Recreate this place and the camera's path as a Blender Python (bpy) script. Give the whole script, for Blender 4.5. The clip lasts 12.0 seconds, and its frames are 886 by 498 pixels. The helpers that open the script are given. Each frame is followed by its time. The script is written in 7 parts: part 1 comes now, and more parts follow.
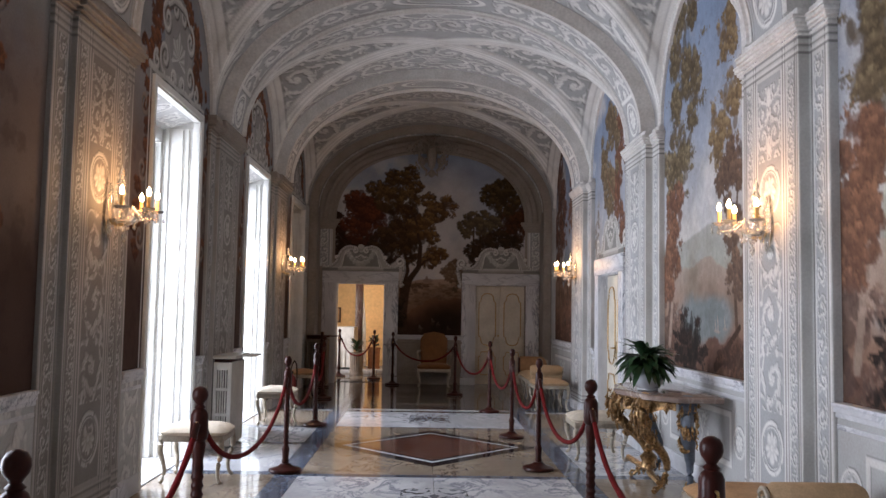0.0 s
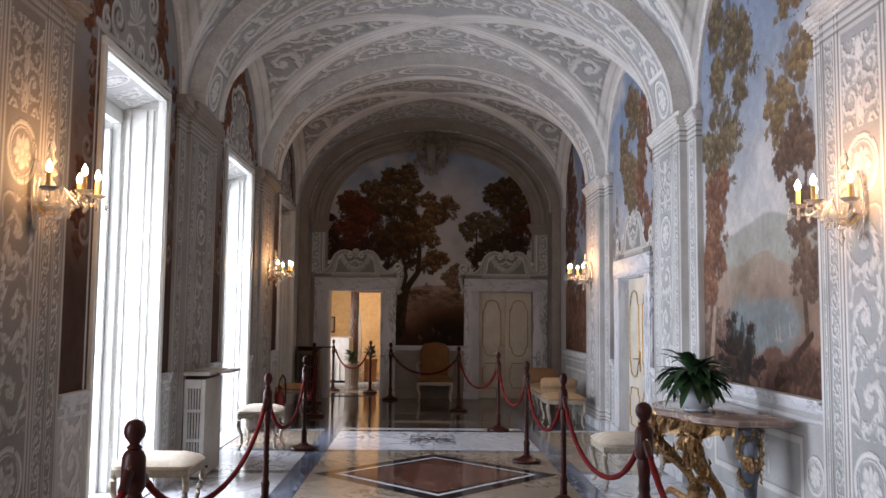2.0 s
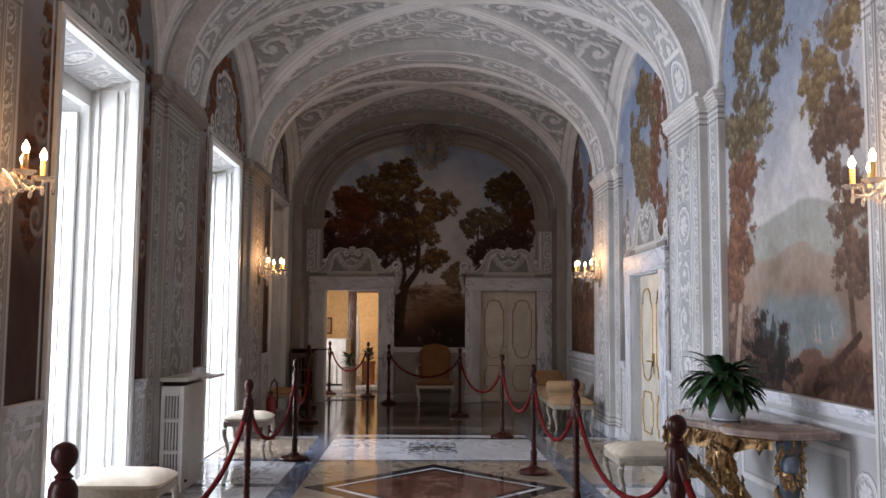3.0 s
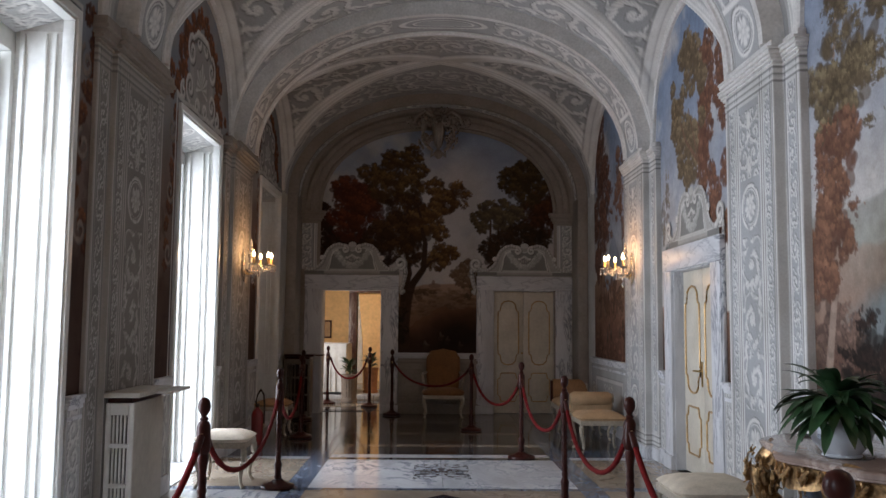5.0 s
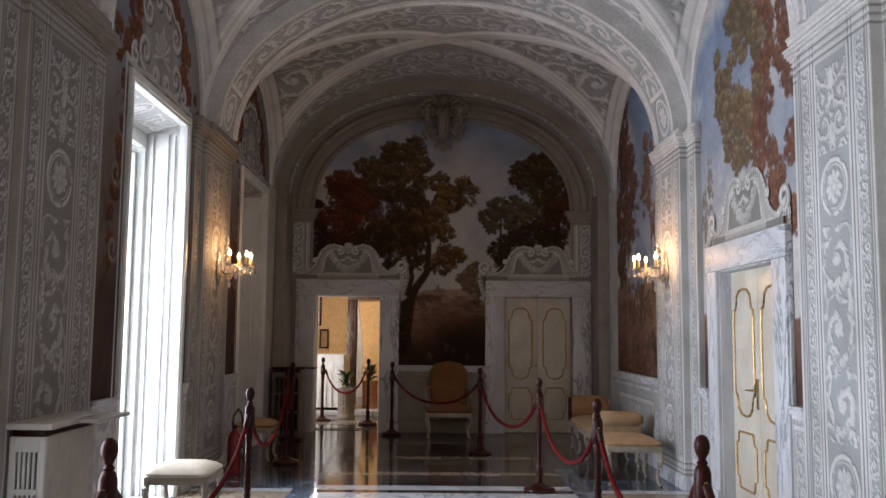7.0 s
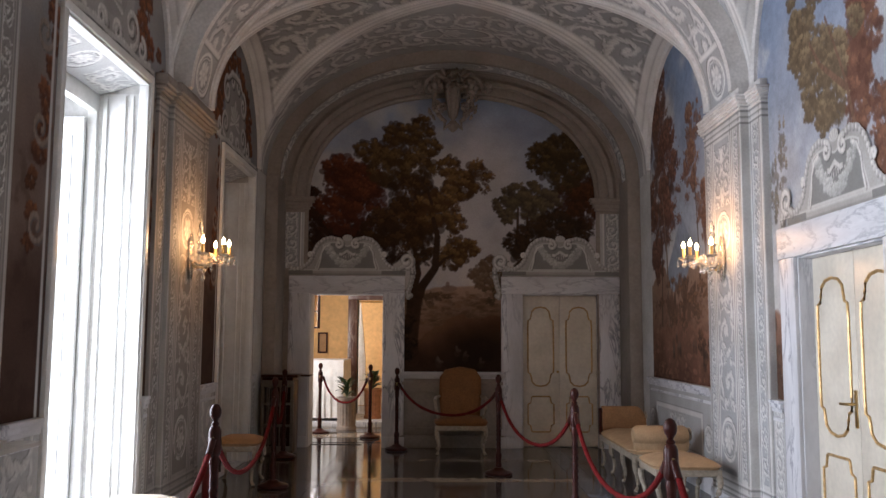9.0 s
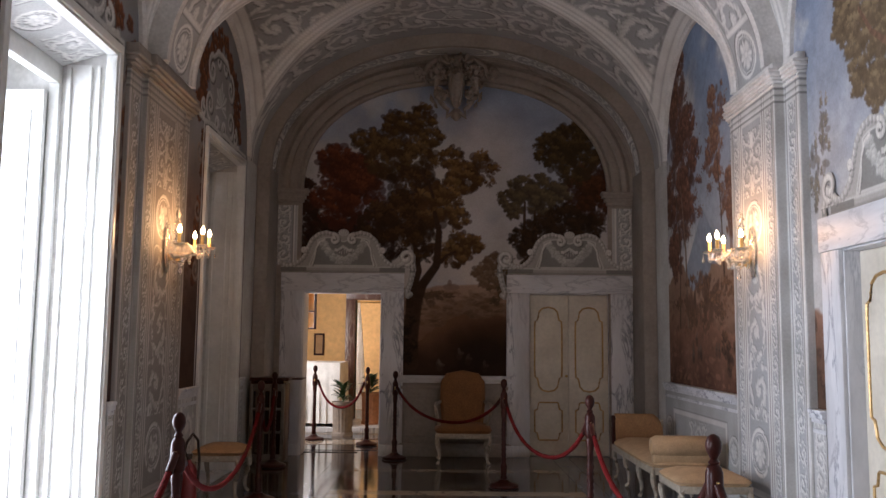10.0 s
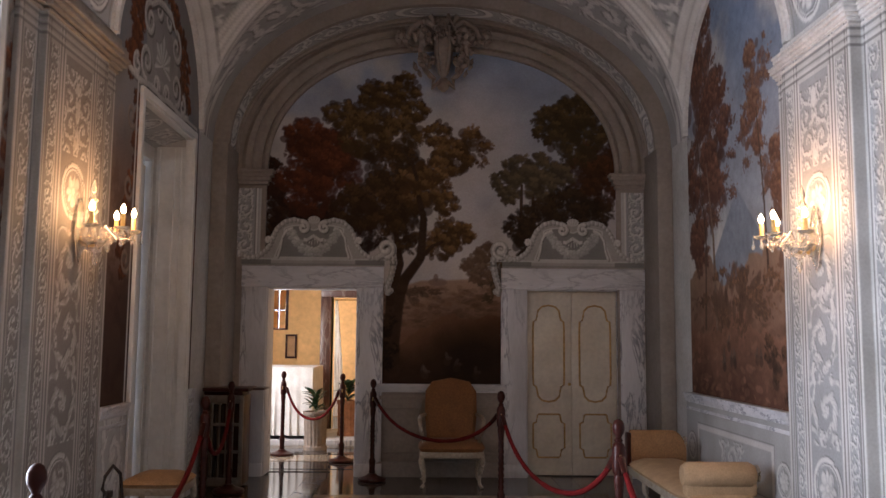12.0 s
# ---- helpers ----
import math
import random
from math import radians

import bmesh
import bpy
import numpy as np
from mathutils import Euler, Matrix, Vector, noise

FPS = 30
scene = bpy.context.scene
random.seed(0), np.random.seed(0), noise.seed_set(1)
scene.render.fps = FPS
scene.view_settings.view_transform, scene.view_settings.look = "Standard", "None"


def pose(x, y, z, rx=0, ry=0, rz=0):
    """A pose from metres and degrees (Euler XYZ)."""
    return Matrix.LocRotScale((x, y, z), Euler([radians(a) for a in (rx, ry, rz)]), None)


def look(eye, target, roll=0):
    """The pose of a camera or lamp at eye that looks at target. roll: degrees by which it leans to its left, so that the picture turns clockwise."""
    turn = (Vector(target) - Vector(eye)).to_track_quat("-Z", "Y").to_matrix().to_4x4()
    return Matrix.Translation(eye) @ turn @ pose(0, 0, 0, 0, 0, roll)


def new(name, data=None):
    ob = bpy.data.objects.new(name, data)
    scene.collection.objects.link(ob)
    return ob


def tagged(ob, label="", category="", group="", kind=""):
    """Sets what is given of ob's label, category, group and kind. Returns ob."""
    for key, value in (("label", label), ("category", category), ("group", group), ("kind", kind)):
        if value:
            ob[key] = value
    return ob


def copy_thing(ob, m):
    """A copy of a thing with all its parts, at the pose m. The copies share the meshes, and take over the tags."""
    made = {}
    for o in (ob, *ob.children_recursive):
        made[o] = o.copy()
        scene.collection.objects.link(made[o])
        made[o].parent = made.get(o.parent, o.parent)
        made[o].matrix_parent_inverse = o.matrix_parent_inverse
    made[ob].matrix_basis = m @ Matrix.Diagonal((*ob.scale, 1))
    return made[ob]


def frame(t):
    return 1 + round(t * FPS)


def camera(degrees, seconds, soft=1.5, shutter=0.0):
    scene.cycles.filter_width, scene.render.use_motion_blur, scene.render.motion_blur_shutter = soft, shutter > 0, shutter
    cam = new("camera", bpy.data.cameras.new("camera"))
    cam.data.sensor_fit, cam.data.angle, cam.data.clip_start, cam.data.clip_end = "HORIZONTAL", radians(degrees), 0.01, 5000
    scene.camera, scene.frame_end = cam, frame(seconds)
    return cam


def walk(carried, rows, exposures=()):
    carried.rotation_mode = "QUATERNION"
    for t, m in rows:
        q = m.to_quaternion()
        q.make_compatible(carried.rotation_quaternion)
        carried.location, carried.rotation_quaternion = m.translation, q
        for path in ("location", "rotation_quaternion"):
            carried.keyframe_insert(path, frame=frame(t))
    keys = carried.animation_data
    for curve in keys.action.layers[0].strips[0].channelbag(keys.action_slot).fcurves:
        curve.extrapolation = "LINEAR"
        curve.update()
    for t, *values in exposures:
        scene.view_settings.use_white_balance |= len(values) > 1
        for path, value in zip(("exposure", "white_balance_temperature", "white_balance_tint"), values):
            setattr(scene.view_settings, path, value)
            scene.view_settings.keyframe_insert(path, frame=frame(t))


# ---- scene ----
cam = camera(54.6, 12.0)
PATH = [
    (0, (0.044, -0.01, 1.495), (0.087, 1.985, 1.638), 1.0),
    (0.5, (0.001, 0.259, 1.485), (0.052, 2.252, 1.641), 1.0),
    (1, (0.022, 0.582, 1.478), (0.075, 2.575, 1.638), 0.7),
    (1.5, (0.021, 0.868, 1.466), (0.071, 2.861, 1.628), 0.5),
    (2, (-0.012, 1.197, 1.474), (0.039, 3.189, 1.639), 0.6),
    (2.5, (-0.007, 1.496, 1.458), (0.045, 3.488, 1.622), 0.5),
    (3, (0.012, 1.853, 1.468), (0.062, 3.845, 1.635), 0.4),
    (5, (-0.002, 3.289, 1.453), (0.034, 5.281, 1.629), 0.5),
    (5.5, (-0.003, 3.643, 1.474), (0.033, 5.635, 1.652), 0.7),
    (6, (0.026, 3.975, 1.46), (0.057, 5.967, 1.642), 0.5),
    (6.5, (0.047, 4.296, 1.462), (0.071, 6.287, 1.652), 0.5),
    (8.5, (-0.003, 5.671, 1.443), (0.009, 7.661, 1.648), 0.4),
    (9, (-0.022, 6.022, 1.439), (-0.012, 8.011, 1.645), 0.3),
    (9.5, (0.001, 6.353, 1.432), (0.009, 8.342, 1.643), 0.4),
    (10, (-0.005, 6.709, 1.421), (-0.002, 8.698, 1.634), 0.6),
    (10.5, (-0.04, 7.039, 1.432), (-0.032, 9.027, 1.647), 0.5),
    (11, (-0.028, 7.411, 1.425), (-0.016, 9.399, 1.641), 0.5),
    (11.5, (-0.008, 7.726, 1.451), (-0.007, 9.715, 1.662), 0.5),
    (12, (-0.009, 8.097, 1.48), (0.03, 10.085, 1.688), 0.5),
]
walk(cam, [(t, look(eye, target, roll)) for t, eye, target, roll in PATH],
     [(0, -0.05, 6150, 17), (1, 0.1, 6150, 17), (2, 0.05, 6150, 17), (3, -0.05, 6150, 17), (5, -0.4, 6100, 14), (5.5, -0.35, 6100, 14), (6.5, -0.2, 6100, 14), (8.5, 0.15, 6150, 17), (9.5, 0.15, 6150, 17),
      (10, 0.1, 6150, 18), (10.5, -0.05, 6150, 19), (11, -0.1, 6200, 20), (11.5, -0.1, 6200, 21), (12, 0.3, 6150, 20)])

# ---- world, light ----
world = bpy.data.worlds.new("world")
scene.world = world
world.use_nodes = True
wn = world.node_tree.nodes
sky = wn.new("ShaderNodeTexSky")
sky.sky_type, sky.sun_disc = "NISHITA", False
sky.sun_elevation, sky.sun_rotation = radians(48), radians(200)
world.node_tree.links.new(sky.outputs["Color"], wn["Background"].inputs["Color"])
wn["Background"].inputs["Strength"].default_value = 0.12


def lamp(name, kind, m, energy, color=(1, 1, 1), **more):
    data = bpy.data.lights.new(name, kind)
    data.energy, data.color = energy, color
    if kind == "AREA":
        data.shape, data.size, data.size_y = "RECTANGLE", more["w"], more["h"]
        data.spread = radians(more.get("spread", 180))
    elif kind == "POINT":
        data.shadow_soft_size = more["r"]
    else:
        data.angle = radians(0.5)
    ob = new(name, data)
    ob.matrix_world = m
    return ob


# The plan, in metres
X0 = 0.16                       # the hall's axis
XL, XR = -2.25, 2.57            # the two long walls
YS, YE = -3.0, 17.56            # the wall behind and the end wall
SPRING, CROWN = 3.5, 5.2        # the vault
PIERS = [-1.65, 2.1, 5.85, 9.67, 13.35, 17.2]
BAYS = [0.25, 4.0, 7.8, 11.65, 15.2]
WINDOWS = [-0.1, 3.55, 7.88, 11.7, 15.47]     # their middles; 1.5 wide, 3.38 high
LIT = [0, 1, 2, 3]                             # the last one has its shutters closed

lamp("sun", "SUN", look((-8, 6, 30), (0, 9, 0)), 3.0, (1.0, 0.95, 0.88))
for k in LIT:
    lamp("window_light", "AREA", look((-3.34, WINDOWS[k], 1.62), (0, WINDOWS[k], 1.0)), (135, 150, 180, 190)[k], (0.86, 0.93, 1.0), w=1.28, h=2.9, spread=150)


# ---- materials ----
def nodes(name, rough=0.6, metal=0.0):
    m = bpy.data.materials.new(name)
    m.use_nodes = True
    nt = m.node_tree
    b = nt.nodes["Principled BSDF"]
    b.inputs["Roughness"].default_value = rough
    b.inputs["Metallic"].default_value = metal
    return m, nt, b


def add(nt, kind, **inputs):
    n = nt.nodes.new(kind)
    for k, v in inputs.items():
        n.inputs[k.replace("_", " ")].default_value = v
    return n


def ramp(nt, fac, stops):
    n = nt.nodes.new("ShaderNodeValToRGB")
    e = n.color_ramp.elements
    while len(e) < len(stops):
        e.new(0.5)
    for q, (p, c) in zip(e, stops):
        q.position, q.color = p, (*c, 1)
    nt.links.new(fac, n.inputs["Fac"])
    return n.outputs["Color"]


def bumped(nt, b, height, strength=0.2, distance=0.01):
    n = add(nt, "ShaderNodeBump", Strength=strength, Distance=distance)
    nt.links.new(height, n.inputs["Height"])
    nt.links.new(n.outputs["Normal"], b.inputs["Normal"])


def grain(nt, scale, detail=6.0, distortion=0.0):
    co = nt.nodes.new("ShaderNodeTexCoord")
    n = add(nt, "ShaderNodeTexNoise", Scale=scale, Detail=detail, Distortion=distortion)
    nt.links.new(co.outputs["Object"], n.inputs["Vector"])
    return n.outputs["Fac"]


def mix(nt, kind, fac, a, c):
    n = nt.nodes.new("ShaderNodeMix")
    n.data_type, n.blend_type = "RGBA", kind
    for s, v in ((n.inputs["Factor"], fac), (n.inputs["A"], a), (n.inputs["B"], c)):
        if isinstance(v, (int, float)):
            s.default_value = v
        elif isinstance(v, tuple):
            s.default_value = (*v, 1)
        else:
            nt.links.new(v, s)
    return n.outputs["Result"]


def plain(name, col, rough=0.6, metal=0.0, scale=18.0, vary=0.25, bump=0.08):
    """A surface with grain and larger stains on it."""
    m, nt, b = nodes(name, rough, metal)
    fine, wide = grain(nt, scale), grain(nt, scale * 0.12, 3)
    lo, hi = tuple(c * (1 - vary) for c in col), tuple(min(1, c * (1 + vary)) for c in col)
    c1 = ramp(nt, fine, [(0.3, lo), (0.7, hi)])
    c2 = ramp(nt, wide, [(0.35, (0.78, 0.77, 0.75)), (0.65, (1, 1, 1))])
    nt.links.new(mix(nt, "MULTIPLY", 0.7, c1, c2), b.inputs["Base Color"])
    bumped(nt, b, fine, bump, 0.004)
    return m


def painted(name, rough=0.75, bump=0.12, gloss=0.3):
    """Fresco: the painted colours with plaster grain and worn patches."""
    m, nt, b = nodes(name, rough)
    b.inputs["Specular IOR Level"].default_value = gloss
    at = nt.nodes.new("ShaderNodeAttribute")
    at.attribute_name = "paint"
    fine, wide = grain(nt, 60, 5), grain(nt, 2.3, 5)
    c1 = ramp(nt, fine, [(0.25, (0.86, 0.85, 0.84)), (0.7, (1.0, 1.0, 1.0))])
    c2 = ramp(nt, wide, [(0.3, (0.80, 0.79, 0.77)), (0.6, (1.0, 1.0, 1.0))])
    col = mix(nt, "MULTIPLY", 1.0, at.outputs["Color"], c1)
    nt.links.new(mix(nt, "MULTIPLY", 1.0, col, c2), b.inputs["Base Color"])
    bumped(nt, b, fine, bump, 0.003)
    return m


def marble(name, base, vein, scale=2.2, rough=0.25, sharp=0.06, random_shift=False, stretch=(2.0, 1.2, 0.42)):
    m, nt, b = nodes(name, rough)
    co = nt.nodes.new("ShaderNodeTexCoord")
    vec = co.outputs["Object"]
    if random_shift:
        info = nt.nodes.new("ShaderNodeObjectInfo")
        geo = nt.nodes.new("ShaderNodeNewGeometry")
        mul = nt.nodes.new("ShaderNodeVectorMath")
        mul.operation = "MULTIPLY_ADD"
        nt.links.new(info.outputs["Random"], mul.inputs[0])
        mul.inputs[1].default_value = (37, 51, 23)
        nt.links.new(geo.outputs["Position"], mul.inputs[2])
        vec = mul.outputs[0]
    lay = nt.nodes.new("ShaderNodeMapping")
    lay.inputs["Rotation"].default_value, lay.inputs["Scale"].default_value = (0.5, 0.75, 0.4), stretch
    nt.links.new(vec, lay.inputs["Vector"])
    vec = lay.outputs["Vector"]
    n1 = add(nt, "ShaderNodeTexNoise", Scale=scale, Detail=8.0, Roughness=0.66, Distortion=0.7)
    n2 = add(nt, "ShaderNodeTexNoise", Scale=scale * 0.5, Detail=4.0, Distortion=0.8)
    n3 = add(nt, "ShaderNodeTexNoise", Scale=scale * 9, Detail=5.0)
    for n in (n1, n2, n3):
        nt.links.new(vec, n.inputs["Vector"])
    dark = tuple(c * 0.72 for c in base)
    cloud = ramp(nt, n2.outputs["Fac"], [(0.35, dark), (0.62, base)])
    line = ramp(nt, n1.outputs["Fac"], [(0.5 - sharp, (0, 0, 0)), (0.5, (1, 1, 1)), (0.5 + sharp, (0, 0, 0))])
    fade = ramp(nt, n2.outputs["Fac"], [(0.42, (0, 0, 0)), (0.6, (1, 1, 1))])
    fac = mix(nt, "MULTIPLY", 1.0, line, fade)
    sep = nt.nodes.new("ShaderNodeSeparateColor")
    nt.links.new(fac, sep.inputs["Color"])
    col = mix(nt, "MIX", sep.outputs["Red"], cloud, vein)
    spots = ramp(nt, n3.outputs["Fac"], [(0.3, (0.9, 0.9, 0.9)), (0.7, (1, 1, 1))])
    nt.links.new(mix(nt, "MULTIPLY", 1.0, col, spots), b.inputs["Base Color"])
    return m


FRESCO = painted("fresco")
CANVAS = painted("mural_paint", 0.8, 0.2, 0.12)
PLASTER = plain("pale_grey_plaster", (0.56, 0.55, 0.52), 0.8, 0, 30, 0.1)
STUCCO = plain("white_stucco", (0.62, 0.6, 0.57), 0.75, 0, 40, 0.12)
WHITE_PAINT = plain("white_gloss_paint", (0.74, 0.74, 0.71), 0.35, 0, 25, 0.05, 0.03)
GILT_PAINT = plain("gilt_paint", (0.50, 0.32, 0.13), 0.4, 0.45, 40, 0.3, 0.1)
CREAM_PAINT = plain("cream_door_paint", (0.63, 0.58, 0.48), 0.42, 0, 25, 0.07, 0.03)
GILT = plain("gilt", (0.36, 0.225, 0.105), 0.36, 0.9, 45, 0.6, 0.6)
CARRARA = marble("white_grey_veined_marble", (0.66, 0.66, 0.67), (0.2, 0.21, 0.24), 2.6, 0.5, 0.035)
CARRARA_LEVEL = marble("white_marble_with_level_veins", (0.66, 0.66, 0.67), (0.2, 0.21, 0.24), 2.6, 0.5, 0.035, False, (0.42, 1.2, 2.0))
F_WHITE = marble("floor_white_marble", (0.72, 0.73, 0.75), (0.26, 0.28, 0.33), 1.9, 0.09, 0.05, True)
F_BEIGE = marble("floor_beige_marble", (0.40, 0.33, 0.25), (0.2, 0.14, 0.1), 2.4, 0.09, 0.05, True)
F_BLUE = marble("floor_blue_grey_marble", (0.12, 0.15, 0.21), (0.3, 0.33, 0.38), 3.0, 0.09, 0.04, True)
F_RED = marble("floor_red_marble", (0.16, 0.065, 0.045), (0.3, 0.2, 0.16), 4.0, 0.09, 0.05, True)
F_BLACK = marble("floor_black_marble", (0.022, 0.02, 0.024), (0.12, 0.12, 0.13), 3.0, 0.08, 0.03, True)
F_GREY = marble("floor_grey_marble", (0.065, 0.052, 0.043), (0.12, 0.12, 0.13), 2.6, 0.09, 0.05, True)
DARK_WOOD = plain("red_brown_varnished_wood", (0.036, 0.0095, 0.007), 0.3, 0, 22, 0.35, 0.06)
ROPE = plain("dark_red_velvet", (0.11, 0.008, 0.008), 0.85, 0, 120, 0.3, 0.3)
ROPE.node_tree.nodes["Principled BSDF"].inputs["Specular IOR Level"].default_value = 0.08
DARK_WOOD.node_tree.nodes["Principled BSDF"].inputs["Specular IOR Level"].default_value = 0.14
BRASS = plain("old_brass", (0.55, 0.38, 0.16), 0.32, 1.0, 30, 0.15)
TAN_SILK = plain("tan_gold_upholstery", (0.45, 0.30, 0.165), 0.8, 0, 80, 0.12, 0.2)
DARK_GOLD = plain("shabby_dark_gold_upholstery", (0.19, 0.08, 0.022), 0.8, 0, 60, 0.25, 0.2)
# brown-grey stucco, darkened to stand in for shade at the hall's end
SHADED_STUCCO = plain("shaded_brown_grey_stucco", (0.275, 0.238, 0.205), 0.8, 0, 24, 0.1)
SILK = plain("cream_upholstery", (0.62, 0.54, 0.42), 0.85, 0, 90, 0.1, 0.2)
GOLD_SILK = plain("worn_gold_upholstery", (0.42, 0.25, 0.12), 0.75, 0, 70, 0.2, 0.2)
GREY_WOOD = plain("grey_painted_carved_wood", (0.36, 0.31, 0.24), 0.5, 0, 40, 0.2)


# ---- mesh helpers ----
def thing(name, at, label, category, group="", rz=0.0):
    ob = new(name)
    ob.matrix_world = pose(*at, 0, 0, rz)
    ob.empty_display_size = 0.1
    return tagged(ob, label, category, group)


def finish(bm, name, material, smooth=True):
    bmesh.ops.recalc_face_normals(bm, faces=bm.faces)
    me = bpy.data.meshes.new(name)
    bm.to_mesh(me)
    bm.free()
    me.materials.append(material)
    if smooth:
        me.shade_smooth()
        me.set_sharp_from_angle(angle=radians(38))
    return me


def part(name, bm, material, parent=None, label="", smooth=True):
    ob = new(name, finish(bm, name, material, smooth))
    ob.parent = parent
    return tagged(ob, label)


def structure(name, bm, material, label="", category="", parent=None):
    return tagged(part(name, bm, material, parent), label, category, "", "" if parent else "structure")


def box(bm, x0, x1, y0, y1, z0, z1, bevel=0.0):
    r = bmesh.ops.create_cube(bm, size=1.0, matrix=Matrix.LocRotScale(((x0 + x1) / 2, (y0 + y1) / 2, (z0 + z1) / 2), None, (x1 - x0, y1 - y0, z1 - z0)))
    if bevel:
        ed = {e for v in r["verts"] for e in v.link_edges}
        bmesh.ops.bevel(bm, geom=list(ed), offset=bevel, segments=2, affect="EDGES", profile=0.5)
    return bm


def lathe(bm, profile, at=(0, 0, 0), n=16, squash=1.0):
    """A turned body: profile of (radius, height)."""
    rings = []
    for r, z in profile:
        rings.append([bm.verts.new((at[0] + max(r, 1e-4) * math.cos(a), at[1] + squash * max(r, 1e-4) * math.sin(a), at[2] + z))
                      for a in (2 * math.pi * k / n for k in range(n))])
    for a, b in zip(rings, rings[1:]):
        for k in range(n):
            bm.faces.new((a[k], a[(k + 1) % n], b[(k + 1) % n], b[k]))
    bm.faces.new(rings[0][::-1])
    bm.faces.new(rings[-1])
    return bm


def tube(bm, pts, radius, n=8, flat=1.0, up=(0, 0, 1)):
    """A round bar along points; radius may be a list; flat squashes it along up."""
    pts = [Vector(p) for p in pts]
    rs = radius if isinstance(radius, (list, tuple)) else [radius] * len(pts)
    rings = []
    for i, p in enumerate(pts):
        d = (pts[min(i + 1, len(pts) - 1)] - pts[max(i - 1, 0)]).normalized()
        ref = Vector(up)
        if abs(d.dot(ref)) > 0.95:
            ref = Vector((1, 0, 0)) if abs(d.x) < 0.9 else Vector((0, 1, 0))
        s = d.cross(ref).normalized()
        w = s.cross(d)
        rings.append([bm.verts.new(p + s * rs[i] * math.cos(a) + w * rs[i] * flat * math.sin(a)) for a in (2 * math.pi * k / n for k in range(n))])
    for a, b in zip(rings, rings[1:]):
        for k in range(n):
            bm.faces.new((a[k], a[(k + 1) % n], b[(k + 1) % n], b[k]))
    bm.faces.new(rings[0][::-1])
    bm.faces.new(rings[-1])
    return bm


def sweep(bm, section, path):
    """Carries a closed section of (out, up) along a path of (place, out direction, up direction)."""
    rings = [[bm.verts.new(Vector(p) + Vector(o) * a + Vector(u) * b) for a, b in section] for p, o, u in path]
    n = len(section)
    for a, b in zip(rings, rings[1:]):
        for k in range(n):
            bm.faces.new((a[k], a[(k + 1) % n], b[(k + 1) % n], b[k]))
    bm.faces.new(rings[0][::-1])
    bm.faces.new(rings[-1])
    return bm


def curl(cx, cy, r0, r1, a0, turns, n=28):
    """Points of a flat volute from radius r0 to r1."""
    out = []
    for k in range(n + 1):
        s = k / n
        a, r = a0 + turns * 2 * math.pi * s, r0 + (r1 - r0) * s
        out.append((cx + r * math.cos(a), cy + r * math.sin(a)))
    return out


# ---- painting: colours laid on a fine grid of points ----
rng = np.random.default_rng(7)


def value_noise(h, w, cell, octaves=4):
    out, amp, tot = np.zeros((h, w)), 1.0, 0.0
    for o in range(octaves):
        c = max(cell / 2 ** o, 1.0)
        gh, gw = int(h / c) + 3, int(w / c) + 3
        g = rng.random((gh, gw))
        yy, xx = np.arange(h) / c, np.arange(w) / c
        yi, xi = yy.astype(int), xx.astype(int)
        fy, fx = (yy - yi)[:, None], (xx - xi)[None]
        fy, fx = fy * fy * (3 - 2 * fy), fx * fx * (3 - 2 * fx)
        a, b = g[yi][:, xi], g[yi][:, xi + 1]
        c2, d = g[yi + 1][:, xi], g[yi + 1][:, xi + 1]
        out += amp * ((a * (1 - fx) + b * fx) * (1 - fy) + (c2 * (1 - fx) + d * fx) * fy)
        tot += amp
        amp *= 0.55
    return out / tot


def ease(a, b, x):
    t = np.clip((x - a) / (b - a), 0, 1)
    return t * t * (3 - 2 * t)


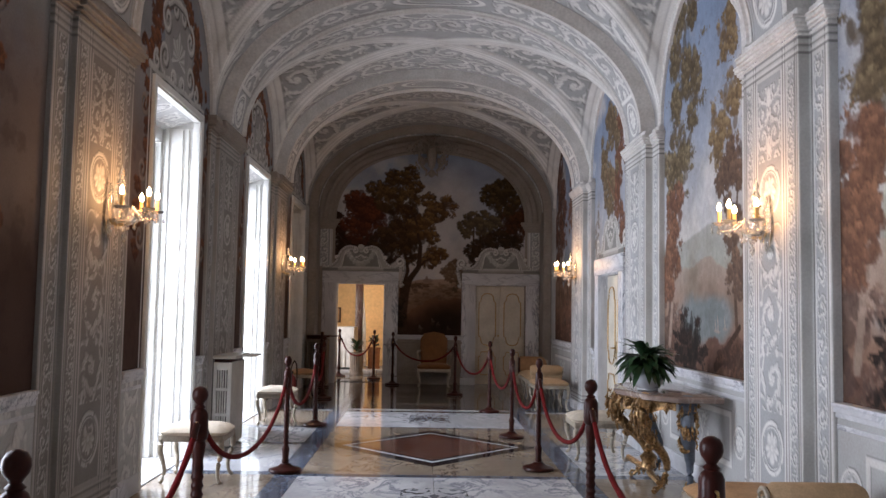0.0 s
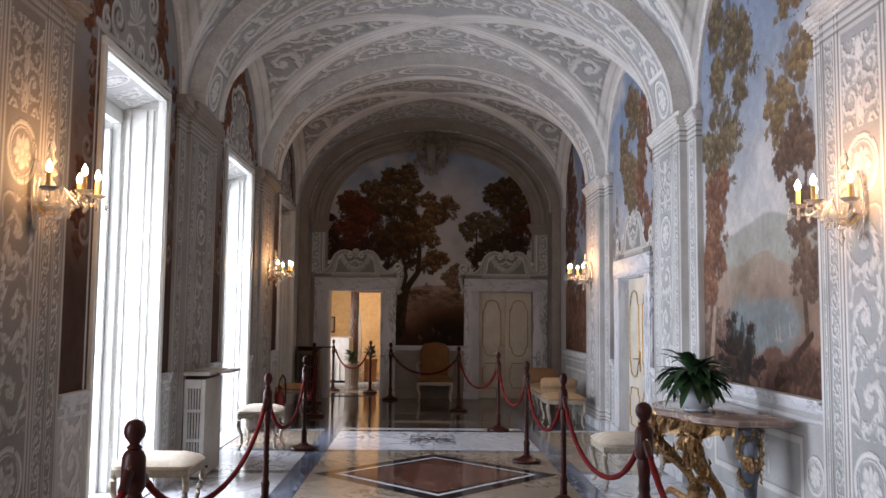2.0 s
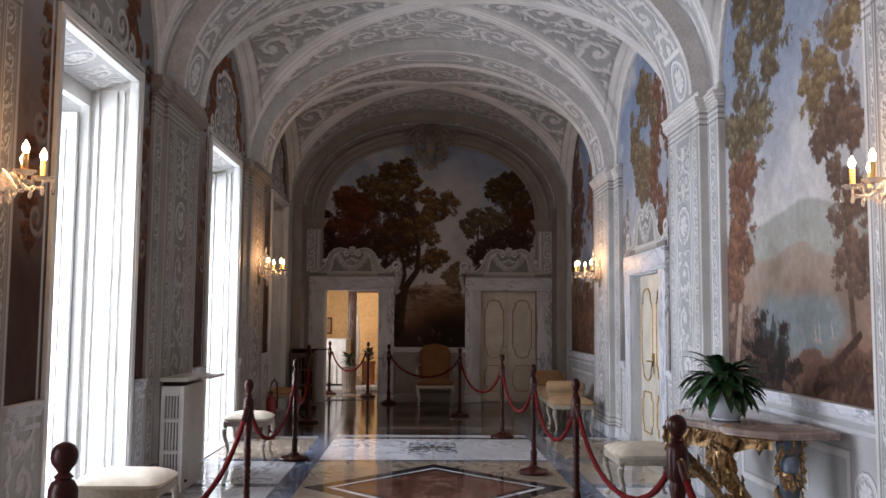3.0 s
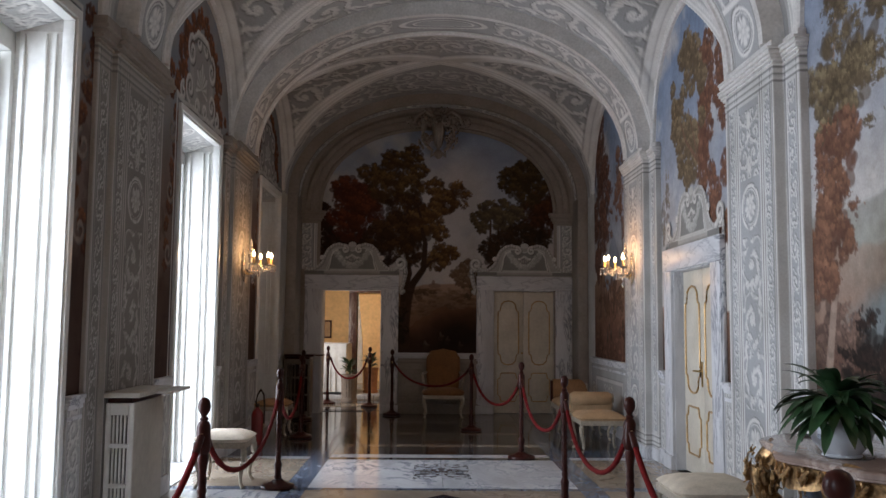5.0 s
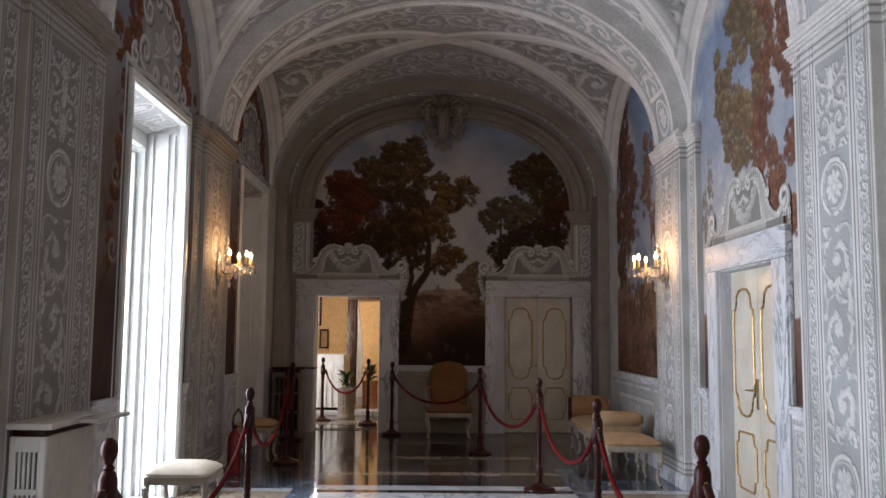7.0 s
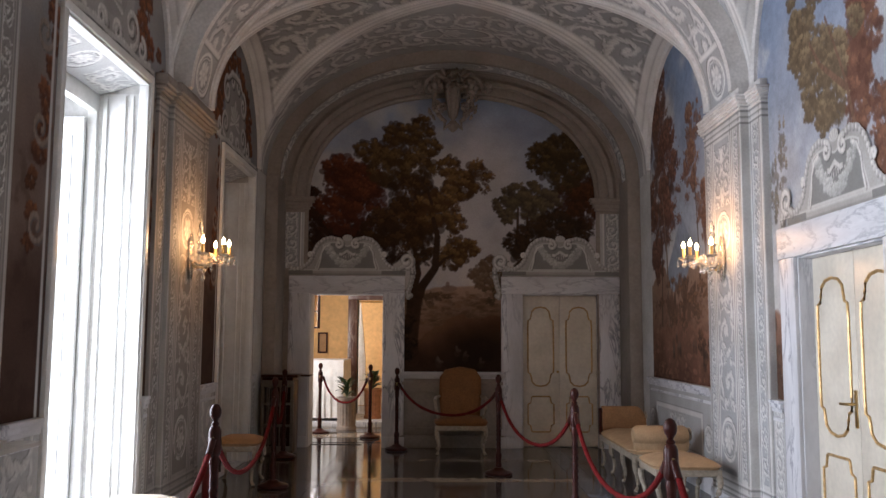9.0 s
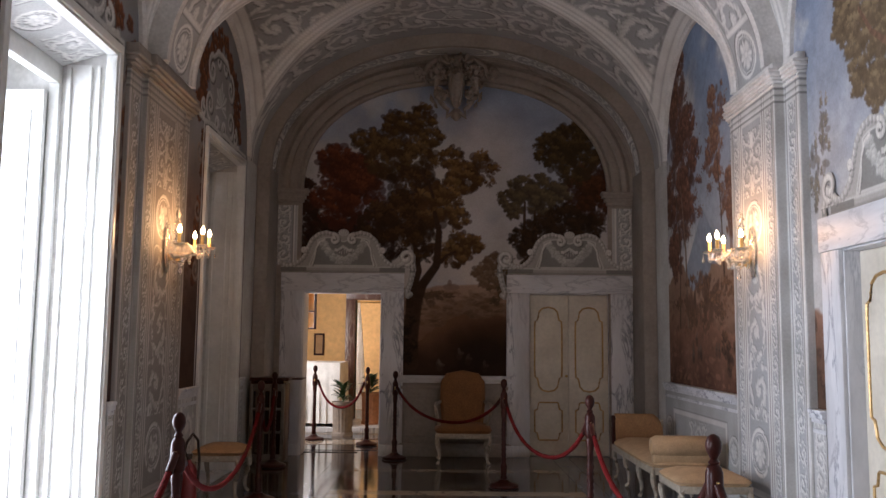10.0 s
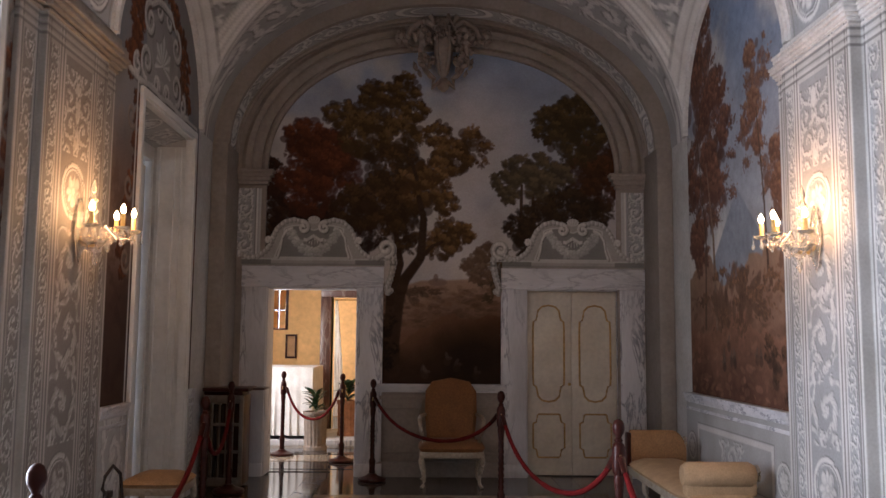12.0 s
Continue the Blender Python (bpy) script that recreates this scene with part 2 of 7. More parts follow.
class Picture:
    """A painted field: u across and v up, in metres."""

    def __init__(self, u0, u1, v0, v1, step=0.01):
        self.nu, self.nv = int(round((u1 - u0) / step)) + 1, int(round((v1 - v0) / step)) + 1
        self.u0, self.v0, self.step = u0, v0, step
        self.us, self.vs = np.linspace(u0, u1, self.nu), np.linspace(v0, v1, self.nv)
        self.U, self.V = np.meshgrid(self.us, self.vs)
        self.rgb = np.zeros((self.nv, self.nu, 3))

    def lay(self, mask, col):
        m = np.clip(mask, 0, 1)[..., None]
        self.rgb = self.rgb * (1 - m) + np.asarray(col) * m

    def noise(self, size, octaves=4):
        return value_noise(self.nv, self.nu, size / self.step, octaves)

    def daub(self, u, v, ru, rv, col, alpha=0.8, turn=0.0):
        r = max(ru, rv) * 1.05
        i0, i1 = int((u - r - self.u0) / self.step), int((u + r - self.u0) / self.step) + 2
        j0, j1 = int((v - r - self.v0) / self.step), int((v + r - self.v0) / self.step) + 2
        i0, j0, i1, j1 = max(i0, 0), max(j0, 0), min(i1, self.nu), min(j1, self.nv)
        if i0 >= i1 or j0 >= j1:
            return
        du, dv = self.U[j0:j1, i0:i1] - u, self.V[j0:j1, i0:i1] - v
        c, s = math.cos(turn), math.sin(turn)
        d = ((du * c + dv * s) / ru) ** 2 + ((dv * c - du * s) / rv) ** 2
        m = (alpha * ease(1.0, 0.55, d))[..., None]
        self.rgb[j0:j1, i0:i1] = self.rgb[j0:j1, i0:i1] * (1 - m) + np.asarray(col) * m

    def line(self, pts, w0, w1, col, alpha=0.9):
        n = 60
        p = np.array(pts, float)
        t = np.linspace(0, len(p) - 1, n)
        u, v = np.interp(t, range(len(p)), p[:, 0]), np.interp(t, range(len(p)), p[:, 1])
        for k in range(n):
            w = w0 + (w1 - w0) * k / (n - 1)
            self.daub(u[k], v[k], w, max(w, 0.02), np.asarray(col) * rng.uniform(0.8, 1.2), alpha)

    def foliage(self, u, v, ru, rv, dark, light, n, leaf=0.05, lit=(-0.5, 0.8)):
        """A crown of ragged sprays: a dark heart, then many small leaves, the lighter ones up and towards the light."""
        dark, light = np.asarray(dark), np.asarray(light)
        for k in range(n // 6):
            a, r = rng.uniform(0, 2 * math.pi), 0.66 * math.sqrt(rng.random())
            z = rng.uniform(0.08, 0.18)
            self.daub(u + r * math.cos(a) * ru, v + r * math.sin(a) * rv, z * ru + 0.015, z * rv + 0.015, dark * rng.uniform(0.8, 1.4), 0.7, rng.uniform(0, 3))
        m = max(9, n // 10)
        sprays = []
        for k in range(m):
            a, r = rng.uniform(0, 2 * math.pi), rng.random() ** 0.55
            sprays.append((r * math.cos(a), r * math.sin(a), rng.uniform(0.10, 0.30), rng.uniform(0.7, 1.25), a + rng.uniform(-0.7, 0.7)))
        total = n * 5
        for k in range(total):
            s = k / total
            cx, cy, cr, tone, way = sprays[rng.integers(m)]
            a, r = rng.uniform(0, 2 * math.pi), abs(rng.normal(0, 0.55)) * cr
            x, y = cx + r * math.cos(a), cy + r * math.sin(a) * 0.85
            up = (r / cr) * (math.cos(a) * lit[0] + math.sin(a) * lit[1])
            l = np.clip(0.12 + 0.28 * up + 0.5 * (s - 0.4) + rng.uniform(-0.22, 0.22) + 0.12 * (x * lit[0] + y * lit[1]), 0, 1) * tone
            col = dark * (1 - min(l, 1)) + light * l
            z = leaf * (0.85 - 0.5 * s) * rng.uniform(0.5, 1.2)
            self.daub(u + x * ru, v + y * rv, z, z * rng.uniform(0.3, 0.6), col, 0.72, way + rng.uniform(-0.8, 0.8))

    def lobes(self, crown, dark, light, leaf=0.03, lit=(0.35, 0.8)):
        """A crown of rounded leaf masses: each a dark heart with lighter leaves along its lit edge."""
        dark, light = np.asarray(dark), np.asarray(light)
        crown = [(u, v, 1.12 * r) for u, v, r in crown]
        for u, v, r in crown:
            for k in range(64):
                a, q = rng.uniform(0, 2 * math.pi), 0.86 * math.sqrt(rng.random())
                z = r * rng.uniform(0.14, 0.28)
                self.daub(u + q * r * math.cos(a), v + q * r * math.sin(a) * 0.9, z, z * 0.75, dark * rng.uniform(0.75, 1.3), 0.75, rng.uniform(0, 3))
        for u, v, r in crown:
            tufts = []
            for k in range(9):
                a, q = rng.uniform(0, 2 * math.pi), rng.uniform(0.35, 0.95)
                tufts.append((q * math.cos(a), q * math.sin(a) * 0.9, rng.uniform(0.2, 0.34), rng.uniform(0.7, 1.2)))
            for k in range(int(150 + 500 * r)):
                x, y, w, tone = tufts[rng.integers(9)]
                a, q = rng.uniform(0, 2 * math.pi), math.sqrt(rng.random()) * w
                x, y, up = x + q * math.cos(a), y + q * math.sin(a) * 0.8, q / w * (math.cos(a) * lit[0] + math.sin(a) * lit[1])
                l = np.clip(0.22 + 0.4 * up + 0.22 * (x * lit[0] + y * lit[1]) + rng.uniform(-0.15, 0.15), 0, 1) * tone
                z = leaf * rng.uniform(0.5, 1.1)
                self.daub(u + x * r, v + y * r, z, z * 0.55, dark * (1 - min(l, 1)) + light * l, 0.6, a + rng.uniform(-0.6, 0.6))

    def mesh(self, name, place, material, keep=None, parent=None, label="", category=""):
        """place turns the arrays u, v into x, y, z. keep: which points stay."""
        P = np.stack(place(self.U, self.V), -1).astype(np.float32)
        return sheet(name, P, self.rgb, material, keep, parent, label, category)


def sheet(name, P, rgb, material, keep=None, parent=None, label="", category=""):
    nv, nu = P.shape[:2]
    idx = np.arange(nv * nu).reshape(nv, nu)
    q = np.stack([idx[:-1, :-1], idx[:-1, 1:], idx[1:, 1:], idx[1:, :-1]], -1)
    if keep is not None:
        k = keep[:-1, :-1] & keep[:-1, 1:] & keep[1:, 1:] & keep[1:, :-1]
        q = q[k]
    q = q.reshape(-1, 4)
    used = np.unique(q)
    back = np.zeros(nv * nu, np.int64)
    back[used] = np.arange(len(used))
    q = back[q]
    me = bpy.data.meshes.new(name)
    me.vertices.add(len(used))
    me.vertices.foreach_set("co", P.reshape(-1, 3)[used].ravel())
    me.loops.add(q.size)
    me.loops.foreach_set("vertex_index", q.ravel().astype(np.int32))
    me.polygons.add(len(q))
    me.polygons.foreach_set("loop_start", (np.arange(len(q)) * 4).astype(np.int32))
    me.update(calc_edges=True)
    at = me.color_attributes.new("paint", "FLOAT_COLOR", "POINT")
    c = np.ones((len(used), 4), np.float32)
    c[:, :3] = np.clip(rgb.reshape(-1, 3)[used], 0.004, 0.9)
    at.data.foreach_set("color", c.ravel())
    me.materials.append(material)
    me.shade_smooth()
    ob = new(name, me)
    ob.parent = parent
    return tagged(ob, label, category, "", "" if parent else "structure")


# Grisaille ornament as fields of 0 (ground) to 1 (light relief)
def scrolls(s, t, half, pitch):
    """A rinceau along s, of half width half: a waving stem with leafy volutes that curl to either side in turn."""
    s = s + 0.05 * pitch * np.sin(5.0 * t / half + 2.3 * s / pitch)
    k = np.floor(s / pitch)
    side = np.where(np.mod(k, 2) < 1, 1.0, -1.0)
    x, y = (s - (k + 0.5) * pitch), t * side + 0.08 * half
    R = min(half * 0.97, pitch * 0.62)
    r, a = np.hypot(x, y) / R, np.arctan2(y, x)
    turn = np.mod(1.3 * r + a / (2 * np.pi), 1.0) - 0.5
    lobe = np.abs(np.cos(4.5 * a + 5 * r + 0.9 * k))
    wide = 0.15 + 0.17 * lobe * np.clip(1.6 * r, 0, 1)
    body = ease(wide, wide - 0.09, np.abs(turn)) * ease(1.0, 0.94, r)
    vein = 0.82 + 0.18 * np.cos(22 * a + 16 * r)
    shade = (0.62 + 0.38 * np.cos(np.clip(turn / 0.3, -1, 1) * 1.9 + 0.5)) * vein
    bud = ease(0.24, 0.17, r) * (0.75 + 0.25 * np.cos(6 * a))
    stem = 0.85 * ease(0.13, 0.07, np.abs(t / half + 0.74 * np.cos(np.pi * s / pitch)))
    frond = 1.14 + 0.20 * np.cos(6 * a + 2 * k)
    leaf = 0.8 * ease(0.15, 0.06, np.abs(r - frond)) * ease(half, half * 0.92, np.abs(t)) * (0.7 + 0.3 * np.cos(14 * a))
    return np.clip(np.maximum(np.maximum(body * shade, bud), np.maximum(stem * (r > 0.95), leaf)), 0, 1)


def medallion(s, t, R):
    r, a = np.hypot(s, t) / R, np.arctan2(t, s)
    ring = ease(0.10, 0.05, np.abs(r - 0.9))
    ring2 = 0.7 * ease(0.04, 0.02, np.abs(r - 0.74))
    petal = np.abs(np.cos(4 * a + 0.7 * np.sin(3 * a)))
    rose = ease(0.64, 0.5, r / (0.72 + 0.28 * petal)) * (0.5 + 0.5 * petal * ease(0.1, 0.3, r))
    heart = ease(0.17, 0.1, r)
    return np.clip(np.maximum(np.maximum(ring, ring2), np.maximum(rose, heart)), 0, 1)


def candelabra(s, t, half):
    """Mirrored volutes on either side of a bud, one pair above the other."""
    f = scrolls(s + 3.0, np.abs(t) - half * 0.52, half * 0.5, half * 0.85)
    bud = ease(1.0, 0.7, np.hypot(np.mod(s, half * 0.85) / (half * 0.42) - 1, t / (half * 0.2)))
    return np.maximum(f, bud)


def palmette(s, t, R):
    """An upright leaf spray."""
    r, a = np.hypot(s + 0.6 * R, t), np.arctan2(t, s + 0.6 * R)
    f = ease(1.45, 1.3, r / R * (1 + 0.35 * np.abs(np.sin(3.5 * a)) + 0.12 * np.abs(a))) * (np.abs(a) < 1.9)
    return np.clip(f * (0.6 + 0.4 * np.cos(14 * a)), 0, 1)


GROUND, LIGHT, SHADE = np.array((0.365, 0.37, 0.37)), np.array((0.68, 0.67, 0.64)), np.array((0.12, 0.115, 0.11))
STONE = np.array((0.50, 0.495, 0.475))


def relief(pic, field, mask, ground=GROUND, light=LIGHT):
    """Lays a relief field on the picture as if modelled in grey, with a painted dark side."""
    off = np.roll(np.roll(field, 1, 0), -1, 1)
    pic.lay(mask, ground)
    pic.lay(mask * np.clip(off - field, 0, 1) * 0.75, SHADE)
    pic.lay(mask * field, light)
    pic.lay(mask * np.clip(field - off, 0, 1) * 0.5, np.array((0.76, 0.75, 0.72)))


# ---- the hall: walls ----
def wall_with_holes(name, axis, at, thick, a0, a1, height, holes, material, label):
    """A wall across axis ('x' or 'y') from a0 to a1, with rectangular holes (b0, b1, z0, z1) through it."""
    bm = bmesh.new()

    def piece(p, q, z0, z1):
        if q - p > 0.005 and z1 - z0 > 0.005:
            if axis == "x":
                box(bm, min(at, at + thick), max(at, at + thick), p, q, z0, z1)
            else:
                box(bm, p, q, min(at, at + thick), max(at, at + thick), z0, z1)
    cur = a0
    for b0, b1, z0, z1 in sorted(holes):
        piece(cur, b0, 0, height)
        piece(b0, b1, 0, z0)
        piece(b0, b1, z1, height)
        cur = b1
    piece(cur, a1, 0, height)
    return structure(name, bm, material, label, "wall")


HALF_W, WTOP = 0.75, 3.38
SIDE_DOOR = (10.9, 12.14, 2.03)
wall_left = wall_with_holes("wall_left", "x", XL - 0.006, -0.95, YS, YE + 0.35, 5.5, [(c - HALF_W, c + HALF_W, 0, WTOP) for c in WINDOWS], PLASTER, "thick plastered wall with tall window recesses")
wall_right = wall_with_holes("wall_right", "x", XR + 0.006, 0.4, YS, YE + 0.35, 5.5, [(SIDE_DOOR[0], SIDE_DOOR[1], 0, SIDE_DOOR[2])], PLASTER, "long plastered wall painted with landscapes")
DL, DR = (-1.745, -0.755), (1.10, 2.13)
wall_end = wall_with_holes("wall_end", "y", YE + 0.006, 0.35, XL, XR, 5.5, [(*DL, 0, 2.03), (*DR, 0, 2.03)], PLASTER, "end wall with two doorways and a large mural")
structure("wall_back", box(bmesh.new(), XL, XR, YS - 0.3, YS, 0, 5.5), PLASTER, "plain plaster wall closing the hall", "wall")


# Piers: a proud front between two set-back strips, painted in grey relief
def pier_picture(stone, ground, light, step=0.009):
    R = 0.86
    pic = Picture(-R, R, 0.0, 3.42, step)
    U, V = pic.U, pic.V
    pic.rgb[:] = stone
    a = np.abs(U)
    pic.lay(ease(0.45, 0.3, pic.noise(0.5)) * 0.35, stone * 0.72)
    pic.lay(ease(0.55, 0.75, pic.noise(0.16)) * 0.25, stone * 0.8)
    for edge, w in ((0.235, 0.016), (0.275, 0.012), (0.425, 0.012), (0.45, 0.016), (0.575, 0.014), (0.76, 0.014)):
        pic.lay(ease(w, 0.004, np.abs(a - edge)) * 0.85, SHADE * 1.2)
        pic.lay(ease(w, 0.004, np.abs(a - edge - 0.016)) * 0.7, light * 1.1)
    inside = (V > 0.32) & (V < 3.16)
    strip = ((a > 0.295) & (a < 0.41) & inside).astype(float)
    relief(pic, scrolls(V, a - 0.352, 0.057, 0.17), strip, ground, light)
    strip = ((a > 0.60) & (a < 0.735) & inside).astype(float)
    relief(pic, scrolls(V + 0.1, a - 0.667, 0.066, 0.22), strip, ground, light)
    mid = ((a < 0.205) & inside).astype(float)
    f = scrolls(V - 0.86, U, 0.2, 0.42) * (V > 0.84) * (V < 2.13)
    f = np.maximum(f, medallion(V - 0.60, U, 0.19))
    f = np.maximum(f, medallion(V - 2.36, U, 0.18))
    f = np.maximum(f, candelabra(V - 2.6, U, 0.2) * (V > 2.58) * (V < 3.1))
    f = f * ease(0.25, 0.42, pic.noise(0.05, 3))
    relief(pic, f, mid, ground, light)
    pic.lay(ease(0.014, 0.004, np.abs(a - 0.212)) * inside * 0.9, light * 1.1)
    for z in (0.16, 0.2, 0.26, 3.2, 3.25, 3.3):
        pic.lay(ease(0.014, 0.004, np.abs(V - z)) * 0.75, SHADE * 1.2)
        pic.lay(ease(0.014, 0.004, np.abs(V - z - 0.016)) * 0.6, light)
    return pic


PIER = pier_picture(STONE * 1.12, GROUND, LIGHT)
# Left piers: same picture, browner and darkened to stand in for window-wall shade.
PIER_SHADED = pier_picture(np.array((0.36, 0.335, 0.305)), np.array((0.225, 0.21, 0.195)), np.array((0.45, 0.425, 0.395)))
PU = np.array([-0.86, -0.8, -0.55, -0.47, 0.47, 0.55, 0.8, 0.86])
PA = np.array([-0.72, -0.72, -0.47, -0.47, 0.47, 0.47, 0.72, 0.72])
PO = np.array([-0.004, 0.06, 0.06, 0.14, 0.14, 0.06, 0.06, -0.004])


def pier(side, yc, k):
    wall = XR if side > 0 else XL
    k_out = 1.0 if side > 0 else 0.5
    (PIER if side > 0 else PIER_SHADED).mesh("pier_%s_%d" % ("right" if side > 0 else "left", k),
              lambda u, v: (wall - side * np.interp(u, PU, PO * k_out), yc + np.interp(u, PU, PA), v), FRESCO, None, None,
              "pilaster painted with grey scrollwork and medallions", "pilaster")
    bm = bmesh.new()
    for z0, z1, e in ((3.315, 3.33, 0.018), (3.345, 3.365, 0.03), (3.365, 3.39, 0.055), (3.39, 3.42, 0.08), (3.42, 3.44, 0.095), (3.44, 3.5, 0.006)) if side > 0 else ((3.325, 3.345, 0.02), (3.355, 3.38, 0.05), (3.38, 3.41, 0.085), (3.41, 3.44, 0.11), (3.44, 3.5, 0.09)):
        for half, out in ((0.72, 0.06), (0.47, 0.14)):
            x = sorted((wall, wall - side * (out * k_out + e * (0.55 if side > 0 else 0.75))))
            box(bm, x[0], x[1], yc - half - 0.5 * e, min(yc + half + 0.5 * e, YE - 0.004), z0, z1, 0.006)
    # left capitals take the darkened stucco, standing in for shade as on their piers
    structure("pier_capital", bm, STUCCO if side > 0 else SHADED_STUCCO, "moulded stucco capital of a pilaster", "capital")
    bm = bmesh.new()
    x = sorted((wall, wall - side * (0.14 * k_out + 0.015)))
    box(bm, x[0], x[1], yc - 0.49, yc + 0.49, 0, 0.14, 0.012)
    x = sorted((wall, wall - side * (0.06 * k_out + 0.015)))
    box(bm, x[0], x[1], yc - 0.74, min(yc + 0.74, YE - 0.01), 0, 0.137, 0.012)
    structure("pier_base", bm, CARRARA, "grey veined marble base of a pilaster", "baseboard")


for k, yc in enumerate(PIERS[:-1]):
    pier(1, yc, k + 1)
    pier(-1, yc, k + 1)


# ---- the vault ----
def za(x):
    s = np.clip(np.abs(x - X0) / 2.41, 0, 1)
    return SPRING + (CROWN - SPRING) * np.sqrt(np.maximum(1 - s * s, 0))


def zb(x, y, yc, half):
    s = np.clip(np.abs(x - X0) / 2.41, 0, 1)
    w = 1.24 + (half - 0.3 - 1.24) * (1 - s) ** 0.8
    h = 1.24 + (CROWN - SPRING - 1.24) * (1 - s ** 2)
    return SPRING + h * np.sqrt(np.maximum(1 - (np.abs(y - yc) / w) ** 2, 0))


def vault(k):
    y0, y1 = PIERS[k], PIERS[k + 1]
    if k == len(BAYS) - 1:
        y1 = YE + 0.1
    yc, half = BAYS[k], (PIERS[k + 1] - PIERS[k]) / 2
    step = 0.016 if k >= 1 else 0.04
    pic = Picture(XL, XR, y0, y1, step)
    X, Y = pic.U, pic.V
    A, B = za(X), zb(X, Y, yc, half)
    Z = np.maximum(A, B)
    s1 = np.clip(np.abs(pic.us - X0) / 2.41, 0, 1)
    w1, h1 = 1.24 + (half - 0.3 - 1.24) * (1 - s1) ** 0.8, 1.24 + (CROWN - SPRING - 1.24) * (1 - s1 ** 2)
    groin = w1 * np.sqrt(np.maximum(1 - ((CROWN - SPRING) * np.sqrt(1 - s1 ** 2) / h1) ** 2, 0))
    slope = np.gradient(groin, step)
    d = np.abs(np.abs(Y - yc) - groin[None]) / np.sqrt(1 + slope[None] ** 2)
    pic.rgb[:] = STONE * 1.2
    sx = X - X0
    across = (B > A).astype(float)                        # the cells over the wall arches
    rows = np.mod(Y - yc + 0.27, 0.54) - 0.27
    f = scrolls(np.abs(sx) + 10.0 + 0.27 * np.floor((Y - yc + 0.27) / 0.54), rows, 0.26, 0.5)
    relief(pic, f, across * (d > 0.14), np.array((0.34, 0.345, 0.34)), LIGHT * 1.05)
    edge = np.minimum(np.abs(Y - PIERS[k]), np.abs(Y - PIERS[k + 1]))
    g = np.maximum(scrolls(sx + 20.0, edge - 0.72, 0.3, 0.42), 0.85 * scrolls(sx + 7.2, edge - 1.25, 0.26, 0.36))
    g = np.maximum(g * (np.hypot(sx / 0.5, (edge - 0.85) / 0.21) > 1), ease(0.09, 0.04, np.abs(np.hypot(sx / 0.46, (edge - 0.85) / 0.17) - 1)))
    g = np.maximum(g, 0.8 * palmette(sx * 0.6, (edge - 0.85), 0.13))
    relief(pic, g, (1 - across) * (d > 0.14), np.array((0.40, 0.40, 0.395)), LIGHT * 1.08)
    rib = ease(0.125, 0.112, d)
    pic.lay(rib, LIGHT * 1.12)
    for e in (0.035, 0.09, 0.135):
        pic.lay(ease(0.016, 0.006, np.abs(d - e)) * 0.45, STONE * 0.6)
    wall_near = 2.41 - np.abs(sx)
    pic.lay(ease(0.2, 0.18, wall_near) * across, LIGHT)
    pic.lay(ease(0.016, 0.006, np.abs(wall_near - 0.2)) * across * 0.5, SHADE * 1.6)
    pic.lay(ease(0.016, 0.006, np.abs(wall_near - 0.1)) * across * 0.5, STONE * 0.6)
    Z = Z - 0.035 * ease(0.13, 0.10, d)
    P = np.stack((X, Y, Z), -1).astype(np.float32)
    ob = sheet("ceiling_vault_%d" % (k + 1), P, pic.rgb, FRESCO, None, None, "groin vault painted with grey arabesques", "ceiling")
    ob.data.shade_smooth()


for k in range(len(BAYS)):
    vault(k)
structure("ceiling_slab", box(bmesh.new(), XL - 0.9, XR + 0.4, YS - 0.3, YE + 0.35, 5.5, 5.7), PLASTER, "floor slab over the vault", "ceiling")


def ellipse(a, b, n, y=0.0):
    return [(X0 - a * math.cos(math.pi * i / n), y, SPRING + b * math.sin(math.pi * i / n)) for i in range(n + 1)]


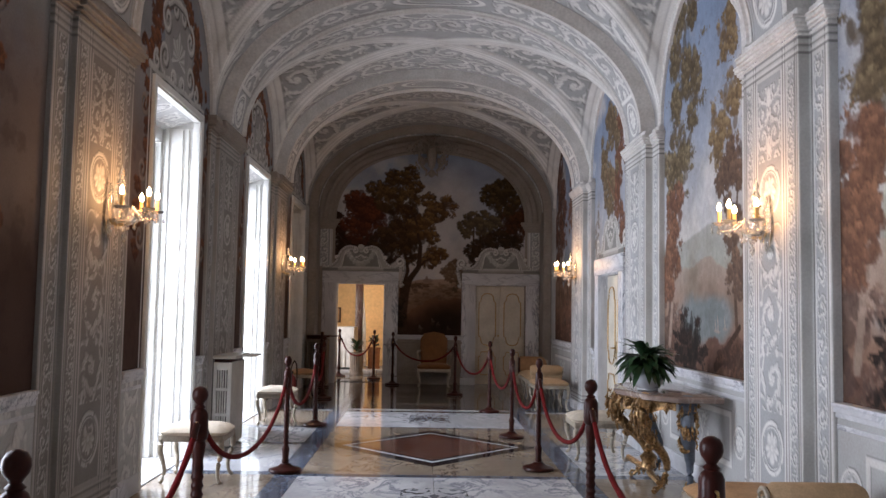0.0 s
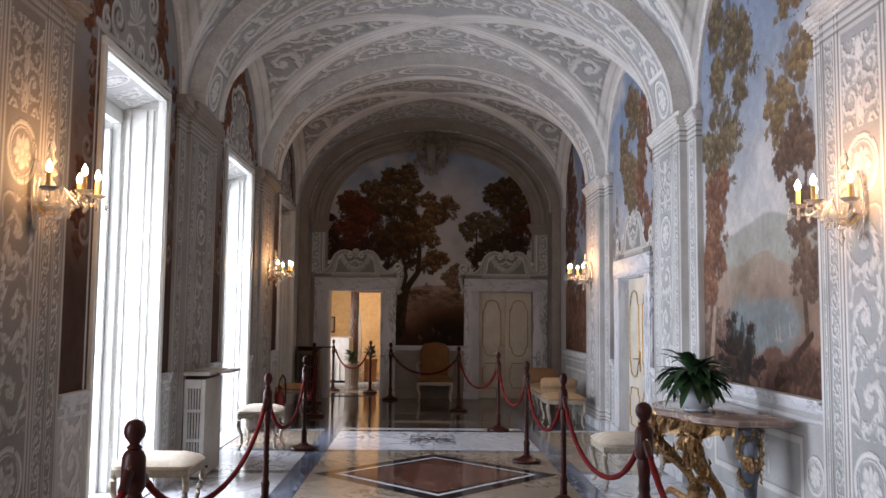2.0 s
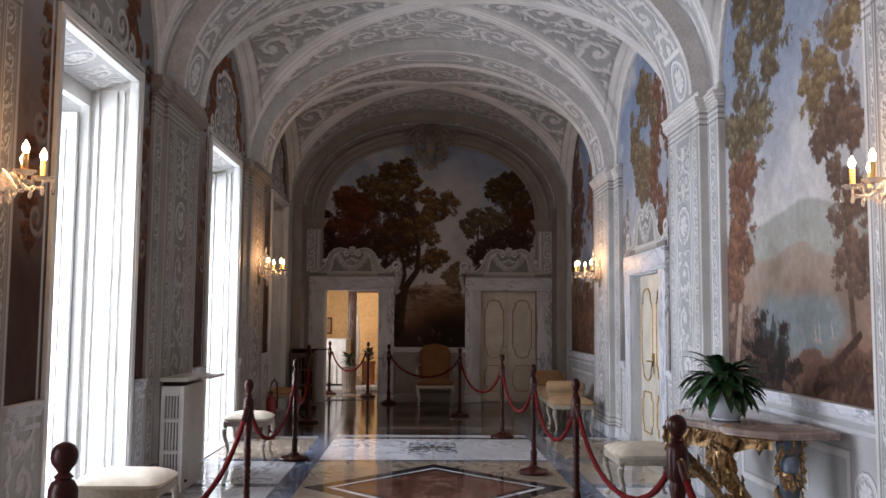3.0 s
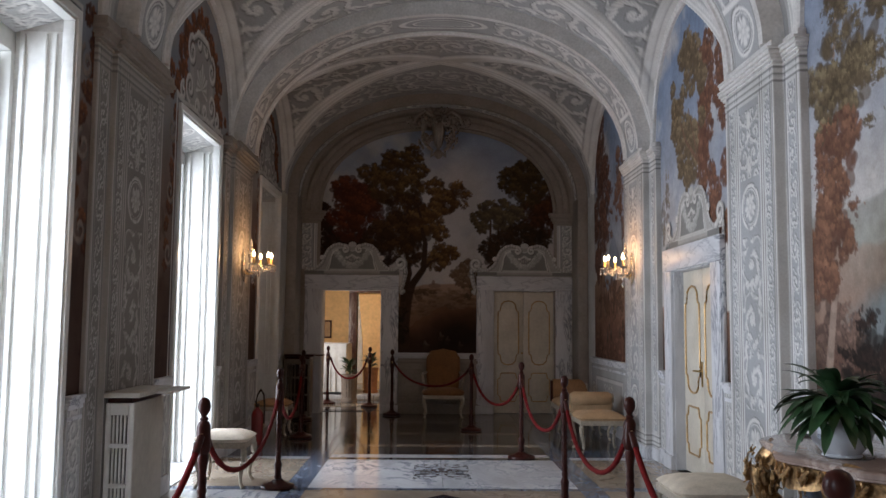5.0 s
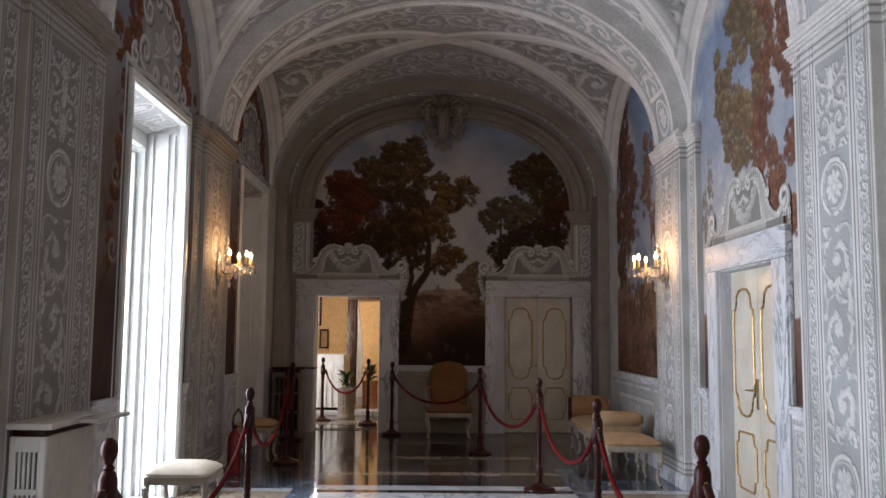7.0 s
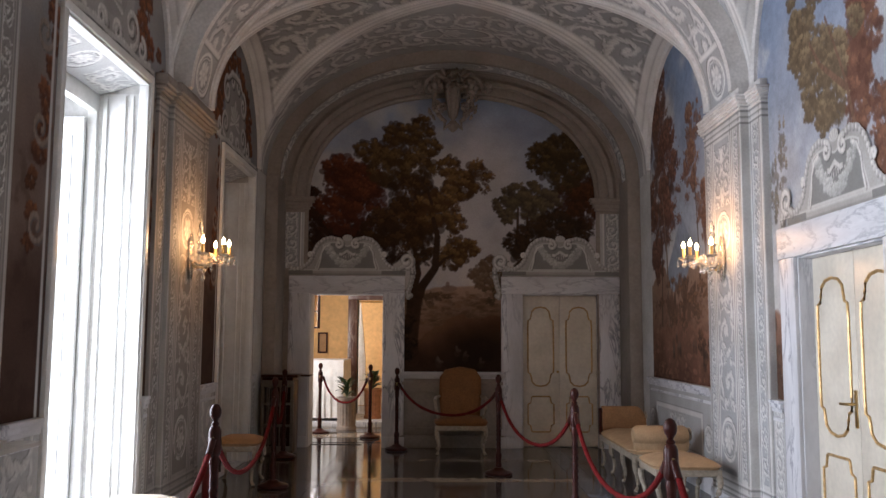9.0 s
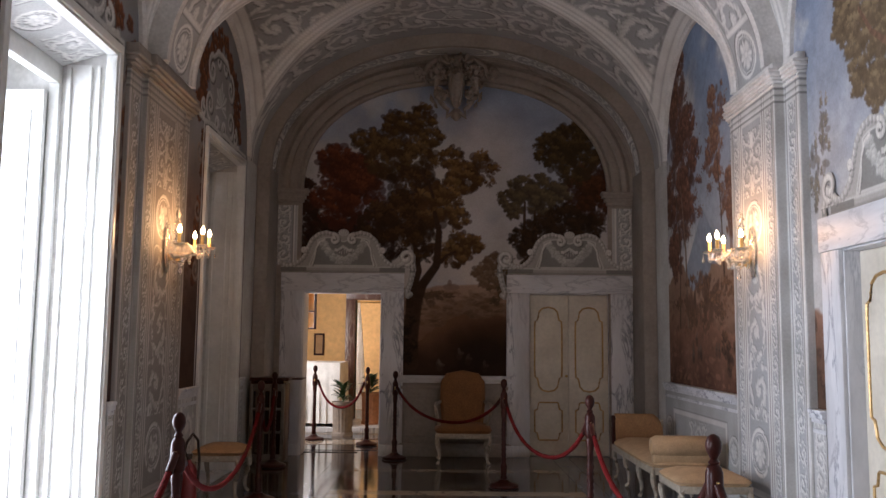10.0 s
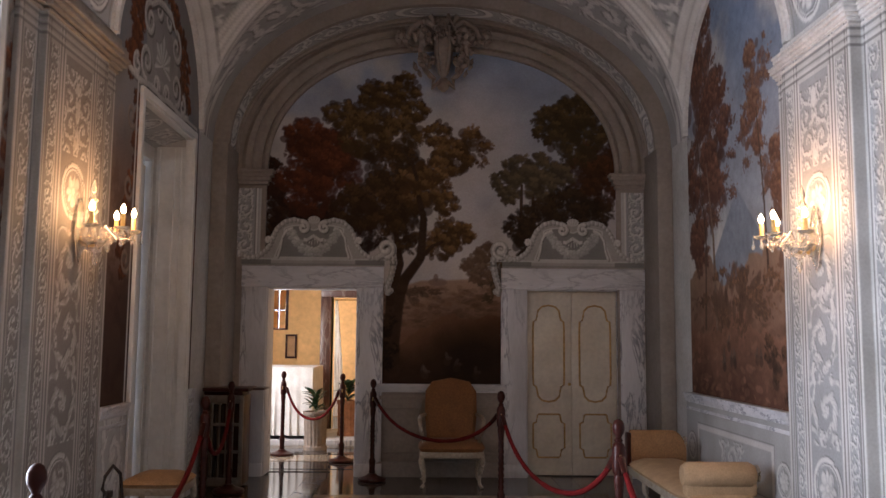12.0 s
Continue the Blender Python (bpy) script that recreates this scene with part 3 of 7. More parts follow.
def arch(k, yc, half=0.36, a=2.27, b=1.57, stone=STUCCO):
    """A transverse arch: the painted soffit between two moulded ribs."""
    n = 220
    t = np.linspace(0, np.pi, n + 1)
    ex, ez = X0 - a * np.cos(t), SPRING + b * np.sin(t)
    run = np.concatenate(([0], np.cumsum(np.hypot(np.diff(ex), np.diff(ez)))))
    pic = Picture(0, run[-1], -half, half, 0.013)
    S, T = pic.U - run[-1] / 2, pic.V
    pic.rgb[:] = STONE
    f = scrolls(np.abs(S) + 0.2, T, half * 0.62, 0.42) * (np.abs(S) > 0.62)
    f = np.maximum(f, ease(0.1, 0.05, np.abs(np.hypot(S / 0.5, T / 0.17) - 1)))
    f = np.maximum(f, ease(0.06, 0.03, np.abs(np.hypot(S / 0.36, T / 0.10) - 1)))
    foot = run[-1] / 2 - np.abs(S)
    f = np.where(foot < 0.46, medallion(foot - 0.22, T, 0.2), f)
    f = np.maximum(f, ease(0.03, 0.012, np.abs(foot - 0.46)))
    relief(pic, f, (np.abs(T) < half * 0.66).astype(float), np.array((0.40, 0.40, 0.395)), LIGHT * 1.08)
    for e in (0.68, 0.8):
        pic.lay(ease(0.014, 0.005, np.abs(np.abs(T) - half * e)) * 0.6, SHADE * 1.5)
    pic.mesh("ceiling_arch_%d" % (k + 1), lambda u, v: (np.interp(u, run, ex), yc + v, np.interp(u, run, ez)), FRESCO, None, None,
             "transverse arch painted with grey scrollwork", "arch").data.shade_smooth()
    bm = bmesh.new()
    path = [((x, yc, z), (math.cos(math.pi - math.pi * i / 96), 0, math.sin(math.pi * i / 96)), (0, 1, 0)) for i, (x, _, z) in enumerate(ellipse(a + 0.012, b + 0.012, 96))]
    for s in (-1, 1):
        sec = [(-0.04, s * (half + 0.02)), (-0.045, s * (half - 0.04)), (-0.025, s * (half - 0.05)), (-0.022, s * (half - 0.085)), (0.03, s * (half - 0.09)), (0.28, s * (half - 0.09)), (0.28, s * (half + 0.02))]
        sweep(bm, sec, path)
    structure("ceiling_arch_moulding", bm, stone, "white stucco ribs of a transverse arch", "arch")


for k, yc in enumerate(PIERS[:-1]):
    arch(k, yc)
arch(5, 17.22, 0.24, stone=SHADED_STUCCO)


# ---- murals ----
def lunette_keep(pic, yc, half, z0):
    r = np.hypot(pic.U - yc, np.maximum(pic.V - SPRING, 0))
    return (r <= half + 0.03) & (pic.V >= z0)


def sky_ground(pic, top, mid, horizon, z_top):
    h = np.clip((pic.V - horizon) / (z_top - horizon), 0, 1)[..., None]
    pic.rgb[:] = np.asarray(mid) * (1 - h) + np.asarray(top) * h
    cloud = pic.noise(0.9, 5)
    pic.lay(ease(0.48, 0.72, cloud) * 0.75, (0.60, 0.56, 0.52))
    pic.lay(ease(0.5, 0.3, cloud) * 0.3, np.asarray(top) * 0.8)


def earth(pic, z, bumpy, near, far, roll=0.3):
    n = pic.noise(0.7, 5)
    edge = z + (pic.noise(roll, 4) - 0.5) * bumpy
    m = ease(0.01, -0.02, pic.V - edge)
    depth = np.clip((edge - pic.V) / 0.6, 0, 1)[..., None]
    col = (np.asarray(far) * (1 - depth) + np.asarray(near) * depth) * (0.55 + 0.9 * n[..., None])
    pic.rgb = pic.rgb * (1 - m[..., None]) + col * m[..., None]


UMBER = (0.05, 0.028, 0.018)
BARK = (0.10, 0.06, 0.04)
MURAL_HALF, MZ0 = 1.21, 0.985


def figures(pic, u, v, n):
    for i in range(n):
        x, c = u + rng.uniform(-0.45, 0.45), rng.uniform(0.07, 0.15)
        y = v + rng.uniform(-0.12, 0.12)
        pic.daub(x, y, 0.022, 0.055, (c, c * 0.75, c * 0.6), 0.6, rng.uniform(-0.5, 0.5))
        pic.daub(x + 0.03, y - 0.02, 0.035, 0.02, (c, c * 0.7, c * 0.55), 0.5)
        pic.daub(x, y - 0.06, 0.045, 0.05, (c * 0.5, c * 0.32, c * 0.22), 0.6)


def mural_right(k):
    yc = BAYS[k]
    step = 0.0095 if k >= 2 else 0.02
    pic = Picture(yc - MURAL_HALF, yc + MURAL_HALF, MZ0, SPRING + MURAL_HALF, step)
    sky_ground(pic, (0.22, 0.28, 0.39), (0.48, 0.455, 0.43), 2.1, 4.2)
    n, f = yc - MURAL_HALF, yc + MURAL_HALF               # nearer and farther edge
    if k in (0, 1, 2):
        ridge = 2.17 + 0.13 * np.exp(-((pic.U - yc + 0.25) / 0.5) ** 2) + 0.06 * (pic.noise(0.3, 4) - 0.5)
        pic.lay(ease(0.02, -0.02, pic.V - ridge), (0.33, 0.32, 0.29))
        pic.lay(ease(0.0, -0.5, pic.V - ridge) * ease(0.4, 0.65, pic.noise(0.25)) * 0.6, (0.30, 0.31, 0.24))
        earth(pic, 1.98, 0.3, (0.24, 0.145, 0.10), (0.34, 0.27, 0.22), 0.5)
        pic.lay(ease(0.35, 0.75, pic.noise(0.35, 5)) * ease(2.3, 1.9, pic.V) * 0.5, (0.17, 0.12, 0.08))
        pic.lay(ease(0.4, 0.7, pic.noise(0.5, 4)) * ease(2.4, 2.1, pic.V) * ease(1.6, 1.9, pic.V) * 0.5, (0.26, 0.25, 0.2))
        lake = ease(1.15, 0.6, np.hypot((pic.U - yc + 0.1) / 0.85, (pic.V - 1.45) / 0.25) + 0.5 * (pic.noise(0.3, 4) - 0.5))
        pic.lay(lake * 0.8, (0.16, 0.20, 0.205))
        pic.lay(lake * ease(0.5, 0.75, pic.noise(0.12, 3)) * 0.3, (0.24, 0.27, 0.28))
        for q, h, z in ((0.55, 0.09, 1.38), (0.72, 0.13, 1.35), (0.78, 0.08, 1.36), (1.3, 0.11, 1.34)):
            pic.daub(n + q, z, 0.06, 0.012, (0.3, 0.24, 0.2), 0.6)
            pic.line([(n + q, z), (n + q + 0.02, z + h)], 0.01, 0.006, (0.34, 0.28, 0.24), 0.5)
        earth(pic, 1.27, 0.3, (0.045, 0.026, 0.02), (0.13, 0.072, 0.052), 0.3)
        for i in range(160):
            pic.daub(rng.uniform(n, f), rng.uniform(1.0, 1.25), 0.04, 0.025, np.array((0.15, 0.085, 0.06)) * rng.uniform(0.25, 1.2), 0.5)
        pic.foliage(f - 0.12, 1.42, 0.5, 0.5, (0.08, 0.05, 0.04), (0.34, 0.22, 0.16), 160, 0.06)
        pic.line([(f - 0.25, 1.2), (f - 0.4, 1.9), (f - 0.35, 2.7), (f - 0.5, 3.6)], 0.055, 0.02, (0.30, 0.22, 0.17))
        for v, ru, in_ in ((4.45, 0.6, 0.7), (4.0, 0.66, 0.72), (3.6, 0.62, 0.7), (3.2, 0.56, 0.62), (2.85, 0.46, 0.52), (2.5, 0.4, 0.42), (2.15, 0.32, 0.32), (1.85, 0.22, 0.2)):
            high = v > 2.5
            dark, light = ((0.095, 0.07, 0.042), (0.33, 0.26, 0.15)) if high else ((0.12, 0.06, 0.04), (0.36, 0.19, 0.11))
            u = f - in_ + rng.uniform(-0.06, 0.06)
            pic.foliage(u, v, ru, 0.28, dark, light, 150, 0.036)
            pic.lobes([(u + ru * rng.uniform(-0.75, 0.75), v + rng.uniform(-0.2, 0.2), rng.uniform(0.09, 0.17)) for i in range(5)], dark, light, 0.028, (-0.3, 0.8))
        pic.line([(n + 0.25, 1.05), (n + 0.33, 1.8), (n + 0.25, 2.5), (n + 0.4, 3.1)], 0.045, 0.015, BARK)
        pic.line([(n + 0.3, 2.2), (n + 0.6, 2.55)], 0.02, 0.01, BARK)
        for u, v, ru, rv in ((n + 0.55, 2.62, 0.2, 0.14), (n + 0.32, 2.2, 0.36, 0.32), (n + 0.35, 3.3, 0.36, 0.5), (n + 0.75, 3.1, 0.24, 0.36), (n + 0.25, 1.8, 0.34, 0.25), (n + 0.3, 2.75, 0.3, 0.25), (n + 0.5, 3.9, 0.35, 0.35)):
            dark, light = ((0.15, 0.10, 0.055), (0.42, 0.30, 0.155)) if v > 2.9 else ((0.10, 0.065, 0.048), (0.26, 0.165, 0.105))
            pic.foliage(u, v, ru * 0.9, rv * 0.9, dark, light, 120, 0.034)
            pic.lobes([(u + ru * rng.uniform(-0.6, 0.6), v + rv * rng.uniform(-0.7, 0.7), rng.uniform(0.07, 0.13)) for i in range(5)], dark, light, 0.026, (-0.3, 0.8))
        pic.line([(n + 0.8, 1.05), (n + 0.62, 1.12), (n + 0.45, 1.26), (n + 0.22, 1.4)], 0.05, 0.03, UMBER)
        pic.foliage(n + 0.35, 1.15, 0.4, 0.2, (0.05, 0.028, 0.02), (0.2, 0.1, 0.06), 140, 0.05)
        pic.foliage(yc + 0.35, 1.22, 0.5, 0.3, (0.014, 0.011, 0.009), (0.06, 0.035, 0.026), 240, 0.05)
    elif k == 3:
        pic.lay(ease(0.55, 0.75, pic.noise(0.45, 5)) * ease(3.0, 3.6, pic.V) * 0.7, (0.6, 0.58, 0.56))
        earth(pic, 1.7, 0.5, (0.08, 0.045, 0.03), (0.22, 0.12, 0.08), 0.5)
        # small poplars far off, and the two-coloured tree with its forked trunk
        for u, v in ((f - 0.32, 2.62), (f - 0.48, 2.8), (f - 0.2, 2.5)):
            pic.foliage(u, v, 0.09, 0.3, (0.15, 0.13, 0.11), (0.40, 0.33, 0.23), 80, 0.03)
        for line in ([(yc - 0.5, 2.1), (yc - 0.42, 2.7), (yc - 0.3, 3.1), (yc - 0.05, 3.6)], [(yc - 0.45, 2.6), (yc - 0.6, 3.1), (yc - 0.7, 3.5)], [(yc - 0.3, 3.05), (yc + 0.1, 3.3), (yc + 0.3, 3.6)]):
            pic.line(line, 0.04, 0.014, (0.16, 0.095, 0.06))
        for k2 in range(34):
            u, v = n + 0.42 + 0.40 * rng.uniform(-1, 1), 3.25 + 1.05 * rng.uniform(-1, 1)
            pic.lobes([(u, v, rng.uniform(0.1, 0.19))], (0.125, 0.06, 0.04), (0.34, 0.175, 0.1), 0.026, (-0.3, 0.8))
        for k2 in range(44):
            a, q = rng.uniform(0, 6.28), math.sqrt(rng.random())
            pic.lobes([(yc + 0.02 + 0.54 * q * math.cos(a), 3.58 + 0.72 * q * math.sin(a), rng.uniform(0.09, 0.17))], (0.125, 0.09, 0.055), (0.36, 0.265, 0.15), 0.026, (-0.3, 0.8))
        for line in ([(yc - 0.5, 2.1), (yc - 0.42, 2.7), (yc - 0.3, 3.1), (yc - 0.1, 3.5)], [(yc - 0.3, 3.05), (yc + 0.05, 3.3), (yc + 0.2, 3.5)]):
            pic.line(line, 0.03, 0.012, (0.17, 0.10, 0.065))
        pic.foliage(f - 0.1, 1.4, 0.3, 0.6, (0.06, 0.035, 0.025), (0.25, 0.13, 0.08), 160, 0.05)
    else:
        hill = ease(0.02, -0.02, pic.V - (2.75 - 0.9 * np.abs(pic.U - yc + 0.1)))
        pic.lay(hill, (0.25, 0.27, 0.31))
        earth(pic, 2.15, 0.6, (0.16, 0.085, 0.055), (0.30, 0.19, 0.13), 0.5)
        earth(pic, 1.6, 0.6, (0.095, 0.045, 0.03), (0.24, 0.125, 0.08), 0.4)
        for i in range(300):
            q = rng.uniform(0.3, 1.3)
            pic.daub(rng.uniform(n, f), rng.uniform(1.0, 1.9), rng.uniform(0.02, 0.09), rng.uniform(0.01, 0.04), (0.25 * q, 0.135 * q, 0.085 * q), 0.35, rng.uniform(-0.6, 0.6))
        for u, v, ru, rv in ((f - 0.4, 4.2, 0.5, 0.5), (f - 0.5, 3.65, 0.75, 0.45), (f - 0.55, 3.15, 0.85, 0.4), (f - 0.55, 2.75, 0.7, 0.3), (f - 0.3, 2.4, 0.35, 0.3)):
            pic.foliage(u, v, ru, rv, (0.10, 0.05, 0.036), (0.34, 0.17, 0.105), 220, 0.04)
            pic.lobes([(u + ru * rng.uniform(-0.6, 0.6), v + rv * rng.uniform(-0.6, 0.6), rng.uniform(0.1, 0.19)) for i in range(5)], (0.11, 0.05, 0.035), (0.33, 0.165, 0.10), 0.03, (-0.3, 0.8))
        pic.line([(f - 0.75, 1.6), (f - 0.7, 2.4), (f - 0.55, 3.1)], 0.04, 0.018, (0.2, 0.13, 0.09))
        pic.line([(f - 0.45, 1.6), (f - 0.5, 2.4), (f - 0.3, 3.4)], 0.03, 0.015, BARK)
        for u, v, ru, rv in ((n + 0.65, 3.6, 0.34, 0.36), (n + 0.75, 3.15, 0.4, 0.26), (n + 0.35, 2.75, 0.28, 0.4), (n + 0.2, 2.4, 0.26, 0.5)):
            pic.foliage(u, v, ru * 0.9, rv, (0.15, 0.08, 0.055), (0.40, 0.23, 0.14), 120, 0.035)
            pic.lobes([(u + ru * rng.uniform(-0.5, 0.5), v + rv * rng.uniform(-0.6, 0.6), rng.uniform(0.07, 0.12)) for i in range(4)], (0.15, 0.075, 0.05), (0.40, 0.22, 0.13), 0.025, (-0.3, 0.8))
        pic.line([(n + 0.5, 2.0), (n + 0.55, 2.6), (n + 0.65, 3.3)], 0.025, 0.01, BARK)
        pic.foliage(yc, 1.85, 0.9, 0.3, (0.10, 0.055, 0.035), (0.32, 0.17, 0.09), 220, 0.05)
        figures(pic, yc - 0.1, 1.4, 9)
        pic.foliage(n + 0.25, 1.3, 0.4, 0.28, (0.05, 0.03, 0.02), (0.22, 0.11, 0.06), 120, 0.05)
    pic.rgb *= (0.84 + 0.32 * pic.noise(0.05, 3))[..., None]
    x = XR
    keep = lunette_keep(pic, yc, MURAL_HALF, MZ0)
    if k == 3:
        keep &= ~((pic.U > SIDE_DOOR[0] - 0.05) & (pic.U < SIDE_DOOR[1] + 0.05) & (pic.V < SIDE_DOOR[2] + 0.05))
    pic.mesh("mural_right_%d" % (k + 1), lambda u, v: (u * 0 + x, u, v), CANVAS, keep, None, "landscape fresco of tall trees and hazy hills", "mural")


def wall_arch(side, yc, k):
    """The stucco band round the arched top of a bay."""
    x = XR if side > 0 else XL
    bm = bmesh.new()
    pts = [(x, yc - 1.2, 3.5)] + [(x, yc - 1.2 * math.cos(math.pi * i / 40), SPRING + 1.2 * math.sin(math.pi * i / 40)) for i in range(41)]
    path = []
    for i, p in enumerate(pts[1:]):
        a = math.pi * i / 40
        path.append((p, (0, -math.cos(a), math.sin(a)), (-side, 0, 0)))
    sweep(bm, [(-0.02, 0), (-0.02, 0.03), (0.0, 0.045), (0.03, 0.03), (0.05, 0.04), (0.085, 0.035), (0.10, 0.015), (0.12, 0)], path)
    structure("wall_arch_moulding", bm, STUCCO, "stucco moulding round an arched mural", "moulding")


def dado(side, y0, y1, holes=()):
    """A low panelled wall base with a marble ledge; holes: stretches left open."""
    x, flat = (XR, 0.52) if side > 0 else (XL, 0.35)
    runs, cur = [], y0
    for a, b in holes:
        runs.append((cur, a))
        cur = b
    runs.append((cur, y1))
    for a, b in runs:
        if b - a < 0.03:
            continue
        bm = bmesh.new()
        for z0, z1, o in ((0, 0.16, 0.11), (0.90, 0.93, 0.10), (0.93, 0.965, 0.125), (0.965, 0.99, 0.15), (0.83, 0.86, 0.085)):
            q = sorted((x, x - side * o * flat))
            box(bm, q[0], q[1], a, b, z0, z1, 0.005)
        structure("dado_ledge", bm, CARRARA_LEVEL, "white grey-veined marble ledge and base of the dado", "dado")
        q = sorted((x, x - side * 0.071 * flat))
        structure("dado_core", box(bmesh.new(), q[0], q[1], a, b, 0.15, 0.91), PLASTER, "pale plaster body of the dado", "dado")
        pic = Picture(a, b, 0.15, 0.91, 0.01)
        pic.rgb[:] = STONE * 1.05
        w, c = (b - a) / 2, (a + b) / 2
        f = np.zeros_like(pic.U)
        if w > 0.5:
            q = np.maximum(np.abs(pic.U - c) - (w - 0.35), np.abs(pic.V - 0.5) - 0.2)
            f = np.maximum(ease(0.03, 0.015, np.abs(q)), medallion(np.abs(pic.U - c) - w + 0.16, pic.V - 0.5, 0.13))
            f = np.maximum(f, scrolls(pic.U - c + 8, pic.V - 0.5, 0.16, 0.34) * (np.abs(pic.U - c) < 0.3))
        else:
            f = scrolls(pic.V, pic.U - c, w * 0.8, w * 1.5)
        relief(pic, f, np.ones_like(f) * 0.9, np.array((0.42, 0.42, 0.41)))
        pic.mesh("dado_panel", lambda u, v: (u * 0 + x - side * 0.075 * flat, u, v), FRESCO, None, None, "dado painted with grey panels and volutes", "dado")


EDGE = 0.722
for k in range(len(BAYS)):
    mural_right(k)
    wall_arch(1, BAYS[k], k)
    wall_arch(-1, BAYS[k], k)
    y0, y1 = PIERS[k] + EDGE, PIERS[k + 1] - EDGE
    dado(1, y0, y1, [(SIDE_DOOR[0] - 0.29, SIDE_DOOR[1] + 0.29)] if k == 3 else ())
    dado(-1, y0, y1, [(WINDOWS[k] - HALF_W - 0.09, WINDOWS[k] + HALF_W + 0.09)])


def flourish(pic, pts, width, light):
    """A modelled scroll: its dark side, its body and its lit edge."""
    pic.line([(u + width * 0.5, v - width * 0.5) for u, v in pts], width, width * 0.5, SHADE * 1.1, 0.5)
    pic.line(pts, width, width * 0.45, light * 0.82, 0.75)
    pic.line([(u - width * 0.3, v + width * 0.3) for u, v in pts], width * 0.4, width * 0.2, light * 1.1, 0.7)


def mural_left(k):
    """Brown and rust leaves beside the windows and a white scrolled cartouche over them."""
    yc = BAYS[k]
    step = 0.0105 if k >= 1 else 0.025
    pic = Picture(yc - MURAL_HALF, yc + MURAL_HALF, MZ0, SPRING + MURAL_HALF, step)
    U, V = pic.U, pic.V
    pic.rgb[:] = (0.27, 0.27, 0.27)
    pic.lay(ease(0.35, 0.65, pic.noise(0.6)) * 0.6, (0.20, 0.23, 0.28))
    pic.lay(ease(0.5, 0.7, pic.noise(0.3)) * 0.4, (0.30, 0.26, 0.22))
    w = WINDOWS[k]
    d = np.abs(U - w) - HALF_W
    pic.lay((d > 0.05) * ease(3.5, 2.6, V) * 0.9, (0.17, 0.115, 0.09))
    pic.lay((d > 0.05) * ease(2.2, 1.7, V + 0.3 * (pic.noise(0.2) - 0.5)) * 0.9, (0.062, 0.033, 0.025))
    pic.lay((d > 0.05) * ease(0.5, 0.72, pic.noise(0.13)) * ease(3.4, 2.0, V) * 0.5, (0.05, 0.026, 0.02))
    for s in (-1, 1):
        for v in np.arange(1.95, 3.7, 0.17):
            u = w + s * (HALF_W + 0.2 + 0.09 * math.sin(4 * v + s))
            q = rng.uniform(0.7, 1.2)
            pic.lobes([(u + rng.uniform(-0.06, 0.06), v, rng.uniform(0.05, 0.09))], (0.085 * q, 0.033 * q, 0.02 * q), (0.34 * q, 0.135 * q, 0.055 * q), 0.028)
        for v in (2.05, 2.6, 3.15):
            flourish(pic, [(w + s * (HALF_W + 0.21) + x, v + y) for x, y in curl(0, 0, 0.11, 0.02, 1.0 + s, s * 1.2)], 0.02, np.array((0.25, 0.20, 0.17)))
    # rust leaves behind the cartouche
    clumps = []
    for s in (-1, 1):
        clumps += [(yc + s * 0.62, 3.72, 0.15), (yc + s * 0.66, 3.95, 0.15), (yc + s * 0.52, 4.13, 0.15), (yc + s * 0.30, 4.28, 0.14), (yc + s * 0.12, 4.42, 0.11), (yc + s * 0.78, 3.62, 0.1)]
    pic.lobes(clumps, (0.11, 0.042, 0.022), (0.38, 0.145, 0.06), 0.03, (0.2, 0.8))
    light = np.array((0.56, 0.545, 0.52))
    r = np.hypot((U - yc) / 0.5, (V - 3.8) / 0.42)
    pic.lay(ease(1.0, 0.9, r + 0.1 * np.cos(6 * np.arctan2(V - 3.8, U - yc))), (0.36, 0.35, 0.335))
    relief(pic, palmette(V - 3.86, U - yc, 0.2), (np.hypot((U - yc) / 0.3, (V - 3.88) / 0.27) < 1).astype(float) * 0.9, np.array((0.31, 0.30, 0.29)), light)
    for s in (-1, 1):
        for cx, cv, r0, a0, t in ((0.36, 4.02, 0.15, 1.57, -1.3), (0.40, 3.66, 0.15, 4.7, 1.3), (0.14, 4.18, 0.10, 0.4, 1.2), (0.62, 3.56, 0.09, 1.57, -1.1), (0.14, 3.53, 0.08, 3.2, -1.2)):
            flourish(pic, [(yc + s * x, y) for x, y in curl(cx, cv, r0, 0.025, a0, t)], 0.036, light)
        flourish(pic, [(yc, 4.27), (yc + s * 0.18, 4.25), (yc + s * 0.34, 4.15)], 0.04, light)
        flourish(pic, [(yc + s * 0.8, 3.5), (yc + s * 0.55, 3.46), (yc + s * 0.25, 3.5), (yc, 3.46)], 0.035, light)
    for e in (0.02, 0.1):
        pic.lay(ease(0.02, 0.008, np.abs(np.maximum(d, V - WTOP) - e)), LIGHT * 0.8)
    keep = lunette_keep(pic, yc, MURAL_HALF, MZ0) & ~((np.abs(U - w) < HALF_W + 0.04) & (V < WTOP + 0.04))
    x = XL
    pic.mesh("mural_left_%d" % (k + 1), lambda u, v: (u * 0 + x, u, v), CANVAS, keep, None, "fresco of rust leaves with a pale cartouche over a window", "mural")


for k in range(len(BAYS)):
    mural_left(k)


# The mural of the end wall: trees against a grey evening sky
E_HALF, E_RISE, E_SPRING = 1.945, 1.43, 3.30
E_POW = 0.9                     # a little fuller at its shoulders than an ellipse


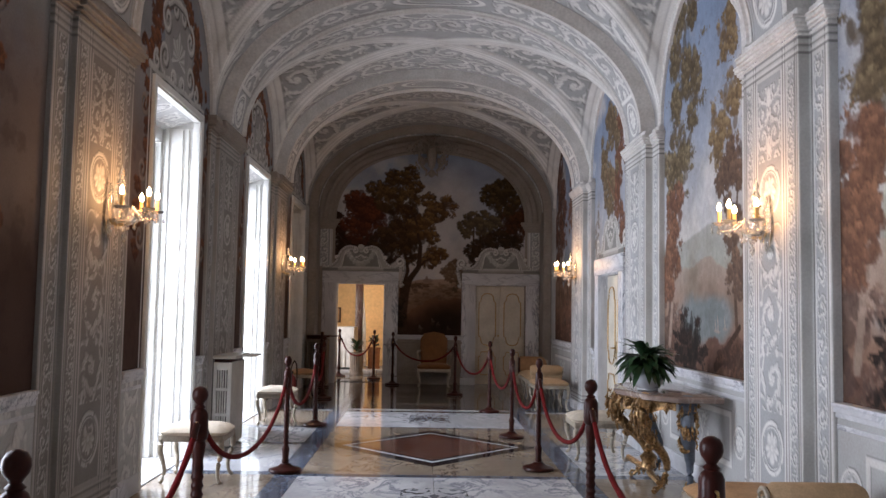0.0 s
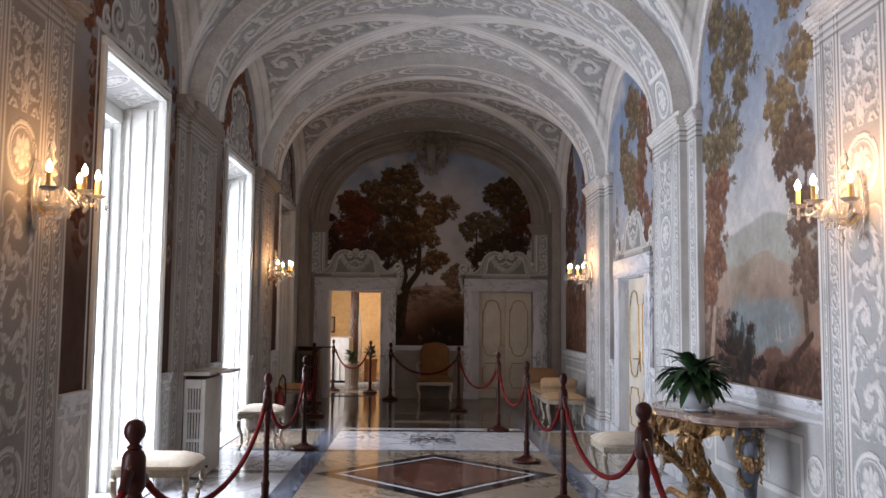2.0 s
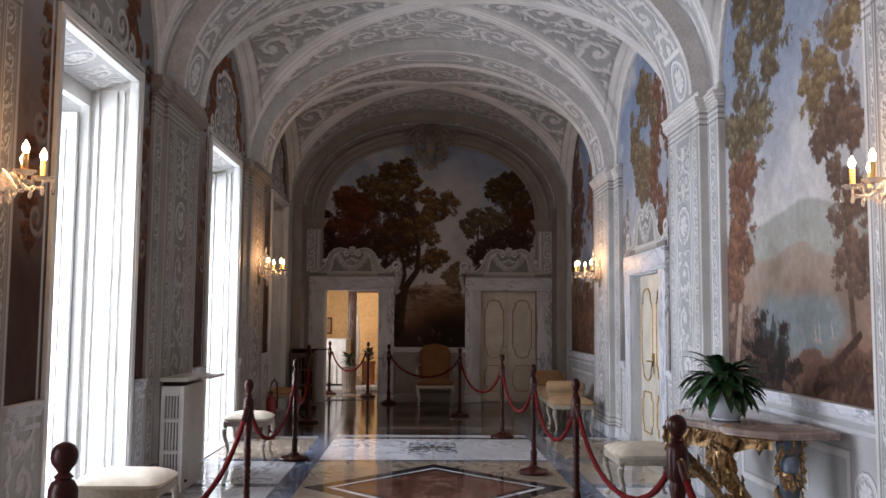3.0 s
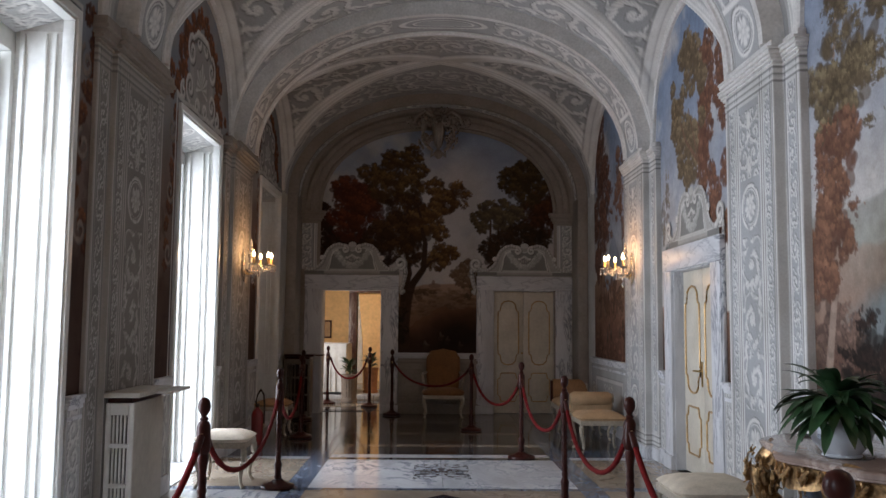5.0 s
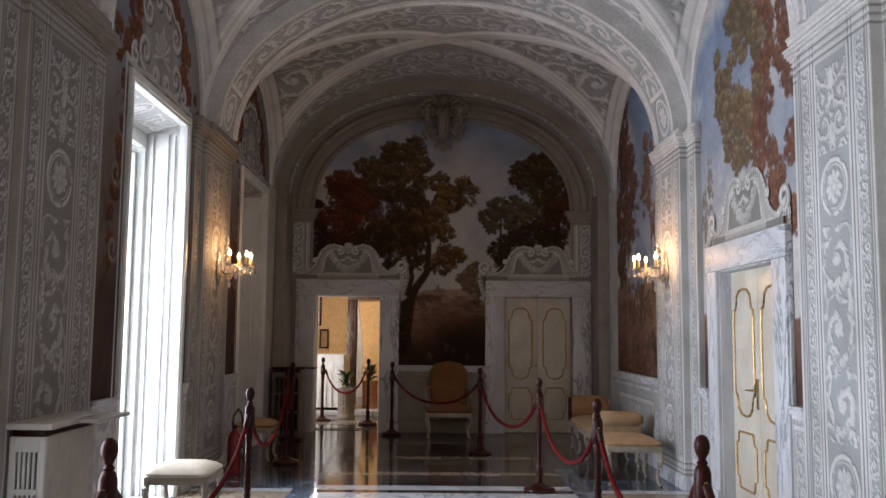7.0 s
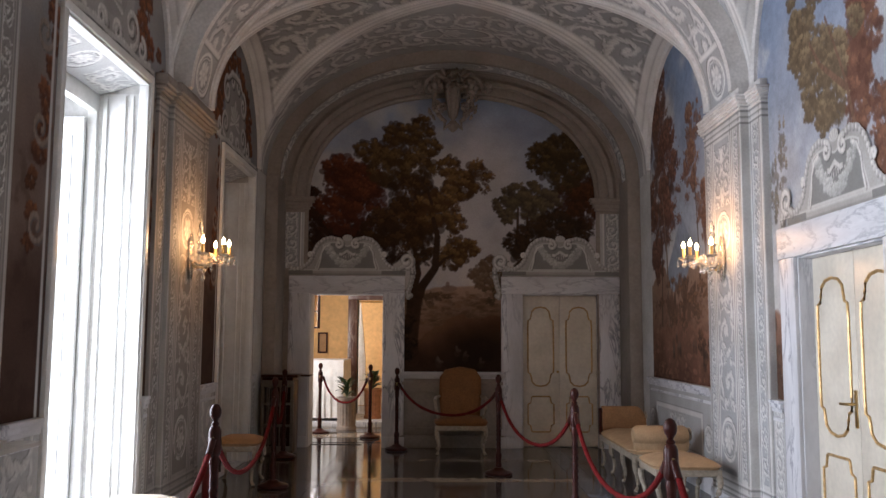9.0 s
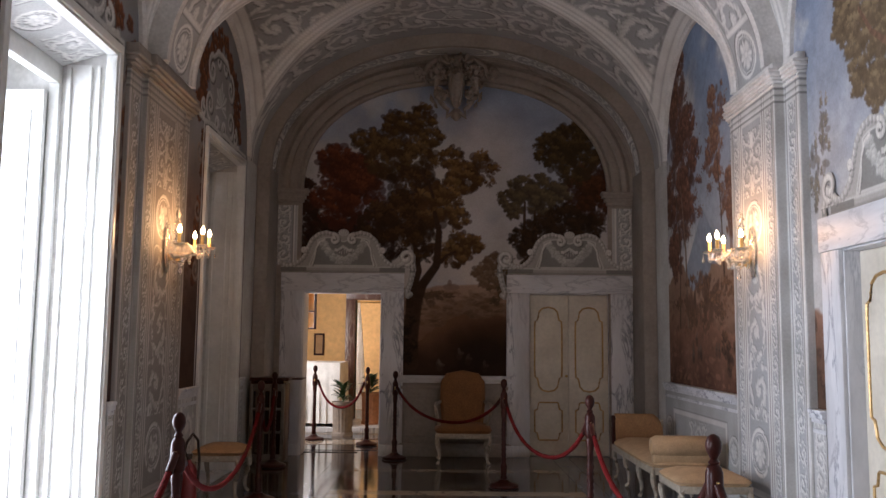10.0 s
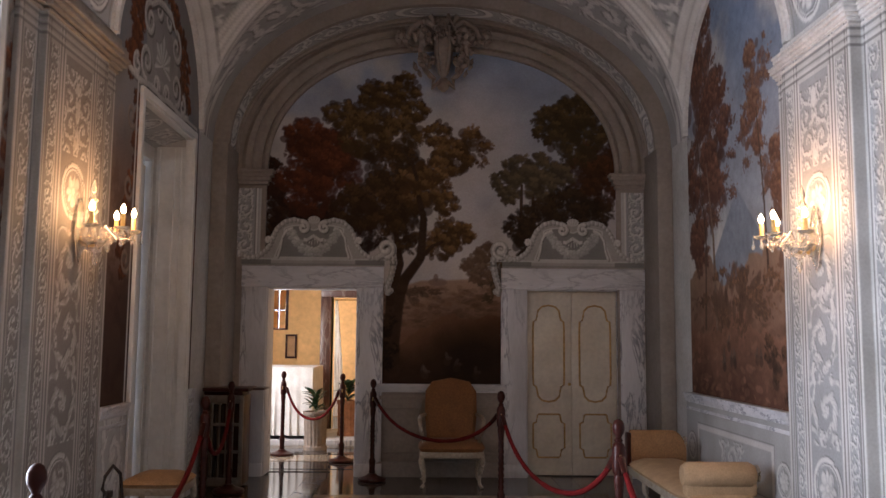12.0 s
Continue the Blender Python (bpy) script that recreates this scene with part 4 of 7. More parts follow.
def mural_end():
    pic = Picture(X0 - E_HALF - 0.03, X0 + E_HALF + 0.03, 0.98, E_SPRING + E_RISE + 0.03, 0.0095)
    U, V = pic.U, pic.V
    sky_ground(pic, (0.29, 0.36, 0.49), (0.60, 0.53, 0.47), 2.0, 4.7)
    pic.lay(ease(0.9, 0.2, np.hypot((U - 0.55) / 0.9, (V - 3.7) / 1.1)) * 0.6, (0.58, 0.52, 0.47))
    earth(pic, 2.1, 0.3, (0.17, 0.09, 0.055), (0.33, 0.225, 0.16), 0.7)
    pic.daub(0.12, 2.1, 0.12, 0.05, (0.2, 0.13, 0.1), 0.7)
    pic.daub(0.1, 2.15, 0.03, 0.05, (0.2, 0.13, 0.1), 0.8)
    for i in range(260):
        q = rng.uniform(0.35, 1.1)
        pic.daub(rng.uniform(-0.6, 0.95), 1.6 + 0.45 * rng.random(), rng.uniform(0.03, 0.1), rng.uniform(0.012, 0.035), (0.2 * q, 0.115 * q, 0.065 * q), 0.35, rng.uniform(-0.4, 0.4))
    pic.foliage(-0.2, 1.95, 0.35, 0.1, (0.09, 0.055, 0.035), (0.2, 0.12, 0.07), 90, 0.03)
    pic.foliage(0.75, 2.2, 0.28, 0.3, (0.07, 0.05, 0.03), (0.2, 0.14, 0.08), 120, 0.035)
    earth(pic, 1.62, 0.7, (0.045, 0.024, 0.016), (0.18, 0.09, 0.05), 0.5)
    pic.lay(ease(1.1, 0.2, np.hypot((U - 0.55) / 0.75, (V - 1.3) / 0.5)) * 0.85, (0.014, 0.009, 0.007))
    figures(pic, 0.1, 1.25, 5)
    pic.foliage(-1.5, 2.5, 0.5, 0.45, (0.022, 0.014, 0.01), (0.10, 0.045, 0.025), 300, 0.05)
    # the dark trees by the frame, the umbrella pine, the shrubs and a pale tree far off
    pic.lobes([(0.53, 2.31, 0.14), (0.66, 2.44, 0.12), (0.60, 2.18, 0.12)], (0.13, 0.08, 0.05), (0.24, 0.17, 0.11))
    pic.lobes([(1.93, 3.54, 0.26), (1.74, 3.31, 0.26), (1.92, 3.09, 0.22), (1.96, 3.35, 0.2)], (0.05, 0.022, 0.012), (0.16, 0.06, 0.026))
    pic.lobes([(1.39, 3.95, 0.17), (1.75, 4.12, 0.15), (1.57, 4.00, 0.22), (1.93, 3.96, 0.26), (1.30, 3.77, 0.12), (1.66, 3.73, 0.31)], (0.045, 0.03, 0.015), (0.17, 0.105, 0.042))
    pic.line([(1.04, 2.6), (1.05, 3.2)], 0.026, 0.016, (0.07, 0.042, 0.03))
    pic.line([(1.2, 2.6), (1.17, 3.2)], 0.026, 0.016, (0.07, 0.042, 0.03))
    pic.lobes([(0.84, 3.24, 0.13), (1.02, 3.38, 0.17), (1.25, 3.40, 0.18), (1.45, 3.33, 0.17), (1.11, 3.24, 0.20), (0.89, 3.08, 0.10), (1.29, 3.17, 0.17)], (0.065, 0.048, 0.03), (0.20, 0.15, 0.08))
    pic.lobes([(1.02, 2.72, 0.17), (1.29, 2.81, 0.26), (1.56, 2.95, 0.26), (1.83, 2.86, 0.22), (1.2, 2.5, 0.25)], (0.03, 0.018, 0.011), (0.09, 0.05, 0.026))
    # the great tree and the red one behind it
    pic.lobes([(-1.78, 3.2, 0.16), (-1.7, 2.95, 0.22), (-1.45, 2.75, 0.25), (-1.1, 2.7, 0.28), (-0.8, 2.6, 0.26), (-1.75, 3.4, 0.1)], (0.026, 0.013, 0.009), (0.07, 0.03, 0.018))
    pic.lobes([(-1.37, 3.70, 0.26), (-1.46, 3.72, 0.15), (-1.14, 3.61, 0.26), (-0.96, 3.52, 0.22), (-1.32, 3.38, 0.26), (-1.05, 3.24, 0.31), (-1.27, 3.06, 0.26), (-1.58, 3.24, 0.15)], (0.07, 0.022, 0.013), (0.23, 0.075, 0.033))
    bark = (0.05, 0.028, 0.018)
    pic.line([(-0.37, 1.1), (-0.37, 1.42), (-0.31, 1.95), (-0.25, 2.12), (-0.07, 2.37), (-0.04, 2.80), (-0.18, 3.43), (-0.38, 3.61)], 0.1, 0.03, bark)
    pic.line([(-0.42, 1.2), (-0.40, 1.94), (-0.29, 2.30), (-0.36, 2.70)], 0.07, 0.03, bark)
    pic.lobes([(-0.63, 4.23, 0.17), (-0.27, 4.28, 0.20), (-0.15, 4.03, 0.15), (-0.52, 4.00, 0.26), (-0.97, 3.98, 0.20), (-0.69, 3.75, 0.31), (-0.33, 3.73, 0.26)], (0.06, 0.034, 0.015), (0.27, 0.165, 0.065))
    pic.lobes([(-0.37, 3.34, 0.35), (-0.28, 2.93, 0.31), (-0.50, 3.02, 0.35), (-0.32, 2.62, 0.22), (-0.81, 2.88, 0.26)], (0.04, 0.021, 0.011), (0.15, 0.08, 0.033))
    pic.lobes([(0.12, 3.76, 0.17), (0.48, 3.62, 0.22), (0.26, 3.48, 0.22), (0.08, 3.34, 0.22), (0.21, 2.98, 0.15), (-0.06, 3.16, 0.26), (0.26, 2.62, 0.20), (0.13, 2.48, 0.17), (0.40, 2.64, 0.12)], (0.07, 0.036, 0.016), (0.33, 0.19, 0.07))
    pic.line([(-0.07, 2.37), (-0.04, 2.80), (-0.1, 3.05)], 0.05, 0.03, bark)
    pic.line([(-0.07, 2.37), (0.06, 2.5), (0.17, 2.55)], 0.03, 0.012, bark)
    pic.line([(-0.12, 3.25), (-0.18, 3.43), (-0.3, 3.6)], 0.025, 0.012, bark)
    pic.foliage(-0.65, 1.5, 0.35, 0.45, (0.02, 0.013, 0.009), (0.09, 0.05, 0.028), 220, 0.05)
    r = np.abs((U - X0) / (E_HALF + 0.02)) ** (2 / E_POW) + (np.maximum(V - E_SPRING, 0) / (E_RISE + 0.02)) ** (2 / E_POW)
    keep = (r <= 1.0) & ~((U > DL[0] - 0.05) & (U < DL[1] + 0.05) & (V < 2.08)) & ~((U > DR[0] - 0.05) & (U < DR[1] + 0.05) & (V < 2.08))
    pic.mesh("mural_end", lambda u, v: (u, u * 0 + YE, v), CANVAS, keep, None, "large dark fresco of autumn trees under a grey sky", "mural")


mural_end()

# The stepped stucco arch round it, its two piers and the dado below
bm = bmesh.new()
path = []
for i in range(81):
    a = math.pi * i / 80
    c, q = math.cos(a), math.sin(a)
    path.append(((X0 - E_HALF * math.copysign(abs(c) ** E_POW, c), YE, E_SPRING + E_RISE * abs(q) ** E_POW), (-c, 0, q), (0, -1, 0)))
sweep(bm, [(-0.01, -0.004), (-0.01, 0.05), (0.02, 0.065), (0.05, 0.05), (0.055, 0.085), (0.12, 0.10), (0.16, 0.085), (0.17, 0.12), (0.22, 0.14), (0.26, 0.12), (0.27, 0.10), (0.9, 0.10), (0.9, -0.004)], path)
structure("end_arch_moulding", bm, SHADED_STUCCO, "stepped stucco arch framing the end mural", "arch")
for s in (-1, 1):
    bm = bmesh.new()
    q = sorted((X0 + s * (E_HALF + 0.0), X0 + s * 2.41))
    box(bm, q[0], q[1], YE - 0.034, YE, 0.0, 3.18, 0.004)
    structure("end_pier", bm, SHADED_STUCCO, "brown-grey plaster pier beside the end mural", "pilaster")
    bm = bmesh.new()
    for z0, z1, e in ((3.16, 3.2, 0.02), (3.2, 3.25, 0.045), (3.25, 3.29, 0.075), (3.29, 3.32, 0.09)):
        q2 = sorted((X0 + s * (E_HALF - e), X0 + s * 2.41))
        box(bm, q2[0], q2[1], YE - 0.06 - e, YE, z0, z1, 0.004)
    structure("end_impost", bm, SHADED_STUCCO, "moulded stucco impost of the end arch", "capital")
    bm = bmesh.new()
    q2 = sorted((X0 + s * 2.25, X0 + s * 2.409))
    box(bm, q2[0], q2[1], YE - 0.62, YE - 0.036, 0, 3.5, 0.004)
    structure("end_corner_strip", bm, SHADED_STUCCO, "brown-grey plaster strip in the corner", "pilaster")
    pic = Picture(-0.17, 0.17, 2.36, 3.12, 0.01)
    pic.rgb[:] = STONE
    relief(pic, np.maximum(scrolls(pic.V, pic.U, 0.09, 0.2), ease(0.014, 0.006, np.abs(np.abs(pic.U) - 0.125))), (np.abs(pic.U) < 0.14).astype(float))
    xm = X0 + s * (E_HALF + 0.22)
    pic.mesh("end_pier_panel", lambda u, v: (xm + u, u * 0 + YE - 0.038, v), FRESCO, None, None, "painted grey scroll panel", "pilaster")
bm = bmesh.new()
for z0, z1, o in ((0.9, 0.95, 0.06), (0.95, 0.99, 0.09)):
    box(bm, -0.53, 0.88, YE - o, YE, z0, z1, 0.004)
structure("dado_end_ledge", bm, CARRARA_LEVEL, "white marble ledge under the end mural", "dado")
bm = bmesh.new()
for z0, z1, o in ((0, 0.16, 0.05), (0.16, 0.9, 0.025), (0.82, 0.86, 0.045)):
    box(bm, -0.53, 0.88, YE - o, YE, z0, z1, 0.004)
for x0, x1 in ((-0.47, -0.05), (0.02, 0.36), (0.43, 0.83)):
    for a in ((x0, x1, 0.24, 0.26), (x0, x1, 0.72, 0.74), (x0, x0 + 0.02, 0.26, 0.72), (x1 - 0.02, x1, 0.26, 0.72)):
        box(bm, a[0], a[1], YE - 0.038, YE - 0.02, a[2], a[3], 0.003)
# the dado body is darkened likewise, for the dim foot of the end wall
structure("dado_end", bm, SHADED_STUCCO, "dull grey panelled dado under the end mural", "dado")


# ---- floor ----
structure("floor", box(bmesh.new(), XL - 1.1, XR + 0.5, YS - 0.3, YE + 0.36, -0.3, -0.012), F_GREY, "polished marble floor of white, beige and blue-grey slabs", "floor")
FLOOR = bpy.data.objects["floor"]


def slab(x0, x1, y0, y1, material, top=0.0):
    bm = box(bmesh.new(), x0 + 0.0015, x1 - 0.0015, y0 + 0.0015, y1 - 0.0015, -0.02, top)
    return part("slab", bm, material, FLOOR, "", False)


def prism(pts, z0, z1, material):
    bm = bmesh.new()
    lo, hi = [bm.verts.new((*p, z0)) for p in pts], [bm.verts.new((*p, z1)) for p in pts]
    bm.faces.new(hi)
    for k in range(len(pts)):
        bm.faces.new((lo[k], lo[(k + 1) % len(pts)], hi[(k + 1) % len(pts)], hi[k]))
    bm.faces.new(lo[::-1])
    return part("slab", bm, material, FLOOR, "", False)


CI, CO = 1.21, 1.42            # inner and outer edge of the blue strips, from the axis


def cells(x0, x1, y0, y1, material, nx, ny):
    for i in range(nx):
        for j in range(ny):
            slab(x0 + (x1 - x0) * i / nx, x0 + (x1 - x0) * (i + 1) / nx, y0 + (y1 - y0) * j / ny, y0 + (y1 - y0) * (j + 1) / ny, material)


MID = [(-3.0, -0.5, F_BEIGE), (-0.5, 0.1, F_BLACK), (0.1, 1.6, F_WHITE), (1.6, 4.75, F_BEIGE), (4.75, 4.87, F_BLUE), (4.87, 7.8, F_WHITE), (7.8, 7.92, F_BLUE), (7.92, 11.0, F_BEIGE), (11.0, 11.1, F_BLUE),
       (11.1, 12.72, F_WHITE), (12.72, 12.86, F_BLACK), (12.86, 13.1, F_WHITE), (13.1, 13.3, F_BLACK), (13.3, 13.72, F_GREY), (13.72, 13.92, F_BEIGE), (13.92, 14.85, F_GREY), (14.85, 15.08, F_BEIGE), (15.08, 16.25, F_GREY), (16.25, 16.45, F_BEIGE), (16.45, YE + 0.34, F_GREY)]
for y0, y1, m in MID:
    if y1 - y0 < 0.3:
        slab(X0 - CI, X0 + CI, y0, y1, m)
    else:
        cells(X0 - CI, X0 + CI, y0, y1, m, 2, max(1, round((y1 - y0) / 1.2)))
SIDE = [(-3.0, 1.6, F_BEIGE), (1.6, 3.2, F_WHITE), (3.2, 4.8, F_BEIGE), (4.8, 6.6, F_WHITE), (6.6, 7.85, F_BEIGE), (7.85, 9.6, F_WHITE), (9.6, 11.0, F_BEIGE), (11.0, 12.75, F_BEIGE), (12.75, 13.3, F_BLUE), (13.3, 14.8, F_GREY), (14.8, YE, F_GREY)]
SIDE_LEFT = [(a, b, {9.6: F_WHITE, 11.0: F_BEIGE}.get(a, m)) for a, b, m in SIDE]
for s, segs in ((-1, SIDE_LEFT), (1, SIDE)):
    for a, b in ((-3.0, 1.6), (1.6, 4.8), (4.8, 7.85), (7.85, 11.0), (11.0, 12.72), (12.72, 16.2), (16.2, YE)):
        q = sorted((X0 + s * CI, X0 + s * CO))
        slab(q[0], q[1], a, b, F_BLUE)
    for a, b, m in segs:
        q = sorted((X0 + s * CO, X0 + s * 2.41))
        slab(q[0], q[1], a + 0.16, b, m)
        slab(q[0], q[1], a, a + 0.16, F_BLUE if m is not F_BLUE else F_WHITE)


def rhombus(yc, a=1.17, b=1.24):
    for f, z, m in ((1.0, 0.0012, F_BLACK), (0.83, 0.0024, F_WHITE), (0.77, 0.0036, F_BLACK), (0.70, 0.0048, F_RED)):
        prism([(X0 - a * f, yc), (X0, yc - b * f), (X0 + a * f, yc), (X0, yc + b * f)], -0.01, z, m)


rhombus(9.58)
rhombus(3.2)
INLAY = painted("inlaid_floor_marble", 0.1, 0.0)
for yc in (12.0, 6.9):
    pic = Picture(-0.36, 0.36, -0.45, 0.45, 0.012)
    f = np.maximum(scrolls(pic.V + 4.0, np.abs(pic.U) - 0.16, 0.15, 0.28), palmette(pic.V * 0.9, pic.U, 0.25))
    pic.rgb[:] = (0.16, 0.17, 0.19)
    pic.mesh("floor_inlay", lambda u, v: (X0 + u, yc + v, u * 0 + 0.002), INLAY, f > 0.35, FLOOR)


# ---- windows ----
structure("ground", box(bmesh.new(), -300, -3.25, -300, 300, -0.6, -0.35), plain("pale_gravel", (0.4, 0.38, 0.34), 0.9, 0, 6, 0.2), "pale gravel terrace outside the windows", "ground")


def leaf_panel(w, h, d, name, parent, material, at, rz):
    """A panelled shutter leaf hinged at its left edge."""
    bm = box(bmesh.new(), 0, w, -d / 2, d / 2, 0.01, h, 0.004)
    for z0, z1 in ((0.12, 0.85), (0.97, h - 0.14)):
        for s in (-1, 1):
            y = sorted((s * d / 2, s * (d / 2 + 0.012)))
            for a in ((0.08, 0.11, z0, z1), (w - 0.11, w - 0.08, z0, z1), (0.11, w - 0.11, z0, z0 + 0.03), (0.11, w - 0.11, z1 - 0.03, z1)):
                box(bm, a[0], a[1], y[0], y[1], a[2], a[3], 0.004)
            box(bm, 0.15, w - 0.15, *sorted((s * d / 2, s * (d / 2 + 0.007))), z0 + 0.07, z1 - 0.07, 0.003)
    ob = part(name, bm, material, parent)
    ob.matrix_basis = pose(*at, 0, 0, rz)
    knob = part("knob", lathe(bmesh.new(), [(0.012, 0), (0.02, 0.012), (0.014, 0.03), (0.0, 0.036)], n=10), BRASS, ob)
    knob.matrix_basis = pose(w - 0.05, -d / 2, 1.06, 90)
    return ob


def window(k):
    c = WINDOWS[k]
    lit = k in LIT
    win = tagged(new("window_%d" % (k + 1)), "tall window recess with %s white shutters" % ("open" if lit else "closed"), "window", "", "structure")
    win.matrix_world = pose(XL, c, 0)
    # the architrave on the wall and the stepped lining of the recess (local x points into the room)
    def frame_at(name, x0, x1, inner, top, wide, material):
        bm = bmesh.new()
        for s in (-1, 1):
            y = sorted((s * inner, s * (inner + wide)))
            box(bm, x0, x1, y[0], y[1], 0, top, 0.005)
        box(bm, x0, x1, -inner - wide, inner + wide, top, top + wide, 0.005)
        return part(name, bm, material, win)
    frame_at("architrave", -0.01, 0.028, HALF_W - 0.012, WTOP - 0.012, 0.06, WHITE_PAINT)
    frame_at("architrave_bead", -0.06, 0.014, HALF_W - 0.035, WTOP - 0.035, 0.02, WHITE_PAINT)
    for s in (-1, 1):
        for x in (-0.10, -0.16, -0.30):
            part("lining_bead", box(bmesh.new(), x - 0.018, x, *sorted((s * (HALF_W - 0.028), s * (HALF_W + 0.01))), 0.004, 3.26, 0.004), WHITE_PAINT, win)
        part("lining_panel", box(bmesh.new(), -0.34, -0.055, *sorted((s * (HALF_W - 0.006), s * (HALF_W + 0.02))), 0.004, 3.28, 0.002), WHITE_PAINT, win)
    frame_at("window_frame", -0.44, -0.37, HALF_W - 0.045, 3.14, 0.25, WHITE_PAINT)
    part("window_sill", box(bmesh.new(), -0.94, -0.02, -HALF_W, HALF_W, -0.011, 0.004), CARRARA, win)
    pic = Picture(-0.36, -0.04, -HALF_W + 0.03, HALF_W - 0.03, 0.012)
    pic.rgb[:] = STONE * 1.25
    f = np.maximum(scrolls(pic.V + 6, pic.U + 0.2, 0.12, 0.3) * (np.abs(pic.V) > 0.25), medallion(pic.V, pic.U + 0.2, 0.13))
    relief(pic, f, np.ones_like(f), np.array((0.5, 0.5, 0.49)), LIGHT * 1.15)
    pic.mesh("soffit", lambda u, v: (u, v, 3.372 + u * 0.3), FRESCO, None, win, "painted soffit with white scrolls")
    w = HALF_W - 0.08
    if lit:
        leaf_panel(0.58, 3.08, 0.045, "shutter", win, WHITE_PAINT, (-0.44, w + 0.0, 0), 176)
        leaf_panel(0.58, 3.08, 0.045, "shutter", win, WHITE_PAINT, (-0.44, -w - 0.0, 0), 184)
    else:
        leaf_panel(w - 0.004, 3.08, 0.045, "shutter", win, WHITE_PAINT, (-0.44, w, 0), -90)
        leaf_panel(w - 0.004, 3.08, 0.045, "shutter", win, WHITE_PAINT, (-0.44, -w, 0), 90)
    return win


for k in range(len(WINDOWS)):
    window(k)


# ---- marble doorways ----
def near(pic, pts, width):
    """How far the field lies within a band along a line of points."""
    p = np.array(pts, float)
    t = np.linspace(0, len(p) - 1, 90)
    best = np.full(pic.U.shape, 9.0)
    for u, v in zip(np.interp(t, range(len(p)), p[:, 0]), np.interp(t, range(len(p)), p[:, 1])):
        best = np.minimum(best, np.hypot(pic.U - u, pic.V - v))
    return best < width


def overdoor_picture(sides):
    """A painted cartouche: two scrolls meeting over a leafy festoon, S-curves to either side, outer volutes with a hanging tail."""
    pic = Picture(-0.96, 0.96, -0.36, 0.60, 0.0065)
    U, V = pic.U, pic.V
    a = np.abs(U)
    dome = 0.29 + 0.235 * np.sqrt(np.clip(1 - (np.clip(a - 0.17, 0, 1) / 0.29) ** 2, 0, 1)) - 0.05 * ease(0.13, 0.0, a)
    foot = 0.085 + 0.22 * np.clip((0.66 - a) / 0.2, 0, 1) ** 2 + 0.05 * np.clip((a - 0.66) / 0.14, 0, 1) ** 2
    top = np.where(a < 0.455, dome, foot)
    cover = (V > 0.0) & (V < top) & (a < 0.79)
    body, dark, light = np.array((0.40, 0.385, 0.355)), np.array((0.225, 0.225, 0.21)), np.array((0.60, 0.58, 0.54))
    pic.rgb[:] = body
    pic.lay(ease(0.4, 0.65, pic.noise(0.15)) * 0.4, body * 0.8)
    pic.lay(ease(0.02, 0.0, np.abs(V - 0.02)) * 0.6, body * 0.5)
    pic.lay(ease(0.02, 0.0, np.abs(V - 0.075)) * 0.7, light)
    pic.lay(((a > 0.46) & (V > 0.02) & (V < 0.07)).astype(float) * 0.8, dark * 0.7)
    inner = ease(0.02, 0.0, np.maximum(a - 0.30 - 0.10 * np.clip((0.36 - V) / 0.26, 0, 1), np.maximum(0.105 - V, V - top + 0.085)))
    pic.lay(inner, dark)
    rim = np.abs(np.maximum(a - 0.325 - 0.10 * np.clip((0.36 - V) / 0.26, 0, 1), np.maximum(0.095 - V, V - top + 0.075)))
    pic.lay(ease(0.012, 0.004, rim) * (V > 0.08) * 0.8, light)
    for s in (-1, 1):
        outline = [(s * x, z) for x, z in [(0.78, 0.12), (0.70, 0.085), (0.60, 0.11), (0.52, 0.17), (0.47, 0.25), (0.445, 0.33), (0.40, 0.42), (0.32, 0.49), (0.22, 0.515), (0.13, 0.49)]]
        outline += [(s * x, z) for x, z in curl(0.115, 0.425, 0.065, 0.015, 1.3, 1.2, 18)]
        flourish(pic, outline, 0.026, light)
        flourish(pic, [(s * x, z) for x, z in ((0.39, 0.10), (0.36, 0.2), (0.345, 0.31), (0.30, 0.39), (0.23, 0.42))], 0.014, light)
        bump = [(s * x, z) for x, z in curl(0.50, 0.285, 0.035, 0.01, 3.6, -1.2, 12)]
        flourish(pic, bump, 0.014, light)
        cover |= near(pic, bump, 0.022) | near(pic, outline[:10], 0.03)
        for k in range(9):                                # the festoon
            q = k / 8
            pic.lobes([(s * 0.25 * (1 - q), 0.36 - 0.21 * math.sin(q * math.pi / 2) + 0.012 * math.sin(9 * k), 0.046)], dark * 1.5, light * 1.1, 0.018, (-0.4, 0.9))
        for k in range(4):
            flourish(pic, [(0, 0.335), (s * (0.015 + 0.02 * k), 0.31 - 0.008 * k), (s * (0.018 + 0.03 * k), 0.245 + 0.016 * k)], 0.011, light * 0.85)
        if s in sides:
            tail = [(s * x, z) for x, z in ((0.70, 0.10), (0.75, 0.13))] + [(s * x, z) for x, z in curl(0.80, 0.20, 0.03, 0.095, 5.6, -1.15, 22)]
            tail += [(s * x, z) for x, z in ((0.885, 0.10), (0.875, -0.02), (0.845, -0.14), (0.815, -0.22), (0.825, -0.28), (0.85, -0.26))]
            flourish(pic, tail, 0.03, light)
            cover |= near(pic, tail, 0.04)
    shell = ease(1.0, 0.8, np.hypot(U / 0.075, (V - 0.515) / 0.05))
    pic.lay(shell * (0.65 + 0.35 * np.cos(14 * np.arctan2(U, V - 0.46))), light)
    cover |= shell > 0.3
    return pic, cover & (a < 0.955)


